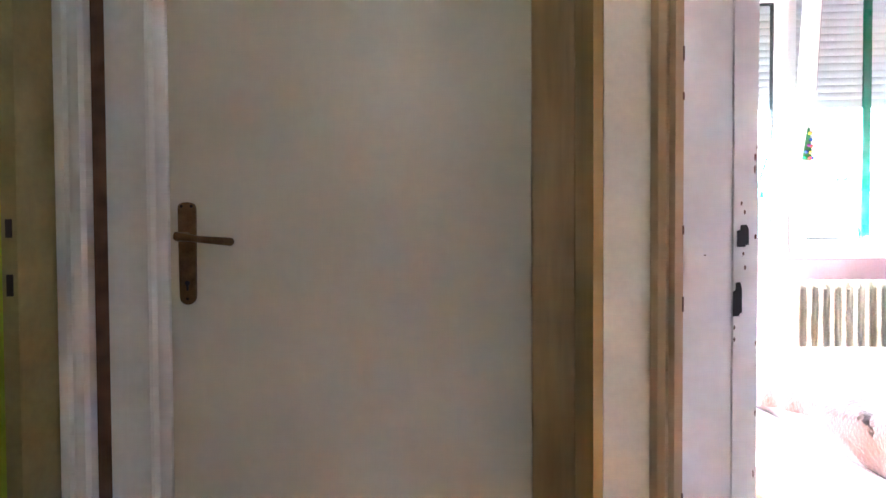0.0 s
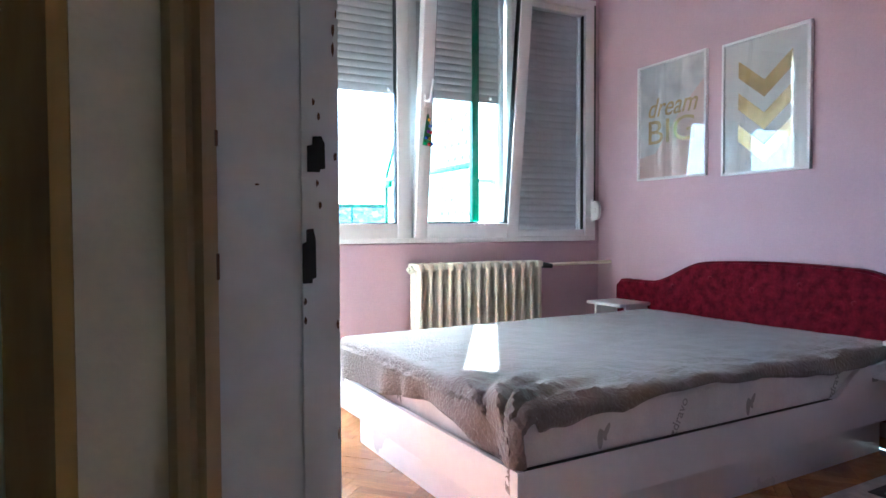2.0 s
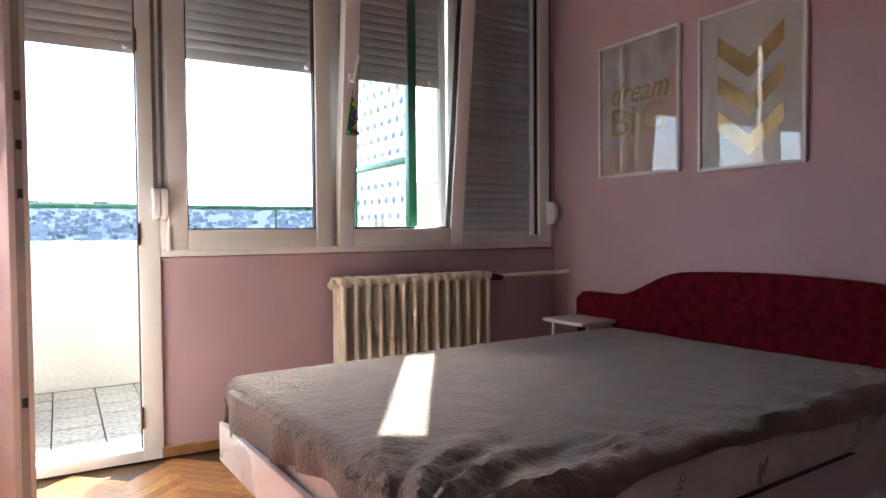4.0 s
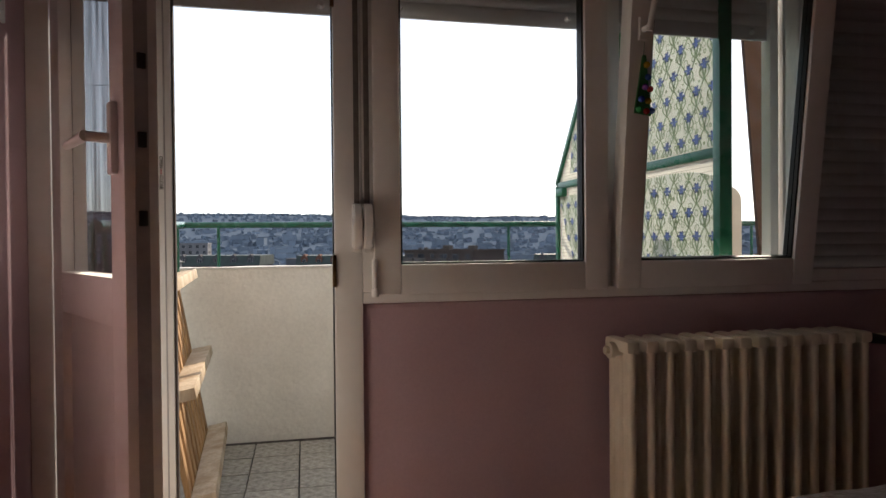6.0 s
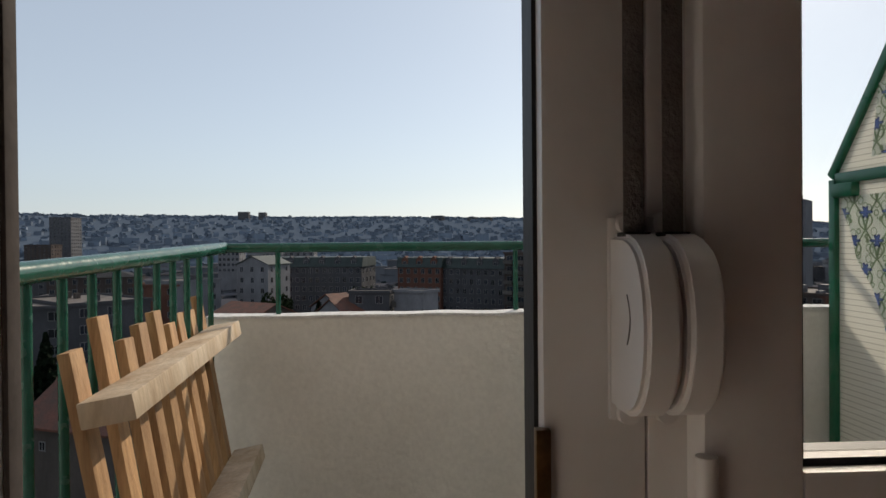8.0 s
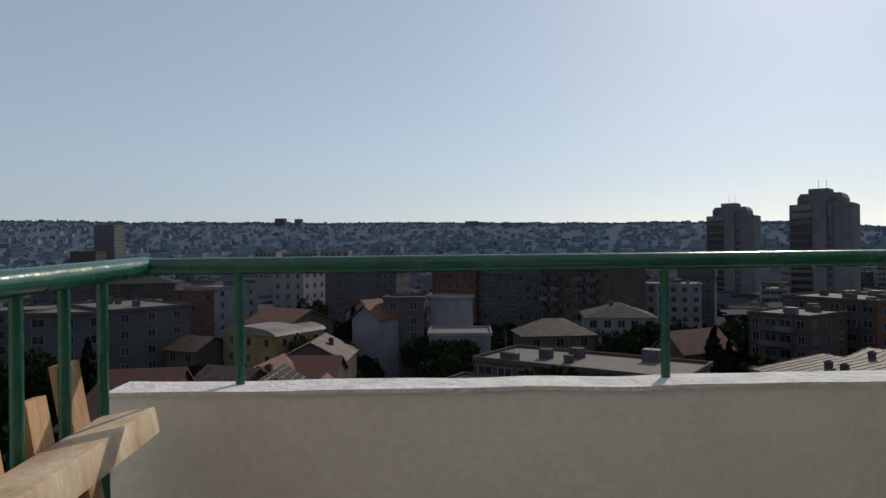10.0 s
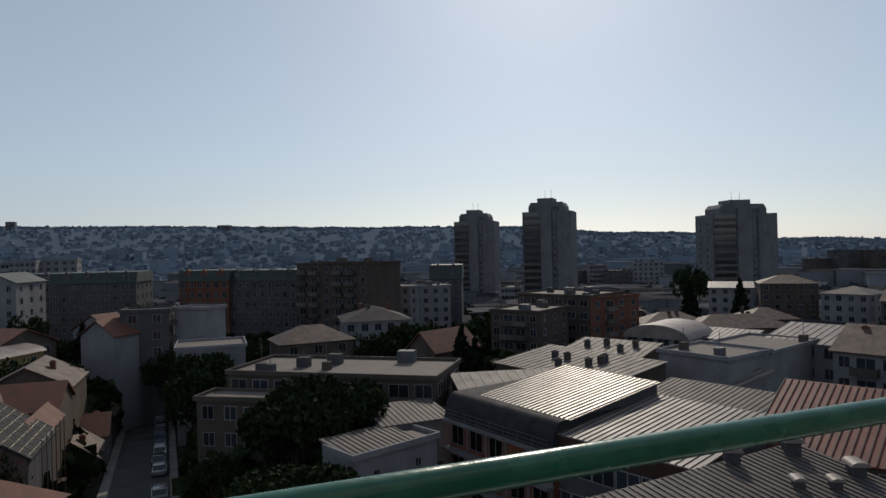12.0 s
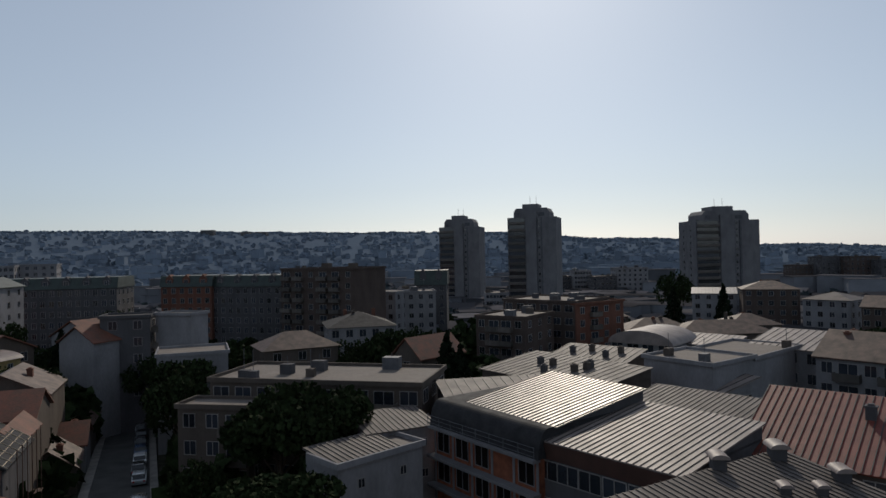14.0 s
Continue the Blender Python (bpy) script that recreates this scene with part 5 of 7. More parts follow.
def land(x, y):
    """Height of the ground: falls away from the house, a wide basin, then the ridge."""
    r = math.hypot(x, y - 6)
    z = -23 - 0.045 * min(r, 200)
    if r > 700:
        k = min(1.0, (r - 700) / 1800)
        k = k * k * (3 - 2 * k)
        h = ridge(math.degrees(math.atan2(x, y - 6)))
        z += k * (h + 34 + 5 * noise.noise((x * 0.0025, y * 0.0025, 0)) + 2.5 * noise.noise((x * 0.011, y * 0.011, 3)))
    return z


bm = bmesh.new()
radii = [2, 8, 16, 26, 40, 60, 85, 120, 160, 200, 260, 340, 440, 560, 700, 820, 950, 1100, 1250, 1400, 1550, 1700, 1850, 2000, 2150, 2300, 2450, 2520, 2620, 3000, 4800]
spokes = 200
rings = []
for r in radii:
    rings.append([bm.verts.new((r * math.sin(math.tau * k / spokes), 6 + r * math.cos(math.tau * k / spokes), land(r * math.sin(math.tau * k / spokes), 6 + r * math.cos(math.tau * k / spokes)) if r < 2600 else -34)) for k in range(spokes)])
for a, c in zip(rings, rings[1:]):
    for k in range(spokes):
        bm.faces.new((a[k], c[k], c[(k + 1) % spokes], a[(k + 1) % spokes]))
bm.faces.new(rings[0])
bmesh.ops.recalc_face_normals(bm, faces=bm.faces)
ground = structure("ground", bm, SOIL, "town ground falling away to a wide basin and a wooded ridge", "ground", True)
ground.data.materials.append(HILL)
# beyond 800 m the ground takes the colour with haze painted in
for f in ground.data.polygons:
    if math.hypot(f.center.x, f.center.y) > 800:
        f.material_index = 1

# outer face of the house itself
FACADE = far_paint("white_house_render", (0.62, 0.60, 0.57))
for nm, b in (("facade_left", box(-9, XL - 0.125, YO - 0.10, YO, -30, 6)), ("facade_right", box(XR + 0.152, 14, YO - 0.10, YO, -30, 6)), ("facade_over", box(XL - 0.125, XR + 0.152, YO + 0.002, YO + 0.05, 2.42, 6)), ("facade_under", box(XL - 0.125, XR + 0.152, YO - 0.2, YO - 0.001, -30, -0.26)), ("facade_sill", box(2.30, XR + 0.152, YO + 0.001, YO + 0.012, -0.01, 0.815))):
    structure(nm, b, FACADE, "white rendered outer wall of the apartment block", "wall")


# ---- the town below: builders ----
def window_mesh(w, h, name="window"):
    """A window in one piece: frame with a middle bar, dark panes set back in it."""
    t, f, back = 0.07, -0.06, 0.03
    xs, zs = (-w / 2 - t, -w / 2, -0.03, 0.03, w / 2, w / 2 + t), (-t, 0, h, h + t)
    bm = bmesh.new()
    g = [[bm.verts.new((x, f, z)) for z in zs] for x in xs]
    for i in range(5):
        for k in range(3):
            ring = (g[i][k], g[i + 1][k], g[i + 1][k + 1], g[i][k + 1])
            if k == 1 and i in (1, 3):
                deep = [bm.verts.new((v.co.x, -0.012, v.co.z)) for v in ring]
                bm.faces.new(deep).material_index = 1
                for q in range(4):
                    bm.faces.new((ring[q], ring[(q + 1) % 4], deep[(q + 1) % 4], deep[q]))
            else:
                bm.faces.new(ring)
    edge = [g[i][0] for i in range(6)] + [g[5][k] for k in (1, 2, 3)] + [g[i][3] for i in (4, 3, 2, 1, 0)] + [g[0][k] for k in (2, 1)]
    rear = [bm.verts.new((v.co.x, back, v.co.z)) for v in edge]
    for q in range(len(edge)):
        r = (q + 1) % len(edge)
        bm.faces.new((edge[q], rear[q], rear[r], edge[r]))
    bmesh.ops.recalc_face_normals(bm, faces=bm.faces)
    me = mesh_of(name, bm, T_SASH, False)
    me.materials.append(T_GLASS)
    return me


WIN = {k: window_mesh(*k) for k in ((1.3, 1.4), (0.9, 1.3), (1.9, 1.4), (2.2, 2.1), (0.6, 0.7), (1.1, 1.5))}


def balcony_mesh(w, d=1.1):
    bm = bmesh.new()
    put(bm, -w / 2, w / 2, -d, 0, -0.15, 0)
    put(bm, -w / 2, w / 2, -d, -d + 0.08, 0, 0.95)
    put(bm, -w / 2, -w / 2 + 0.08, -d + 0.08, 0, 0, 0.95)
    put(bm, w / 2 - 0.08, w / 2, -d + 0.08, 0, 0, 0.95)
    return mesh_of("balcony", bm, T_RAIL, False)


BALC = balcony_mesh(3.2)
CHIM = {}


def chimney_mesh(mat):
    if mat.name not in CHIM:
        bm = box(-0.35, 0.35, -0.35, 0.35, -1.2, 0.35)
        put(bm, -0.42, 0.42, -0.42, 0.42, 0.35, 0.5)
        put(bm, -0.2, 0.2, -0.2, 0.2, 0.5, 0.65)
        CHIM[mat.name] = mesh_of("chimney", bm, mat, False)
    return CHIM[mat.name]


def seam_roof(x0, x1, y0, y1, z0, z1, mat, parent, pitch=0.55, thick=0.12, over=0.35):
    """One slope of metal roofing that rises from y0 to y1; each standing seam is a piece of its own."""
    L = math.hypot(y1 - y0 + over, z1 - z0)
    m = Matrix.Translation((0, y0 - over, z0)) @ pose(0, 0, 0, math.degrees(math.atan2(z1 - z0, y1 - y0 + over)))
    r = part("roof", box(x0 - over, x1 + over, 0, L, -thick, 0), mat, parent, smooth=False)
    r.matrix_basis = m
    me = mesh_of("seam", box(-0.03, 0.03, 0.02, L - 0.02, -0.01, 0.07), SEAM, False)
    k = x0 - over + 0.05
    while k < x1 + over:
        child("seam", me, r, pose(k, 0, 0))
        k += pitch
    return r


def block(name, label, x, y, z_top, w, d, turn, storeys, wall=None, roof="flat", roof_mat=None, cols=None, win=(1.3, 1.4), rise=2.5, balconies=(), side="", chimneys=0, storey_h=2.9, base=None, clutter=0, seed=0, sill=0.95, dormers=True):
    """A building with its front middle at x, y; the front looks along -y of its own frame, turned by turn degrees."""
    wall, roof_mat = wall or T_GREY, roof_mat or R_FLAT
    rr = random.Random(seed + int(x * 10))
    base = land(x, y) - 1.5 if base is None else base
    b = thing(name, label, "building", pose(x, y, base, 0, 0, turn))
    h = z_top - base
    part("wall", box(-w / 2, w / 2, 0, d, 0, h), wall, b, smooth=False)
    cols = cols if cols is not None else max(1, int(w / 3.0))
    me = WIN[win]
    if storeys > 2 and cols and not side:
        # windows on the flank that is turned to the house on the hill
        for sd, sg in (("l", -1), ("r", 1)):
            if sg * (math.cos(radians(turn)) * (2 - x) + math.sin(radians(turn)) * (6 - y)) > 0.12 * math.hypot(x, y) + w / 2:
                side += sd
    for s in range(storeys):
        z = h - (s + 1) * storey_h + sill
        if z < 0.3:
            break
        for c in range(cols):
            px = -w / 2 + w * (c + 0.5) / cols
            if c in balconies:
                child("balcony", BALC, b, pose(px, 0, z - sill + 0.2))
                child("window", WIN[(2.2, 2.1)], b, pose(px, 0, z - sill + 0.2))
            else:
                child("window", me, b, pose(px + rr.uniform(-0.08, 0.08), 0, z))
        for sd in side:
            n = max(1, int(d / 3.6))
            for c in range(n):
                py = d * (c + 0.5) / n
                child("window", me, b, pose(w / 2 if sd == "r" else -w / 2, py, z, 0, 0, 90 if sd == "r" else -90))
    r = None
    if roof == "flat":
        bm = bmesh.new()
        put(bm, -w / 2 - 0.25, w / 2 + 0.25, -0.25, d + 0.25, h, h + 0.18)
        r = part("roof", bm, roof_mat, b, smooth=False)
        bm = bmesh.new()
        for x0, x1, y0, y1 in ((-w / 2 - 0.27, w / 2 + 0.27, -0.27, -0.05), (-w / 2 - 0.27, w / 2 + 0.27, d + 0.05, d + 0.27), (-w / 2 - 0.27, -w / 2 - 0.05, -0.05, d + 0.05), (w / 2 + 0.05, w / 2 + 0.27, -0.05, d + 0.05)):
            put(bm, x0, x1, y0, y1, h + 0.02, h + 0.55)
        part("roof_edge", bm, wall, r, smooth=False)
    elif roof == "gable":
        pts = [(-w / 2 - 0.4, h - 0.1), (0, h + rise), (w / 2 + 0.4, h - 0.1), (w / 2 + 0.4, h + 0.08), (0, h + rise + 0.2), (-w / 2 - 0.4, h + 0.08)]
        r = part("roof", prism(pts, "y", -0.4, d + 0.4), roof_mat, b, smooth=False)
        part("gable", prism([(-w / 2, h), (w / 2, h), (0, h + rise - 0.02)], "y", 0.0, d), wall, b, smooth=False)
    elif roof == "ridge":
        pts = [(-0.5, h - 0.1), (d / 2, h + rise), (d + 0.5, h - 0.1), (d + 0.5, h + 0.1), (d / 2, h + rise + 0.2), (-0.5, h + 0.1)]
        r = part("roof", prism(pts, "x", -w / 2 - 0.4, w / 2 + 0.4), roof_mat, b, smooth=False)
        part("gable", prism([(0, h), (d, h), (d / 2, h + rise - 0.02)], "x", -w / 2, w / 2), wall, b, smooth=False)
    elif roof == "hip":
        bm = bmesh.new()
        o, k = 0.5, min(w, d) / 2
        lo = [bm.verts.new(p) for p in ((-w / 2 - o, -o, h), (w / 2 + o, -o, h), (w / 2 + o, d + o, h), (-w / 2 - o, d + o, h))]
        if w > d:
            hi = [bm.verts.new((-w / 2 + k, d / 2, h + rise)), bm.verts.new((w / 2 - k, d / 2, h + rise))]
            for f in ((lo[0], lo[1], hi[1], hi[0]), (lo[1], lo[2], hi[1]), (lo[2], lo[3], hi[0], hi[1]), (lo[3], lo[0], hi[0])):
                bm.faces.new(f)
        else:
            hi = [bm.verts.new((0, k, h + rise)), bm.verts.new((0, d - k, h + rise))]
            for f in ((lo[0], lo[1], hi[0]), (lo[1], lo[2], hi[1], hi[0]), (lo[2], lo[3], hi[1]), (lo[3], lo[0], hi[0], hi[1])):
                bm.faces.new(f)
        bm.faces.new(lo[::-1])
        bmesh.ops.recalc_face_normals(bm, faces=bm.faces)
        r = part("roof", bm, roof_mat, b, smooth=False)
    elif roof == "mansard":
        pts = [(-0.4, h), (0.7, h + rise), (d - 0.7, h + rise), (d + 0.4, h)]
        if not dormers:
            pts = [(-0.4, h)] + [(0.9 - 1.2 * math.cos(0.157 * i), h + rise * math.sin(0.157 * i)) for i in range(1, 11)] + [(d, h + rise), (d, h)]
        r = part("roof", prism(pts, "x", -w / 2 - 0.3, w / 2 + 0.3), roof_mat, b, smooth=False)
        n = max(2, int(w / 5)) if dormers else 0
        for c in range(n):
            px = -w / 2 + w * (c + 0.5) / n
            dm = part("dormer", prism([(px - 1.1, h + 0.3), (px + 1.1, h + 0.3), (px + 1.1, h + rise * 0.75), (px, h + rise * 1.15), (px - 1.1, h + rise * 0.75)], "y", 0.0, 2.5), wall, r, smooth=False)
            child("window", WIN[(1.1, 1.5)], dm, pose(px, -0.01, h + 0.5))
    elif roof == "seam":
        r = seam_roof(-w / 2, w / 2, 0, d, h, h + rise, roof_mat, b, 0.55 if math.hypot(x, y) < 75 else 1.1)
        part("gable", prism([(0, h - 0.15), (d, h - 0.15), (d, h + rise - 0.2)], "x", -w / 2, w / 2), wall, b, smooth=False)
    elif roof == "arch":
        pts = []
        for i in range(13):
            a = math.pi * i / 12
            pts.append((-(w / 2 + 0.3) * math.cos(a), h + rise * math.sin(a)))
        r = part("roof", prism(pts, "y", -0.4, d + 0.4), roof_mat, b)
    for k in range(chimneys):
        cx, cy = rr.uniform(-w * 0.4, w * 0.4), rr.uniform(d * 0.3, d * 0.8)
        if roof == "seam":
            child("chimney", chimney_mesh(T_BEIGE if k % 2 else T_GREY), r, pose(cx, cy, 0.4, -math.degrees(math.atan2(rise, d))))
            continue
        zz = h + (rise * 0.7 if roof in ("gable", "ridge", "hip", "mansard", "seam") else 0.3)
        child("chimney", chimney_mesh(T_BEIGE if k % 2 else T_PINKISH), r, pose(cx, cy, zz + 0.4))
    for k in range(clutter):
        cx, cy, s = rr.uniform(-w * 0.42, w * 0.42), rr.uniform(d * 0.1, d * 0.9), rr.uniform(0.4, 1.2)
        part("roof_box", box(cx - s, cx + s, cy - s * 0.7, cy + s * 0.7, h + 0.18, h + 0.6 + s), rr.choice((T_GREY, T_BEIGE, T_DARK)), r, smooth=False)
        part("mast", rod(bmesh.new(), (cx, cy, h), (cx, cy, h + rr.uniform(2, 4)), 0.04, sides=5), T_DARK, r)
    return b


def tower(label, x, y, z_top, w, d, turn, storeys, base=-36.0):
    """A tall residential tower: stepped plan, banded loggias, stepped crown."""
    b = thing("tower_block", label, "building", pose(x, y, base, 0, 0, turn))
    h = z_top - base
    part("shaft", box(-w / 2, w / 2, 0, d, 0, h), T_CONCRETE, b, smooth=False)
    part("pier", box(-w * 0.12, w * 0.10, -0.9, 0, 0, h + 2.5), T_CONCRETE, b, smooth=False)
    part("pier", box(w * 0.22, w * 0.5, -0.5, 0, 0, h), T_CONCRETE, b, smooth=False)
    c = 1.0 if w < 30 else 0.75
    part("crown", prism([(-w * 0.38, h), (w * 0.36, h), (w * 0.36, h + 2.4 * c), (w * 0.31, h + 4.4 * c), (-w * 0.33, h + 4.4 * c), (-w * 0.38, h + 2.6 * c)], "y", d * 0.05, d * 0.85), T_CONCRETE, b, smooth=False)
    part("crown", box(-w * 0.20, w * 0.12, d * 0.08, d * 0.7, h + 4.4 * c, h + 6.4 * c), T_CONCRETE, b, smooth=False)
    for x0, x1 in ((-0.34, -0.26), (-0.12, -0.05), (0.14, 0.26)):
        part("crown_opening", box(w * x0, w * x1, d * 0.05 - 0.1, d * 0.05 + 0.1, h + 0.5, h + 2.3 * c), T_DARK, b, smooth=False)
    for x0, x1 in ((-0.135, -0.12), (0.10, 0.115), (0.19, 0.22), (-0.50, -0.485)):
        part("dark_band", box(w * x0, w * x1, -0.55, 0.0, 0, h - 0.2), T_DARK, b, smooth=False)
    for k in (-0.08, 0.05):
        part("antenna", rod(bmesh.new(), (w * k, d * 0.4, h + 6.3 * c), (w * k, d * 0.4, h + 10.5), 0.08, sides=5), T_DARK, b)
    sh = h / storeys
    lw = w * 0.36
    bm = box(-lw / 2, lw / 2, -0.9, 0.0, 0, 1.05)
    log = mesh_of("loggia", bm, T_RAIL, False)
    dk = mesh_of("loggia_window", box(-lw * 0.46, lw * 0.46, -0.06, 0.02, 1.1, sh - 0.35), T_GLASS, False)
    for s in range(storeys):
        z = s * sh
        child("loggia", log, b, pose(-w * 0.31, 0, z))
        child("loggia_window", dk, b, pose(-w * 0.31, 0, z))
        child("window", WIN[(0.9, 1.3)], b, pose(w * 0.15, 0, z + 1.0))
        child("window", WIN[(1.3, 1.4)], b, pose(-w / 2, d * 0.3, z + 1.0, 0, 0, -90))
        child("window", WIN[(1.3, 1.4)], b, pose(-w / 2, d * 0.7, z + 1.0, 0, 0, -90))
    return b


def leaf_cloud(bm, centre, radii, count, size, rr):
    for _ in range(count):
        u = Vector((rr.gauss(0, 1), rr.gauss(0, 1), rr.gauss(0, 1))).normalized()
        p = Vector(centre) + Vector([u[i] * radii[i] * (0.55 + 0.5 * rr.random()) for i in range(3)])
        q = Euler((rr.uniform(0, 6.3), rr.uniform(0, 6.3), rr.uniform(0, 6.3))).to_matrix()
        s = size * rr.uniform(0.6, 1.4)
        vs = [bm.verts.new(p + q @ Vector(c) * s) for c in ((-0.5, -0.3, 0), (0.5, -0.35, 0.1), (0.55, 0.3, 0), (-0.1, 0.55, 0.12), (-0.5, 0.2, 0))]
        bm.faces.new(vs)


TREES = {}


def tree(x, y, height, spread, conifer=False, variant=0, leaves=900, label=""):
    key = (conifer, variant, leaves)
    rr = random.Random(variant * 7 + conifer)
    if key not in TREES:
        crown, trunk = bmesh.new(), bmesh.new()
        rod(trunk, (0, 0, -0.08), (0.01, 0.01, 0.55), 0.022, 0.010, 8)
        if conifer:
            rod(trunk, (0.01, 0.01, 0.55), (0, 0, 0.97), 0.010, 0.002, 6)
            for k in range(14):
                f = k / 13
                r = 0.30 * (1 - f) ** 0.85 + 0.015
                for a in range(6):
                    an = a * 1.047 + k * 0.5 + rr.uniform(-0.3, 0.3)
                    rod(trunk, (0, 0, 0.14 + 0.82 * f), (r * math.cos(an), r * math.sin(an), 0.12 + 0.80 * f), 0.004, 0.001, 4)
                leaf_cloud(crown, (0, 0, 0.13 + 0.82 * f), (r, r, 0.05), int(leaves / 14 * (1.3 - f)), 0.05, rr)
        else:
            for k in range(7):
                an, el = k * 0.9 + rr.uniform(-0.2, 0.2), rr.uniform(0.3, 1.1)
                rad = rr.uniform(0.16, 0.30)
                tip = Vector((rad * math.cos(an), rad * math.sin(an), 0.50 + 0.32 * el))
                rod(trunk, (0, 0, rr.uniform(0.28, 0.45)), tip, 0.010, 0.003, 6)
                s = rr.uniform(0.13, 0.20)
                leaf_cloud(crown, tip, (s, s, s * 0.8), leaves // 5, 0.030, rr)
            leaf_cloud(crown, (0, 0, 0.75), (0.22, 0.22, 0.2), leaves // 4, 0.030, rr)
        TREES[key] = (mesh_of("trunk", trunk, BARK, False), mesh_of("crown", crown, NEEDLES if conifer else LEAVES, False))
    t = thing("tree", label or ("tall dark conifer between the houses" if conifer else "dense dark green tree between the houses"), "tree", pose(x, y, land(x, y), 0, 0, rr.uniform(0, 360) + x * 13), group="trees between the houses")
    for nm, me in zip(("trunk", "crown"), TREES[key]):
        o = child(nm, me, t, Matrix.Diagonal((spread, spread, height, 1)))
    return t

# ---- street with parked cars ----
def ribbon(x0, x1, y0, y1, lift, step=6.0):
    bm = bmesh.new()
    n = int((y1 - y0) / step)
    rows = []
    for i in range(n + 1):
        y = y0 + (y1 - y0) * i / n
        s = -0.03 * (y - 100)
        rows.append([bm.verts.new((x + s, y, max(land(x0 + s, y), land(x1 + s, y)) + lift)) for x in (x0, x1)])
    for a, c in zip(rows, rows[1:]):
        bm.faces.new((a[0], a[1], c[1], c[0]))
    bmesh.ops.recalc_face_normals(bm, faces=bm.faces)
    r = bmesh.ops.extrude_face_region(bm, geom=list(bm.faces))
    for v in r["geom"]:
        if isinstance(v, bmesh.types.BMVert):
            v.co.z -= 0.6
    bmesh.ops.recalc_face_normals(bm, faces=bm.faces)
    return bm


structure("road", ribbon(-7.2, -0.5, 40, 260, 0.25), ASPHALT, "narrow asphalt street between the houses", "road")
structure("pavement", ribbon(-8.3, -7.22, 40, 260, 0.38), PAVING, "pale paved footway with kerb", "pavement")
structure("pavement", ribbon(-0.48, 0.5, 40, 260, 0.38), PAVING, "pale paved footway with kerb", "pavement")

TYRE = material("black_tyre", (0.02, 0.02, 0.02), 0.8)
CAR_GLASS = material("dark_car_glass", (0.02, 0.022, 0.025), 0.06, vary=0.1)
CAR_LAMP = material("red_tail_lamp", (0.35, 0.02, 0.02), 0.25)
PAINTS = [material(n + "_car_paint", c, 0.25, 0.2, vary=0.04, coat=0.6) for n, c in (("white", (0.6, 0.6, 0.6)), ("black", (0.02, 0.02, 0.022)), ("silver", (0.3, 0.31, 0.32)), ("blue", (0.04, 0.07, 0.14)), ("grey", (0.12, 0.12, 0.125)))]
CAR_WORDS = ("white", "black", "silver", "blue", "grey")


def car(paint):
    c = thing("car", CAR_WORDS[paint] + " car parked along the street kerb", "car", group="parked cars in the street")
    body = [(-2.05, 0.35), (2.0, 0.35), (2.08, 0.62), (1.95, 0.86), (1.0, 0.98), (-1.75, 1.0), (-2.08, 0.85)]
    b = prism(body, "y", -0.86, 0.86)
    bmesh.ops.bevel(b, geom=list(b.edges), offset=0.06, segments=2, affect="EDGES")
    bo = part("body", b, PAINTS[paint], c)
    cab = [(-1.85, 0.97), (1.05, 0.97), (0.35, 1.42), (-1.35, 1.44)]
    b = prism(cab, "y", -0.74, 0.74)
    bmesh.ops.bevel(b, geom=list(b.edges), offset=0.05, segments=2, affect="EDGES")
    part("cabin_glass", b, CAR_GLASS, c)
    part("car_roof", box(-1.32, 0.33, -0.70, 0.70, 1.40, 1.47, 0.03), PAINTS[paint], c)
    for x in (-1.3, 1.3):
        for s in (-1, 1):
            w = part("wheel", rod(bmesh.new(), (x, s * 0.70, 0.31), (x, s * 0.88, 0.31), 0.31, sides=18), TYRE, c)
            part("rim", rod(bmesh.new(), (x, s * 0.87, 0.31), (x, s * 0.89, 0.31), 0.19, sides=12), PAINTS[2], w)
    for s in (-1, 1):
        part("tail_lamp", box(-2.10, -2.03, s * 0.62 - 0.12, s * 0.62 + 0.12, 0.68, 0.86, 0.01), CAR_LAMP, bo)
    return c


rc = random.Random(11)
models = {}
y = 72.0
k = 0
while y < 200:
    p = (0, 3, 1, 4, 0, 2, 1, 0, 3, 4, 1, 2)[k % 12]
    if rc.random() < 0.88:
        x = -1.7 - 0.03 * (y - 100) + rc.uniform(-0.15, 0.15)
        m = pose(x, y, land(x, y) + 0.27, 0, -2.5, 91.7 + rc.uniform(-2, 2))
        if p not in models:
            models[p] = car(p)
            models[p].matrix_basis = m
        else:
            copy_thing(models[p], m)
    y += rc.uniform(5.0, 6.0)
    k += 1

# ---- buildings of the town ----
tower("tall grey concrete tower block with dark loggia bands", 149.9, 335.2, 16.4, 22.5, 18, -36, 17)
tower("tall grey concrete tower block with stepped crown", 160.9, 275.6, 18.2, 23.1, 18, -41, 17)
tower("wide grey concrete tower block with flat crown", 236.4, 230.0, 14.4, 29.6, 18, -19, 17)
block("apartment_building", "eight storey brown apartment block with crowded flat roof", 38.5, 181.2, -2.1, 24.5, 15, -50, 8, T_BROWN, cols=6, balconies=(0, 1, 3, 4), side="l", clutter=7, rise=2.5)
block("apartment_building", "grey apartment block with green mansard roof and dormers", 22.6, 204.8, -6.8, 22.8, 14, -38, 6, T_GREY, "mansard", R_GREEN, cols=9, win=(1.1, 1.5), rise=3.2)
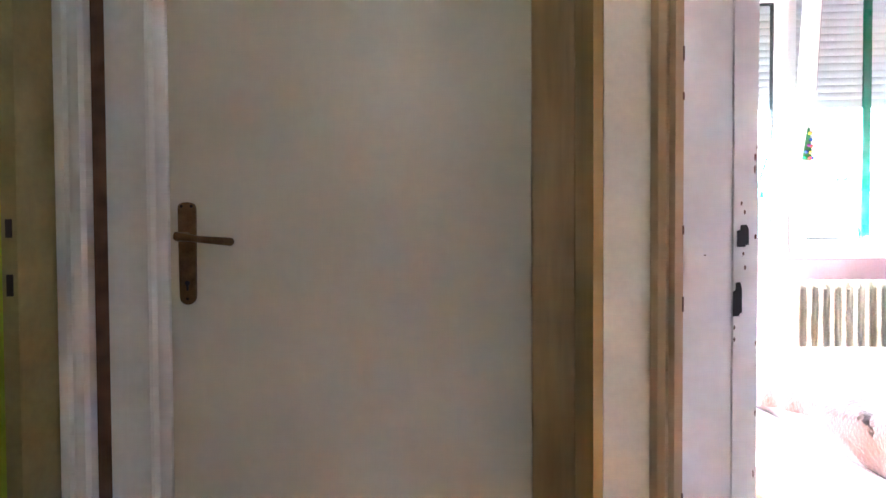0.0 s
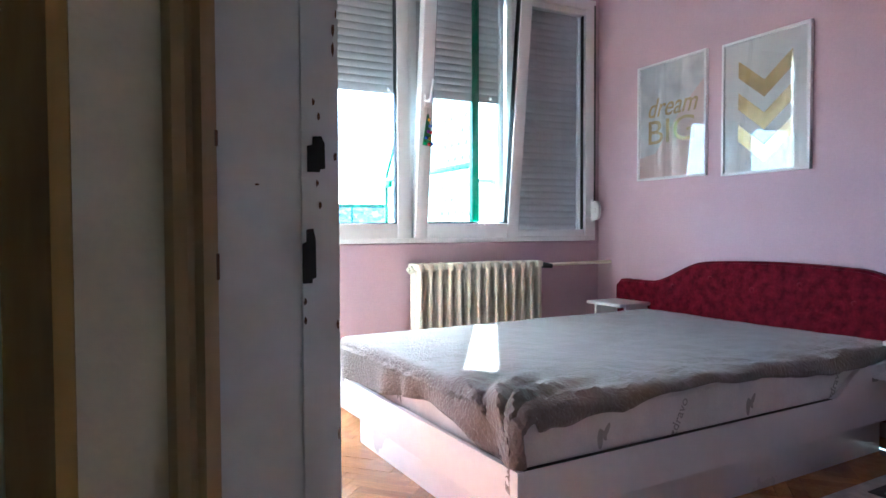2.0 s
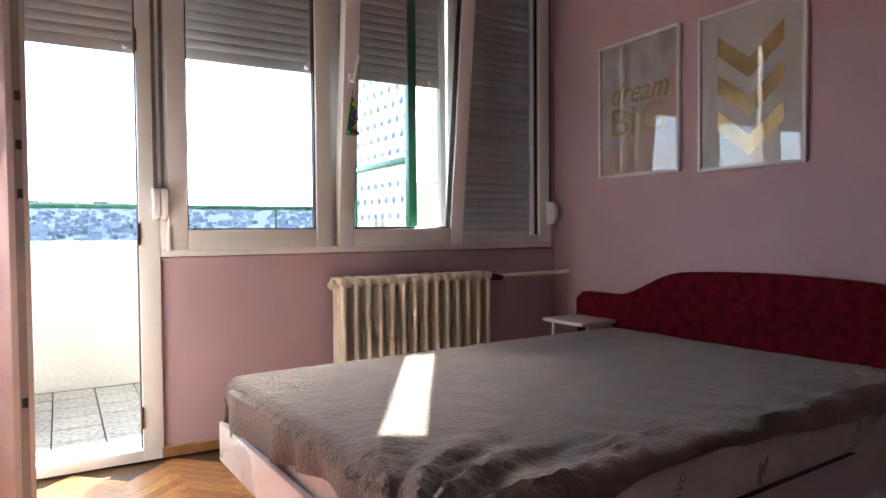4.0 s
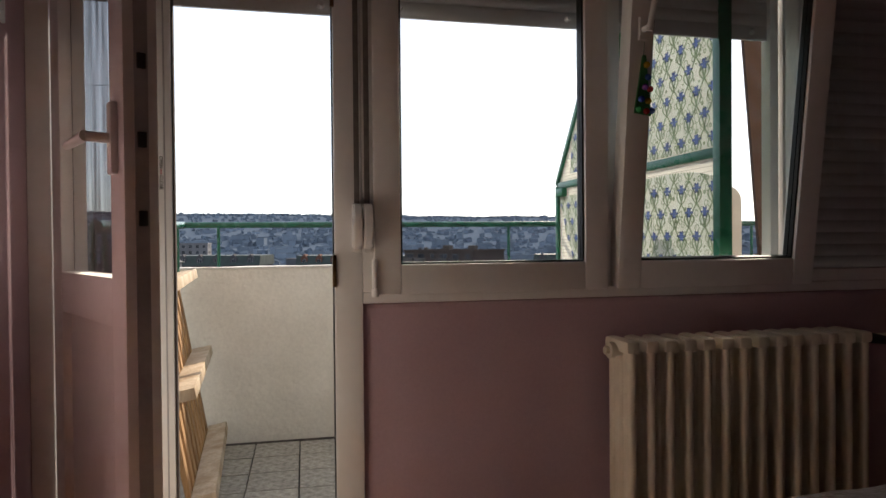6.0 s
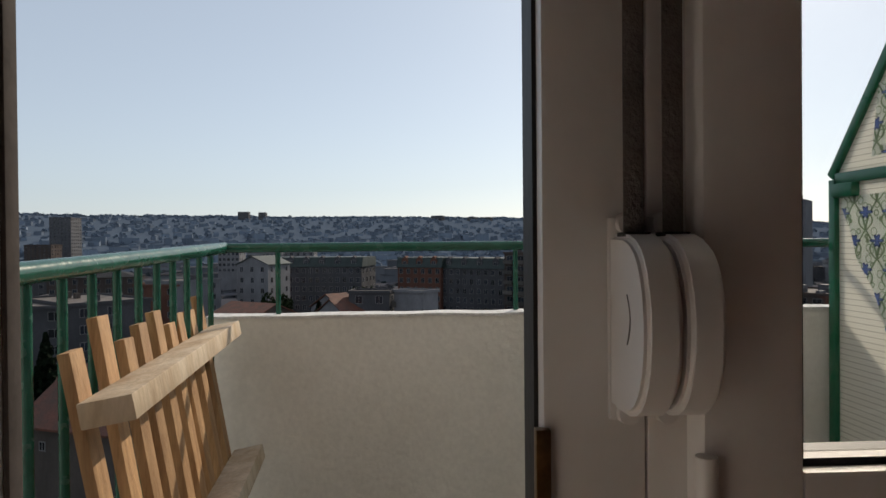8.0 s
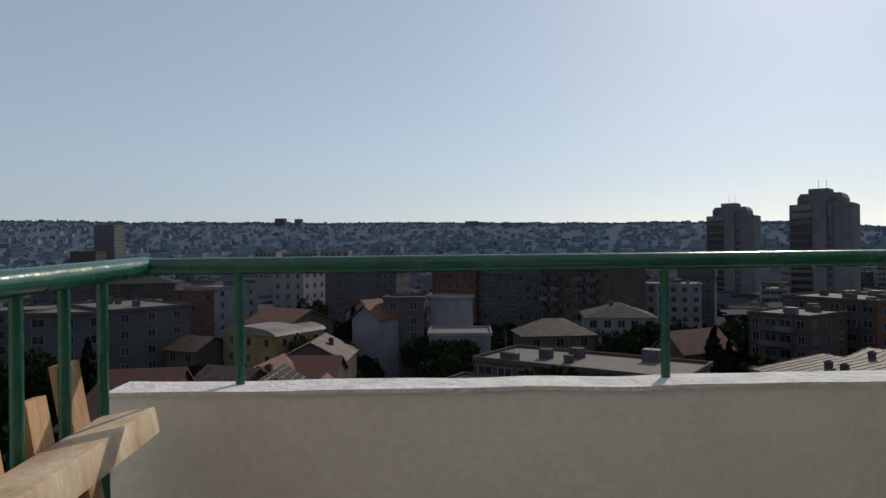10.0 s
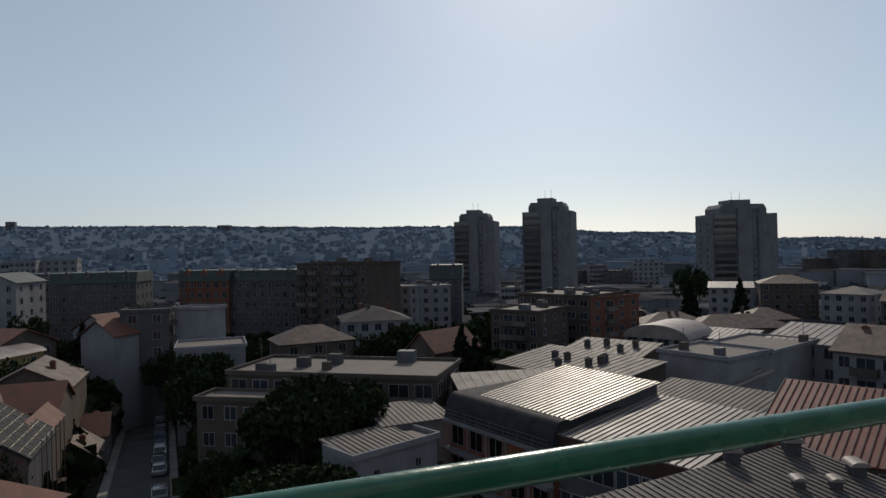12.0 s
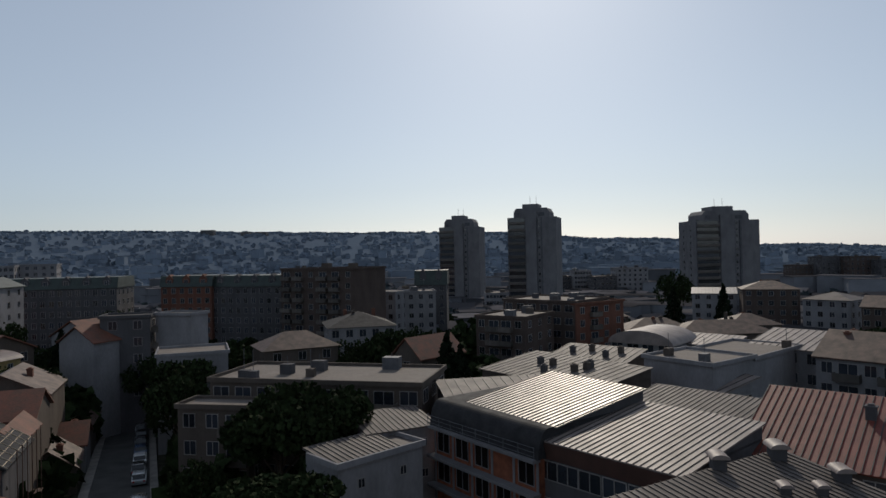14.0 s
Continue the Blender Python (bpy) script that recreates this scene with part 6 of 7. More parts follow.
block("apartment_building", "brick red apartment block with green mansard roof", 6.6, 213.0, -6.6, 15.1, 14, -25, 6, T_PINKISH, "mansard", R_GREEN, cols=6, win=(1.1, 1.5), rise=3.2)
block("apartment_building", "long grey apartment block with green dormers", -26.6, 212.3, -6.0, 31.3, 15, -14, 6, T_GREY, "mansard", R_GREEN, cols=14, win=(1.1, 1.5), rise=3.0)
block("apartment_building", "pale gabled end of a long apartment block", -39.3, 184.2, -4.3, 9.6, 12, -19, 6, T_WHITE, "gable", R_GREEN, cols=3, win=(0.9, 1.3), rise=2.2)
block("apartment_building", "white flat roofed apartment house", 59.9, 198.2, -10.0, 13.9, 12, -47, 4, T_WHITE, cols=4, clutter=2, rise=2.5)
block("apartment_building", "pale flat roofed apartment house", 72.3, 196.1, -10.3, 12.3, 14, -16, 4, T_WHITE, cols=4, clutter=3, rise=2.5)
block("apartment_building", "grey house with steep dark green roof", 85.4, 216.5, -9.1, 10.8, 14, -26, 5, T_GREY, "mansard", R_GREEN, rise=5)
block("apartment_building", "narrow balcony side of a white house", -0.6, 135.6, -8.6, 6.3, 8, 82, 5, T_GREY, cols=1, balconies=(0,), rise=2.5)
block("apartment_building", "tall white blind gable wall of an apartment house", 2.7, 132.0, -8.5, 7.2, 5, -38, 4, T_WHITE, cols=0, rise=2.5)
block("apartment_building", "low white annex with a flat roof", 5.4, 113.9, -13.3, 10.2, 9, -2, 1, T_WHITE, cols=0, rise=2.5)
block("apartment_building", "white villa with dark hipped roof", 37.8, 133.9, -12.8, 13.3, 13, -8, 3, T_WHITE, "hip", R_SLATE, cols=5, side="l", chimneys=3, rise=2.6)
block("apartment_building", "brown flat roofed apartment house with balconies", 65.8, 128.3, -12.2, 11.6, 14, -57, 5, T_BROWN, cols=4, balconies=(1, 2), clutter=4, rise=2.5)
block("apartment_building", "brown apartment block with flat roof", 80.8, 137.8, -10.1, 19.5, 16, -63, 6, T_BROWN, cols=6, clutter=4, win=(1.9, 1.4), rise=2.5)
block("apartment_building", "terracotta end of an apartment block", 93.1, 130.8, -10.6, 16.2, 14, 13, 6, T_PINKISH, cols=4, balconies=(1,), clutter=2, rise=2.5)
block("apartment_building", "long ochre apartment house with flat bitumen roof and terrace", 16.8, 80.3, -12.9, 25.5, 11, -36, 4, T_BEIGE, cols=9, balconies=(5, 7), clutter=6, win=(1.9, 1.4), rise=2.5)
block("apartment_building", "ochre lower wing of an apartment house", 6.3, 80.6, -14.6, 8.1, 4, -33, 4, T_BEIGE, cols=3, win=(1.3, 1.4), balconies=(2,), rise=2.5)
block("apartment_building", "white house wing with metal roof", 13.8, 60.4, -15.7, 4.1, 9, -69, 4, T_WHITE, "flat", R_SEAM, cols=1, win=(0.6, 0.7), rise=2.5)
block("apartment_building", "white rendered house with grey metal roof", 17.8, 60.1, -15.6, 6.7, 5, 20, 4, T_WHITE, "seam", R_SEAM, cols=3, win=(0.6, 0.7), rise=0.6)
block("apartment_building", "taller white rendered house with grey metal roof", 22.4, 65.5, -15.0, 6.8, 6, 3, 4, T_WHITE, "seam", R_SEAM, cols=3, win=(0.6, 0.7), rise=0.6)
shell = block("unfinished_building", "unfinished orange block building under a dark curved roof", 27.1, 58.1, -14.8, 13.8, 13, -76, 5, T_BRICK, "mansard", R_SLATE, cols=0, storey_h=2.7, dormers=False, rise=2.3)
block("roof_storey", "attic storey under a glaring pale seam metal roof", 29.4, 57.1, -12.5, 11.1, 11, -77, 0, T_GREY, "seam", R_GLARE, cols=0, base=-16, rise=1.5)
eaves_house = block("apartment_building", "grey house with brown eaves and pale seam metal roof", 31.1, 46.4, -13.4, 12.5, 12, -72, 4, T_GREY, "seam", R_PALE, cols=6, win=(1.9, 1.4), chimneys=0, clutter=0, rise=1.3, sill=-0.15)
block("apartment_building", "further pale seam metal roof behind the first", 45.5, 53.6, -13.6, 12.2, 7, -70, 0, T_BEIGE, "seam", R_SEAM, cols=0, rise=0.8)
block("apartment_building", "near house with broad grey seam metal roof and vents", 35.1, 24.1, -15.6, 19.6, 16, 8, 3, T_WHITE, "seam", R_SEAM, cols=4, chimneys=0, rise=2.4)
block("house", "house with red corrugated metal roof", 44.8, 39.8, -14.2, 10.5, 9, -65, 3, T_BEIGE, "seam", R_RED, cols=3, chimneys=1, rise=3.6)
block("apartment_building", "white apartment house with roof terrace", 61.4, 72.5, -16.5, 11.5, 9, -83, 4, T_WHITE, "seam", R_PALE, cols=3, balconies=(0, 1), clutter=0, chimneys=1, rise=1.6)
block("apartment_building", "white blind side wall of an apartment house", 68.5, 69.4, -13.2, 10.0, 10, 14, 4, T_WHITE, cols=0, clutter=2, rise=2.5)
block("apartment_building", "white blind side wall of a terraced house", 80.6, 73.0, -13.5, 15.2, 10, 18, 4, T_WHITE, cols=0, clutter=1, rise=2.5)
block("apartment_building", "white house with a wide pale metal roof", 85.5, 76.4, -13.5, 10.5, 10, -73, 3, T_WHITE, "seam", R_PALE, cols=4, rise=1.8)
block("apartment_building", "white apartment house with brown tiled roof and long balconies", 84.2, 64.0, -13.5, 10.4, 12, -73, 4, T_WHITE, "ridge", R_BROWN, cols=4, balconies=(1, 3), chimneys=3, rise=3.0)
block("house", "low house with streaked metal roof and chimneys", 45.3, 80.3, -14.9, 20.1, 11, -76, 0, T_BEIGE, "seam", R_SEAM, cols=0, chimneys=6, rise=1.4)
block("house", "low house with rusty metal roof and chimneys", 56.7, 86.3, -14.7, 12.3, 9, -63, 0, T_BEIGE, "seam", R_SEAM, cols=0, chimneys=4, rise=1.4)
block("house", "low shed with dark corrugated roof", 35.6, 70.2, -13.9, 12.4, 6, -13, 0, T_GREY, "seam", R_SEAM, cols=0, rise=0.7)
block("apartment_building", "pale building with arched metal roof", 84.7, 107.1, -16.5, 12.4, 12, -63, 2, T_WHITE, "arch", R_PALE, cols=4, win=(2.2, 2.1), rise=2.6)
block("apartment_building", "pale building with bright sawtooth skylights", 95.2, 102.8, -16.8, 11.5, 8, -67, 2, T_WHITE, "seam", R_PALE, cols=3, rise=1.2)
block("house", "old house with brown tiled hipped roof", 106.7, 126.1, -17.3, 15.7, 11, -23, 2, T_BEIGE, "hip", R_BROWN, cols=4, chimneys=2, rise=2.6)
block("house", "old house with brown tiled hipped roof", 116.7, 116.5, -17.6, 21.5, 11, -23, 2, T_BEIGE, "hip", R_BROWN, cols=4, chimneys=2, rise=2.6)
block("house", "old house with brown tiled hipped roof", 106.3, 147.9, -15.8, 13.4, 11, -23, 2, T_BEIGE, "hip", R_BROWN, cols=4, chimneys=2, rise=2.6)
block("house", "old house with brown tiled hipped roof", 139.1, 128.8, -18.2, 13.0, 11, -23, 2, T_BEIGE, "hip", R_BROWN, cols=4, chimneys=2, rise=2.6)
block("apartment_building", "white house with glaring metal roof", 165.9, 169.0, -13.2, 13.4, 10, -45, 3, T_WHITE, "seam", R_GLARE, cols=4, rise=1.5)
block("apartment_building", "brown apartment house with hipped roof", 170.4, 150.9, -11.3, 15.6, 12, -42, 4, T_BROWN, "hip", R_BROWN, cols=5, chimneys=2, rise=2.4)
block("apartment_building", "white villa with grey hipped roof", 174.0, 135.8, -13.8, 12.6, 12, -75, 3, T_WHITE, "hip", R_SEAM, cols=4, rise=2.0)
block("apartment_building", "brown house with long tiled roof", 171.5, 115.2, -14.7, 14.4, 12, -67, 3, T_BROWN, "ridge", R_BROWN, cols=6, rise=2.6)
block("apartment_building", "distant grey apartment block with stepped roof terraces", 391.3, 310.4, -11.0, 16.9, 16, -23, 7, T_BROWN, cols=6, clutter=3, rise=2.5)
block("apartment_building", "distant grey apartment block with stepped roof terraces", 398.4, 296.5, -5.6, 18.3, 16, -23, 7, T_GREY, cols=6, clutter=3, rise=2.5)
block("apartment_building", "distant grey apartment block with stepped roof terraces", 406.3, 282.3, -5.8, 19.7, 16, -23, 7, T_BROWN, cols=6, clutter=3, rise=2.5)
block("apartment_building", "distant grey apartment block with stepped roof terraces", 419.0, 266.2, -7.9, 29.7, 16, -23, 7, T_GREY, cols=6, clutter=3, rise=2.5)
block("apartment_building", "distant grey apartment block with stepped roof terraces", 247.8, 359.7, -11.3, 11.0, 16, -23, 7, T_WHITE, cols=6, clutter=3, rise=2.5)
block("apartment_building", "distant grey apartment block with stepped roof terraces", 248.6, 337.7, -14.5, 14.7, 16, -23, 7, T_GREY, cols=6, clutter=3, rise=2.5)
block("apartment_building", "distant grey apartment block with stepped roof terraces", 270.8, 339.2, -9.9, 19.7, 16, -23, 7, T_WHITE, cols=6, clutter=3, rise=2.5)
block("apartment_building", "distant grey apartment block with stepped roof terraces", 242.6, 372.7, -15.1, 10.1, 16, -23, 7, T_GREY, cols=6, clutter=3, rise=2.5)
block("apartment_building", "distant grey apartment block with stepped roof terraces", 140.7, 274.5, -17.3, 9.2, 16, -23, 7, T_WHITE, cols=6, clutter=3, rise=2.5)
block("house", "white gabled house with clay tiled roof", -15.0, 148.0, -12.9, 11.3, 14, -46, 1, T_WHITE, "gable", R_TILE, cols=1, win=(0.6, 0.7), rise=3.0)
block("house", "small house with orange tiled gable roof", 36.3, 103.6, -14.8, 6.3, 10, -65, 2, T_BEIGE, "gable", R_TILE, cols=1, rise=3.0)
block("house", "old house with brown tiled hipped roof", 23.3, 120.9, -14.4, 13.0, 9, 5, 2, T_BEIGE, "hip", R_BROWN, cols=3, rise=2.6)
block("apartment_building", "yellow apartment house with curved metal roof", -32.2, 122.8, -13.7, 13.9, 12, -33, 5, T_YELLOW, "arch", R_PALE, cols=3, win=(0.9, 1.3), rise=1.4)
block("house", "beige house with clay tiled roof", -31.4, 130.7, -13.0, 12.5, 12, -36, 4, T_BEIGE, "ridge", R_TILE, cols=3, balconies=(2,), rise=2.6)
block("apartment_building", "white apartment block with flat roof", -59.5, 173.1, -8.2, 12.0, 14, -32, 6, T_WHITE, cols=2, win=(0.9, 1.3), clutter=2, rise=2.5)
block("apartment_building", "terracotta balcony front of an apartment block", -52.3, 178.3, -9.1, 17.1, 12, 76, 6, T_PINKISH, cols=5, balconies=(1, 3), clutter=2, rise=2.5)
block("apartment_building", "grey apartment block with roof terrace", -63.2, 126.5, -9.1, 23.4, 14, -43, 7, T_GREY, cols=3, clutter=3, rise=2.5)
block("apartment_building", "grey apartment block with rows of balconies", -56.7, 133.5, -9.4, 30.3, 14, 98, 8, T_GREY, cols=7, balconies=(1, 3, 5), win=(1.9, 1.4), rise=2.5)
block("apartment_building", "grey apartment block with glazed terrace storey", -82.0, 130.6, -10.1, 22.0, 14, 21, 6, T_GREY, cols=9, win=(1.9, 1.4), clutter=3, rise=2.5)
block("apartment_building", "long apartment block with dark roof", -93.2, 209.1, -8.5, 24.7, 14, 11, 5, T_BROWN, "hip", R_SLATE, cols=8, rise=2)
block("apartment_building", "apartment block with steep green roof", -128.4, 236.8, -8.5, 28.1, 14, -0, 5, T_GREY, "mansard", R_GREEN, cols=8, rise=3.4)
block("apartment_building", "dark high-rise block with flat top", -285.8, 567.5, 25.0, 17.6, 18, -0, 20, T_DARK, cols=6, clutter=2, rise=2.5)
block("apartment_building", "brown block beside the high-rise", -282.4, 527.5, 2.1, 20.4, 16, -0, 6, T_BROWN, cols=6, rise=2.5)
block("apartment_building", "distant white apartment block", -73.3, 336.5, -0.6, 7.2, 14, -0, 5, T_WHITE, cols=5, rise=2.5)
block("apartment_building", "distant white apartment block", -64.7, 336.5, -0.1, 10.1, 14, -0, 5, T_WHITE, cols=5, rise=2.5)
block("apartment_building", "distant white apartment block", -53.3, 346.4, 0.3, 16.3, 14, -0, 5, T_WHITE, cols=5, rise=2.5)
block("apartment_building", "distant white apartment block", -94.0, 366.6, 0.3, 11.6, 14, -0, 5, T_WHITE, cols=5, rise=2.5)
block("house", "house with red clay tiled roof and skylight", -27.0, 62.3, -14.6, 10.7, 9, -22, 1, T_BEIGE, "ridge", R_TILE, cols=2, win=(0.6, 0.7), rise=3.2)
block("house", "house with red clay tiled roof and small balconies", -29.4, 72.0, -15.0, 7.9, 10, 7, 3, T_BEIGE, "ridge", R_TILE, cols=3, balconies=(2,), chimneys=1, rise=3.4)
block("house", "old house with brown tiled roof", -24.5, 77.5, -15.5, 7.0, 11, -24, 2, T_BEIGE, "ridge", R_BROWN, cols=2, chimneys=1, rise=3.0)
site = block("scaffolded_house", "unfinished house with battened roof behind torn sheeting", -17.5, 76.2, -17.0, 11.7, 10, -2, 2, T_GREY, "gable", R_SLATE, cols=3, chimneys=1, rise=4.0)
block("house", "house with orange tiled gable roof", -21.2, 86.1, -16.4, 5.7, 11, -7, 2, T_BEIGE, "gable", R_TILE, cols=1, chimneys=1, rise=3.0)
block("house", "gabled house with brown tiled roof", -17.8, 106.1, -15.9, 10.5, 11, -2, 2, T_BEIGE, "gable", R_BROWN, cols=2, chimneys=1, rise=2.8)
block("house", "house with red tiled roof along the street", -16.4, 94.0, -16.5, 8.3, 9, -2, 2, T_BEIGE, "ridge", R_TILE, cols=4, rise=2.6)
block("house", "narrow pale house with tiled roof by the street", -13.4, 83.9, -17.0, 2.9, 9, -2, 1, T_BEIGE, "gable", R_TILE, cols=0, rise=1.6)
block("house", "low house with bright clay tiles", -13.2, 55.9, -16.3, 4.2, 6, -2, 1, T_BEIGE, "ridge", R_TILE, cols=0, rise=2.0)
block("house", "low house with clay tiled hipped roof", -13.0, 55.8, -16.2, 6.0, 8, -27, 1, T_BEIGE, "hip", R_TILE, cols=0, rise=2.4)
block("house", "small old house with brown roof", -44.2, 122.3, -16.5, 7.1, 9, -24, 2, T_BEIGE, "ridge", R_BROWN, cols=2, rise=2)
block("house", "white gabled house with clay roof", -12.3, 131.3, -12.2, 7.3, 12, -40, 1, T_WHITE, "gable", R_TILE, cols=0, rise=2.6)
block("house", "low old house with brown tiled roof beside the street", -11.6, 98.5, -24.0, 6.0, 8, 3, 1, T_BEIGE, "gable", R_BROWN, cols=2, win=(0.9, 1.3), chimneys=1, rise=2.4)
block("house", "low old house with red tiled roof beside the street", -11.9, 109.0, -23.8, 6.2, 8, 1, 1, T_WHITE, "ridge", R_TILE, cols=2, win=(0.9, 1.3), chimneys=1, rise=2.4)
block("house", "low old house with brown hipped roof beside the street", -12.4, 119.5, -23.4, 6.4, 9, -2, 1, T_BEIGE, "hip", R_BROWN, cols=2, win=(0.9, 1.3), chimneys=1, rise=2.6)
block("house", "small pale house with tiled gable beside the street", -24.0, 104.0, -22.6, 7.0, 9, -12, 2, T_BEIGE, "gable", R_TILE, cols=2, win=(0.9, 1.3), chimneys=2, rise=2.6)
block("house", "small house with dark hipped roof among gardens", -22.5, 117.5, -22.4, 7.5, 9, -15, 2, T_GREY, "hip", R_BROWN, cols=2, win=(0.9, 1.3), chimneys=1, rise=2.6)
block("far_tower", "far high-rise block on the wooded ridge", -100.9, 2603.9, 110.0, 80.3, 25, -25, 12, T_GREY, cols=8, rise=2.5)
block("far_tower", "far high-rise block on the wooded ridge", 102.8, 2063.7, 88.1, 36.5, 25, -25, 12, T_GREY, cols=8, rise=2.5)
block("far_tower", "far high-rise block on the wooded ridge", 207.5, 2013.7, 80.5, 26.5, 25, -26, 12, T_GREY, cols=8, rise=2.5)
block("far_tower", "far high-rise block on the wooded ridge", 249.4, 1993.7, 79.4, 33.2, 25, -25, 12, T_GREY, cols=8, rise=2.5)
block("far_tower", "far high-rise block on the wooded ridge", -485.9, 2008.4, 100.8, 31.4, 25, -0, 12, T_GREY, cols=8, rise=2.5)
block("far_tower", "far high-rise block on the wooded ridge", -430.0, 2008.1, 98.6, 21.0, 25, -0, 12, T_GREY, cols=8, rise=2.5)

tree(12.6, 74.4, 15.5, 15.0, False, 1, 3600)
tree(15.4, 71.1, 14.8, 15.0, False, 2, 3600)
tree(8.8, 58.7, 10.2, 13.0, False, 3, 3600)
tree(16.9, 66.1, 11.1, 10.0, False, 4, 2000)
tree(41.4, 99.2, 16.9, 14.0, True, 1, 2400)
tree(42.5, 96.6, 15.1, 13.0, True, 2, 2400)
tree(4.0, 112.0, 14.7, 14.0, False, 5, 2000)
tree(3.2, 101.0, 14.2, 13.0, False, 6, 2000)
tree(-16.0, 143.0, 18.3, 16.0, True, 3, 2000)
tree(-8.5, 186.0, 21.6, 16.0, False, 7, 1600)
tree(1.5, 150.0, 19.9, 15.0, False, 8, 1600)
tree(1.8, 124.5, 15.4, 11.0, False, 9, 1600)
tree(15.5, 133.9, 15.0, 14.0, False, 4, 1600)
tree(20.9, 135.0, 15.1, 14.0, False, 5, 1600)
tree(26.9, 132.4, 15.3, 14.0, False, 6, 1600)
tree(34.1, 121.8, 15.7, 13.0, False, 7, 1600)
tree(40.1, 123.6, 16.9, 13.0, False, 8, 1600)
tree(45.2, 123.6, 17.2, 13.0, False, 9, 1600)
tree(151.0, 150.8, 23.1, 16.0, True, 4, 1200)
tree(174.5, 195.2, 27.5, 18.0, False, 1, 1200)
tree(68.7, 87.8, 12.0, 10.0, False, 3, 1600)
tree(124.2, 97.1, 14.4, 14.0, False, 2, 1200)
tree(132.6, 93.5, 15.6, 14.0, False, 6, 1200)
tree(-20.3, 119.7, 15.2, 12.0, False, 8, 1200)
tree(-29.8, 172.4, 20.5, 12.0, False, 9, 1200)
tree(-49.4, 101.4, 16.4, 12.0, True, 5, 2600)
tree(-45.2, 86.4, 14.8, 12.0, True, 6, 2600)
tree(-54.6, 96.5, 16.1, 13.0, False, 2, 2000)
tree(-16.0, 119.7, 14.9, 11.0, False, 4, 1200)
tree(-22.4, 128.6, 14.3, 11.0, False, 5, 1200)
tree(17.1, 67.1, 10.1, 8.0, False, 6, 1600)
tree(-28.5, 146.3, 17.0, 12.0, False, 8, 1200)
tree(-20.0, 146.3, 16.2, 12.0, False, 9, 1200)
tree(-13.8, 77.0, 10.5, 6.0, False, 3, 1200)
tree(4.2, 71.0, 9.6, 7.0, False, 5, 1600)
tree(-6.4, 146.7, 14.9, 12.7, False, 1, 1400)
tree(-1.5, 132.9, 14.6, 12.4, False, 2, 1400)
tree(-9.3, 141.5, 12.1, 10.3, True, 3, 1400)
tree(17.3, 121.0, 12.5, 10.6, False, 4, 1400)
tree(21.4, 117.4, 12.3, 10.5, False, 5, 1400)
tree(13.8, 114.4, 12.3, 10.5, False, 6, 1400)
tree(35.9, 127.4, 12.5, 10.6, False, 7, 1400)
tree(40.3, 121.9, 12.6, 10.7, False, 8, 1400)
tree(146.6, 166.5, 21.9, 18.6, True, 9, 1400)
tree(117.8, 102.9, 14.2, 12.1, False, 1, 1400)
tree(115.7, 92.6, 14.7, 12.5, False, 2, 1400)
tree(4.6, 108.0, 9.4, 8.0, False, 3, 1400)
tree(26.3, 122.6, 12.1, 10.3, False, 4, 1400)
tree(59.1, 79.4, 10.5, 8.9, False, 5, 1400)
tree(126.8, 90.9, 15.4, 13.1, False, 6, 1400)


# the raw shell: window holes as dark panels, bare floor slabs and a guard rail on the eaves
HOLE = window_mesh(1.7, 1.7, "opening")
HOLE.materials[0] = T_CONCRETE
# near-black panes paint the shade inside the openings
HOLE.materials[1] = material("opening_shade_black", (0.012, 0.010, 0.009), 0.9, spec=0.0)
SH = -14.8 - (land(27.1, 58.1) - 1.5)
for s in range(5):
    z = SH - 2.7 * s
    if z < 2.5:
        break
    part("floor_slab", box(-7.1, 7.1, -0.9 if s else -0.75, -0.001, z - 0.25, z), T_CONCRETE, shell, smooth=False)
    for c in range(5):
        if (c * 3 + s) % 7 != 2:
            child("opening", HOLE, shell, pose(-6.9 + 13.8 * (c + 0.5) / 5, 0, z - 2.3))
    for c in range(6):
        part("pillar", box(-6.95 + 2.72 * c, -6.68 + 2.72 * c, -0.05, -0.002, z - 2.7, z - 0.25), T_CONCRETE, shell, smooth=False)
for k in range(3):
    part("guard_rail", rod(bmesh.new(), (-7.1, -0.7, SH + 0.3 + 0.35 * k), (7.1, -0.7, SH + 0.3 + 0.35 * k), 0.025, sides=5), T_DARK, shell)
for c in range(9):
    part("guard_post", rod(bmesh.new(), (-7.1 + 1.775 * c, -0.7, SH - 0.1), (-7.1 + 1.775 * c, -0.7, SH + 1.05), 0.025, sides=5), T_DARK, shell)

# sloping brown eaves band of the grey house
EH = -13.4 - (land(31.1, 46.4) - 1.5)
part("eaves_board", prism([(-0.42, EH - 0.12), (-0.34, EH - 0.16), (-0.012, EH - 1.45), (-0.10, EH - 1.45)], "x", -6.6, 6.6), material("brown_sheet_eaves", (0.075, 0.036, 0.028), 0.6, vary=0.15, scale=0.8, bump=0), eaves_house, smooth=False)

# scaffold poles and planks along the street side of the unfinished house
for k in range(6):
    part("scaffold_pole", rod(bmesh.new(), (6.9, 0.4 + 1.9 * k, 0), (6.9, 0.4 + 1.9 * k, -15.5 - (land(-17.5, 76.2) - 1.5)), 0.05, sides=6), R_BROWN, site)
for k in range(3):
    part("scaffold_plank", box(6.0, 7.0, 0.2, 10.2, 1.6 + 2.0 * k, 1.68 + 2.0 * k), BROWN_CLOTH, site, smooth=False)

# counter battens over the dark underlay of its roof
GH = -17.0 - (land(-17.5, 76.2) - 1.5)
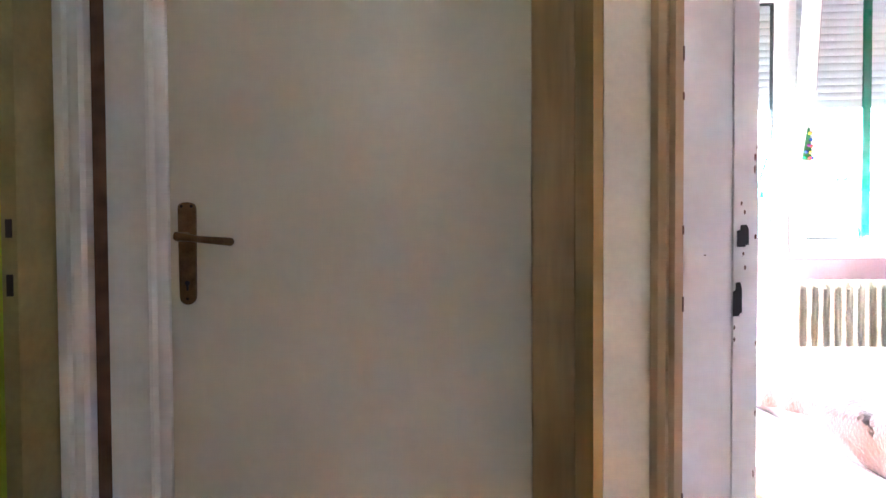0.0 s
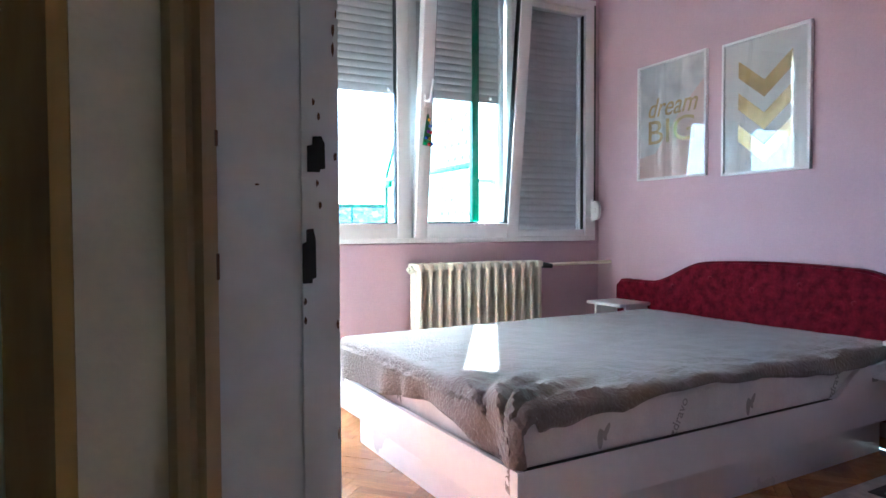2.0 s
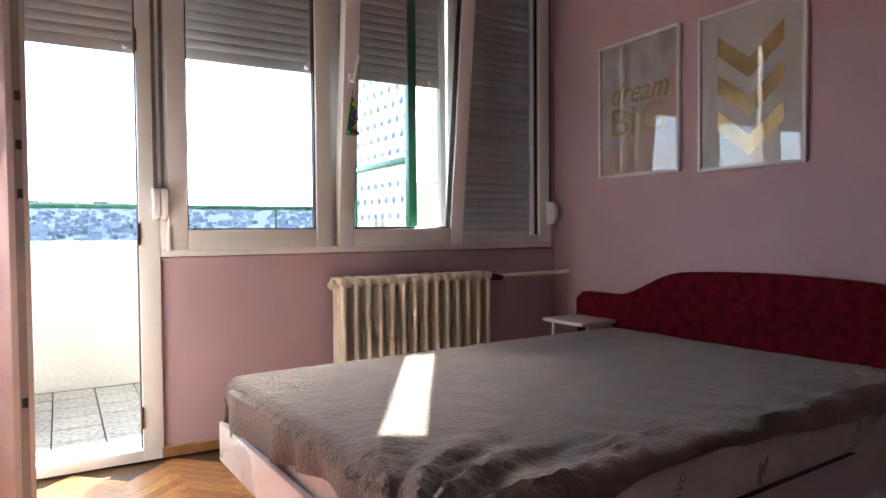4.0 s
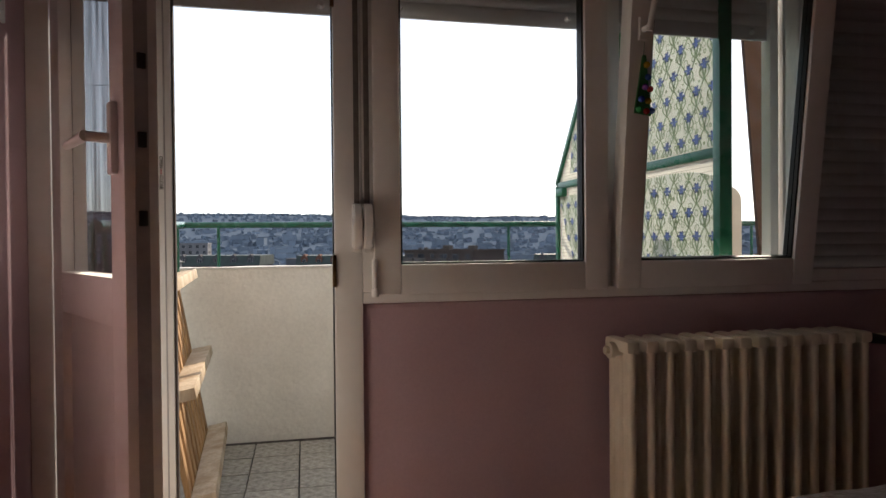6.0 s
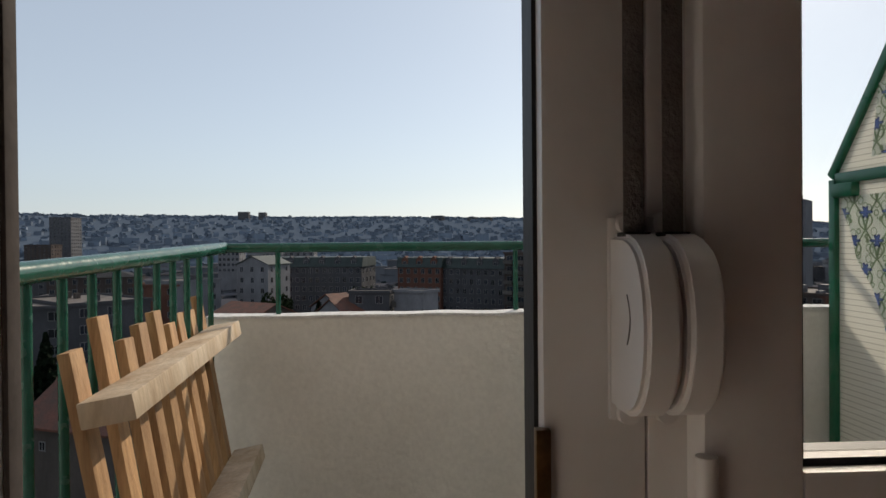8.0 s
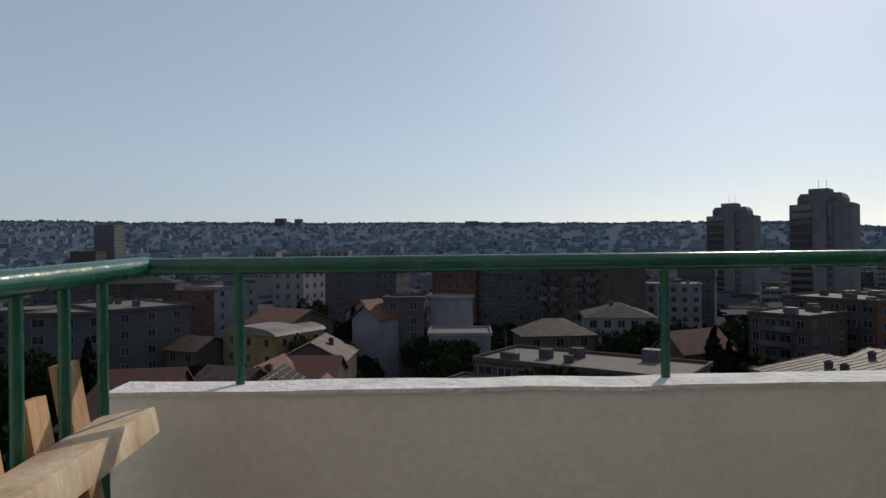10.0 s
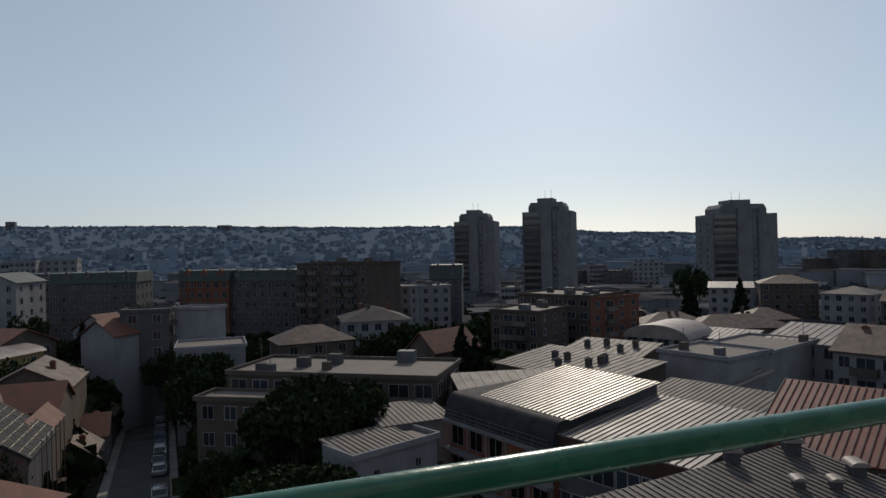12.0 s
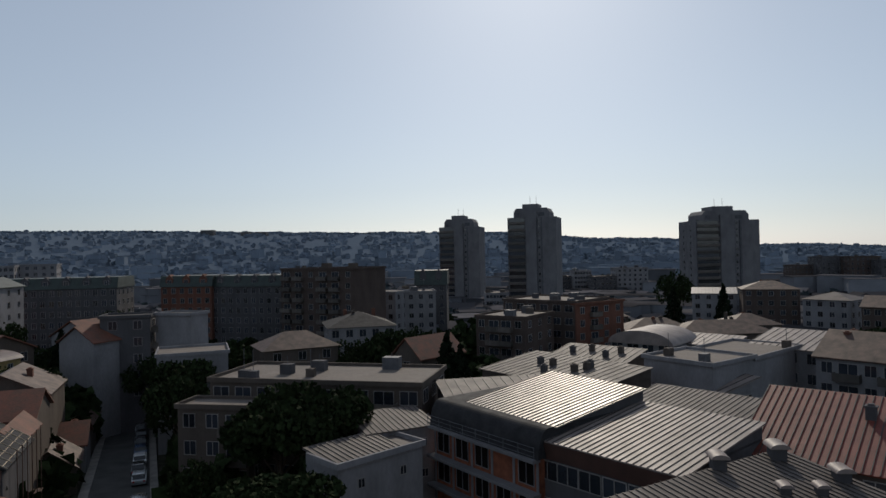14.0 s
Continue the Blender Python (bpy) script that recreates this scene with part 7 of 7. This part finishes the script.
slope = math.hypot(6.25, 4.12)
for sg in (1, -1):
    for k in range(9):
        f = (k + 0.5) / 9
        part("batten", rod(bmesh.new(), (sg * 6.25 * f, -0.35, GH + 4.22 - 4.12 * f), (sg * 6.25 * f, 10.35, GH + 4.22 - 4.12 * f), 0.04, sides=4), PALE_WOOD if sg > 0 else R_BROWN, site)
    for k in range(7):
        part("batten", rod(bmesh.new(), (0, -0.2 + 1.73 * k, GH + 4.26), (sg * 6.25, -0.2 + 1.73 * k, GH + 0.14), 0.035, sides=4), PALE_WOOD, site)
part("torn_sheet", prism([(-5.8, GH - 3.2), (5.6, GH - 3.4), (5.8, GH - 0.1), (2.6, GH + 1.9), (0.4, GH + 3.2), (-3.4, GH + 1.4), (-5.8, GH + 0.1)], "y", -0.06, -0.03), material("faded_red_sheet", (0.16, 0.075, 0.06), 0.85, vary=0.4, scale=0.9, fine=4, bump=0.2, other=(0.10, 0.09, 0.085)), site, "torn faded red sheeting", smooth=False)


# roof furniture of the nearest metal roofs
def roof_vent(x, y, z, s=1.0):
    v = thing("roof_vent", "grey metal roof cowl on a rendered stack", "roof vent", pose(x, y, z, 0, 0, -30))
    part("shaft", box(-0.45 * s, 0.45 * s, -0.45 * s, 0.45 * s, -1.2, 0.7 * s), T_GREY, v, smooth=False)
    bm = bmesh.new()
    pts = [(0.62 * s * math.cos(math.pi * i / 10), 0.72 * s + 0.32 * s * math.sin(math.pi * i / 10)) for i in range(11)]
    part("cowl", prism(pts, "y", -0.75 * s, 0.75 * s), R_PALE, v)


for vx, vy, vz, vs in ((35.8, 40.1, -13.2, 1.0), (41.2, 40.1, -13.3, 1.1), (42.6, 36.4, -14.0, 1.0), (37.2, 36.2, -13.9, 0.7), (39.4, 35.4, -14.0, 0.7)):
    roof_vent(vx, vy, vz, vs)


# ---- far town and woods ----
def boxes_mesh(name, items, mat, mat2=None):
    """Many plain far houses in one mesh: walls and pitched or flat tops."""
    vs, fs, mi = [], [], []
    for x, y, z, w, d, h, a, rise in items:
        o = len(vs)
        ca, sa = math.cos(a), math.sin(a)
        for zz in (z, z + h):
            for px, py in ((-w / 2, -d / 2), (w / 2, -d / 2), (w / 2, d / 2), (-w / 2, d / 2)):
                vs.append((x + px * ca - py * sa, y + px * sa + py * ca, zz))
        fs += [(o, o + 1, o + 5, o + 4), (o + 1, o + 2, o + 6, o + 5), (o + 2, o + 3, o + 7, o + 6), (o + 3, o, o + 4, o + 7)]
        mi += [0] * 4
        q = len(vs)
        for px, py, zz in ((-w / 2, -d / 2, 0), (w / 2, -d / 2, 0), (w / 2, d / 2, 0), (-w / 2, d / 2, 0), (-w / 2 * (1 if rise else 0.99), 0, rise), (w / 2, 0, rise)):
            vs.append((x + px * 1.06 * ca - py * 1.06 * sa, y + px * 1.06 * sa + py * 1.06 * ca, z + h + zz + 0.02))
        fs += [(q, q + 1, q + 5, q + 4), (q + 2, q + 3, q + 4, q + 5), (q + 1, q + 2, q + 5), (q + 3, q, q + 4)]
        mi += [1] * 4
    me = bpy.data.meshes.new(name)
    me.from_pydata(vs, [], fs)
    me.materials.append(mat)
    me.materials.append(mat2 or mat)
    me.polygons.foreach_set("material_index", mi)
    return me


rf = random.Random(3)
near_town, far_town = [], []
for _ in range(5200):
    az = radians(rf.uniform(-42, 72))
    r = 215 * (2300 / 215) ** (rf.random() ** 0.8)
    x, y = r * math.sin(az), 6 + r * math.cos(az)
    if rf.random() < 0.15 and r < 1400:
        w, d, h, rise = rf.uniform(14, 34), rf.uniform(11, 15), rf.uniform(9, 17), 0.3
    else:
        w, d, h, rise = rf.uniform(8, 15), rf.uniform(8, 12), rf.uniform(4, 8), rf.uniform(1.5, 3)
    z = land(x, y)
    if r < 420:
        h = min(h, 10)
    (near_town if r < 700 else far_town).append((x, y, z - 3, w, d, h + 3, rf.uniform(0, 3.14), rise))
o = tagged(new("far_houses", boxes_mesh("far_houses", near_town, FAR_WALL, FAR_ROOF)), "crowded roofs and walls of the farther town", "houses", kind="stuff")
# walls and roofs of the slopes, with blue haze in the base colour
HAZE_WALL = material("haze_tinted_walls", (0.190, 0.225, 0.275), 0.9, vary=0.1, scale=0.01, fine=0.1, bump=0, island=0.22, spec=0.0)
HAZE_ROOF = material("haze_tinted_roofs", (0.105, 0.130, 0.164), 0.85, vary=0.1, scale=0.01, fine=0.1, bump=0, island=0.2, spec=0.0)
o = tagged(new("distant_houses", boxes_mesh("distant_houses", far_town, HAZE_WALL, HAZE_ROOF)), "houses spread over the distant slopes, blue haze painted into their colour", "houses", kind="stuff")


def clump_mesh(name, items, mat, per=26):
    vs, fs = [], []
    for x, y, z, s, h in items:
        for _ in range(per):
            u = Vector((rf.gauss(0, 1), rf.gauss(0, 1), abs(rf.gauss(0, 1)))).normalized()
            p = Vector((x + u.x * s * rf.uniform(0.4, 1), y + u.y * s * rf.uniform(0.4, 1), z + h * (0.25 + 0.75 * u.z * rf.uniform(0.5, 1))))
            q = Euler((rf.uniform(0, 6.3), rf.uniform(0, 6.3), 0)).to_matrix()
            t = s * rf.uniform(0.28, 0.5)
            o = len(vs)
            vs += [p + q @ Vector(c) * t for c in ((-1, -0.6, 0), (0.9, -0.8, 0.2), (1, 0.7, 0), (-0.4, 1, 0.25))]
            fs.append((o, o + 1, o + 2, o + 3))
    me = bpy.data.meshes.new(name)
    me.from_pydata(vs, [], fs)
    me.materials.append(mat)
    return me


near_trees, far_trees, slope_trees = [], [], []
for i in range(5600):
    az = radians(rf.uniform(-42, 72))
    r = 70 * (2300 / 70) ** (rf.random() ** 0.85) if i < 3600 else rf.uniform(90, 240)
    x, y = r * math.sin(az), 6 + r * math.cos(az)
    if r < 260 and -10.5 < x < 2.5 and y < 250:
        continue
    s = rf.uniform(2.0, 4.2)
    if r < 260:
        near_trees.append((x, y, land(x, y), s * (0.75 if r < 110 else 1.0), rf.uniform(4.5, 8.0) * (1 if r < 110 else 1.3)))
    else:
        (far_trees if r < 750 else slope_trees).append((x, y, land(x, y), s * (1.3 if r < 800 else 1.5), rf.uniform(6, 11)))
tagged(new("garden_trees", clump_mesh("garden_trees", near_trees, LEAVES, 110)), "dark green garden trees among the houses", "trees", kind="stuff")
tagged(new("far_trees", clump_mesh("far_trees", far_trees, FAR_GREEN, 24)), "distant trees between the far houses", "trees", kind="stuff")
tagged(new("slope_trees", clump_mesh("slope_trees", slope_trees, HAZE_WOODS, 20)), "trees over the distant slopes, tinted blue for haze", "trees", kind="stuff")
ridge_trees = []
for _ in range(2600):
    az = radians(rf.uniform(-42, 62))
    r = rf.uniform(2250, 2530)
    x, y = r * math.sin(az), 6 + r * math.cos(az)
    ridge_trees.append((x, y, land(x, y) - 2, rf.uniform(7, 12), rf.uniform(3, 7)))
tagged(new("ridge_woods", clump_mesh("ridge_woods", ridge_trees, HAZE_WOODS, 14)), "woods along the ridge, tinted blue for haze", "woods", kind="stuff")
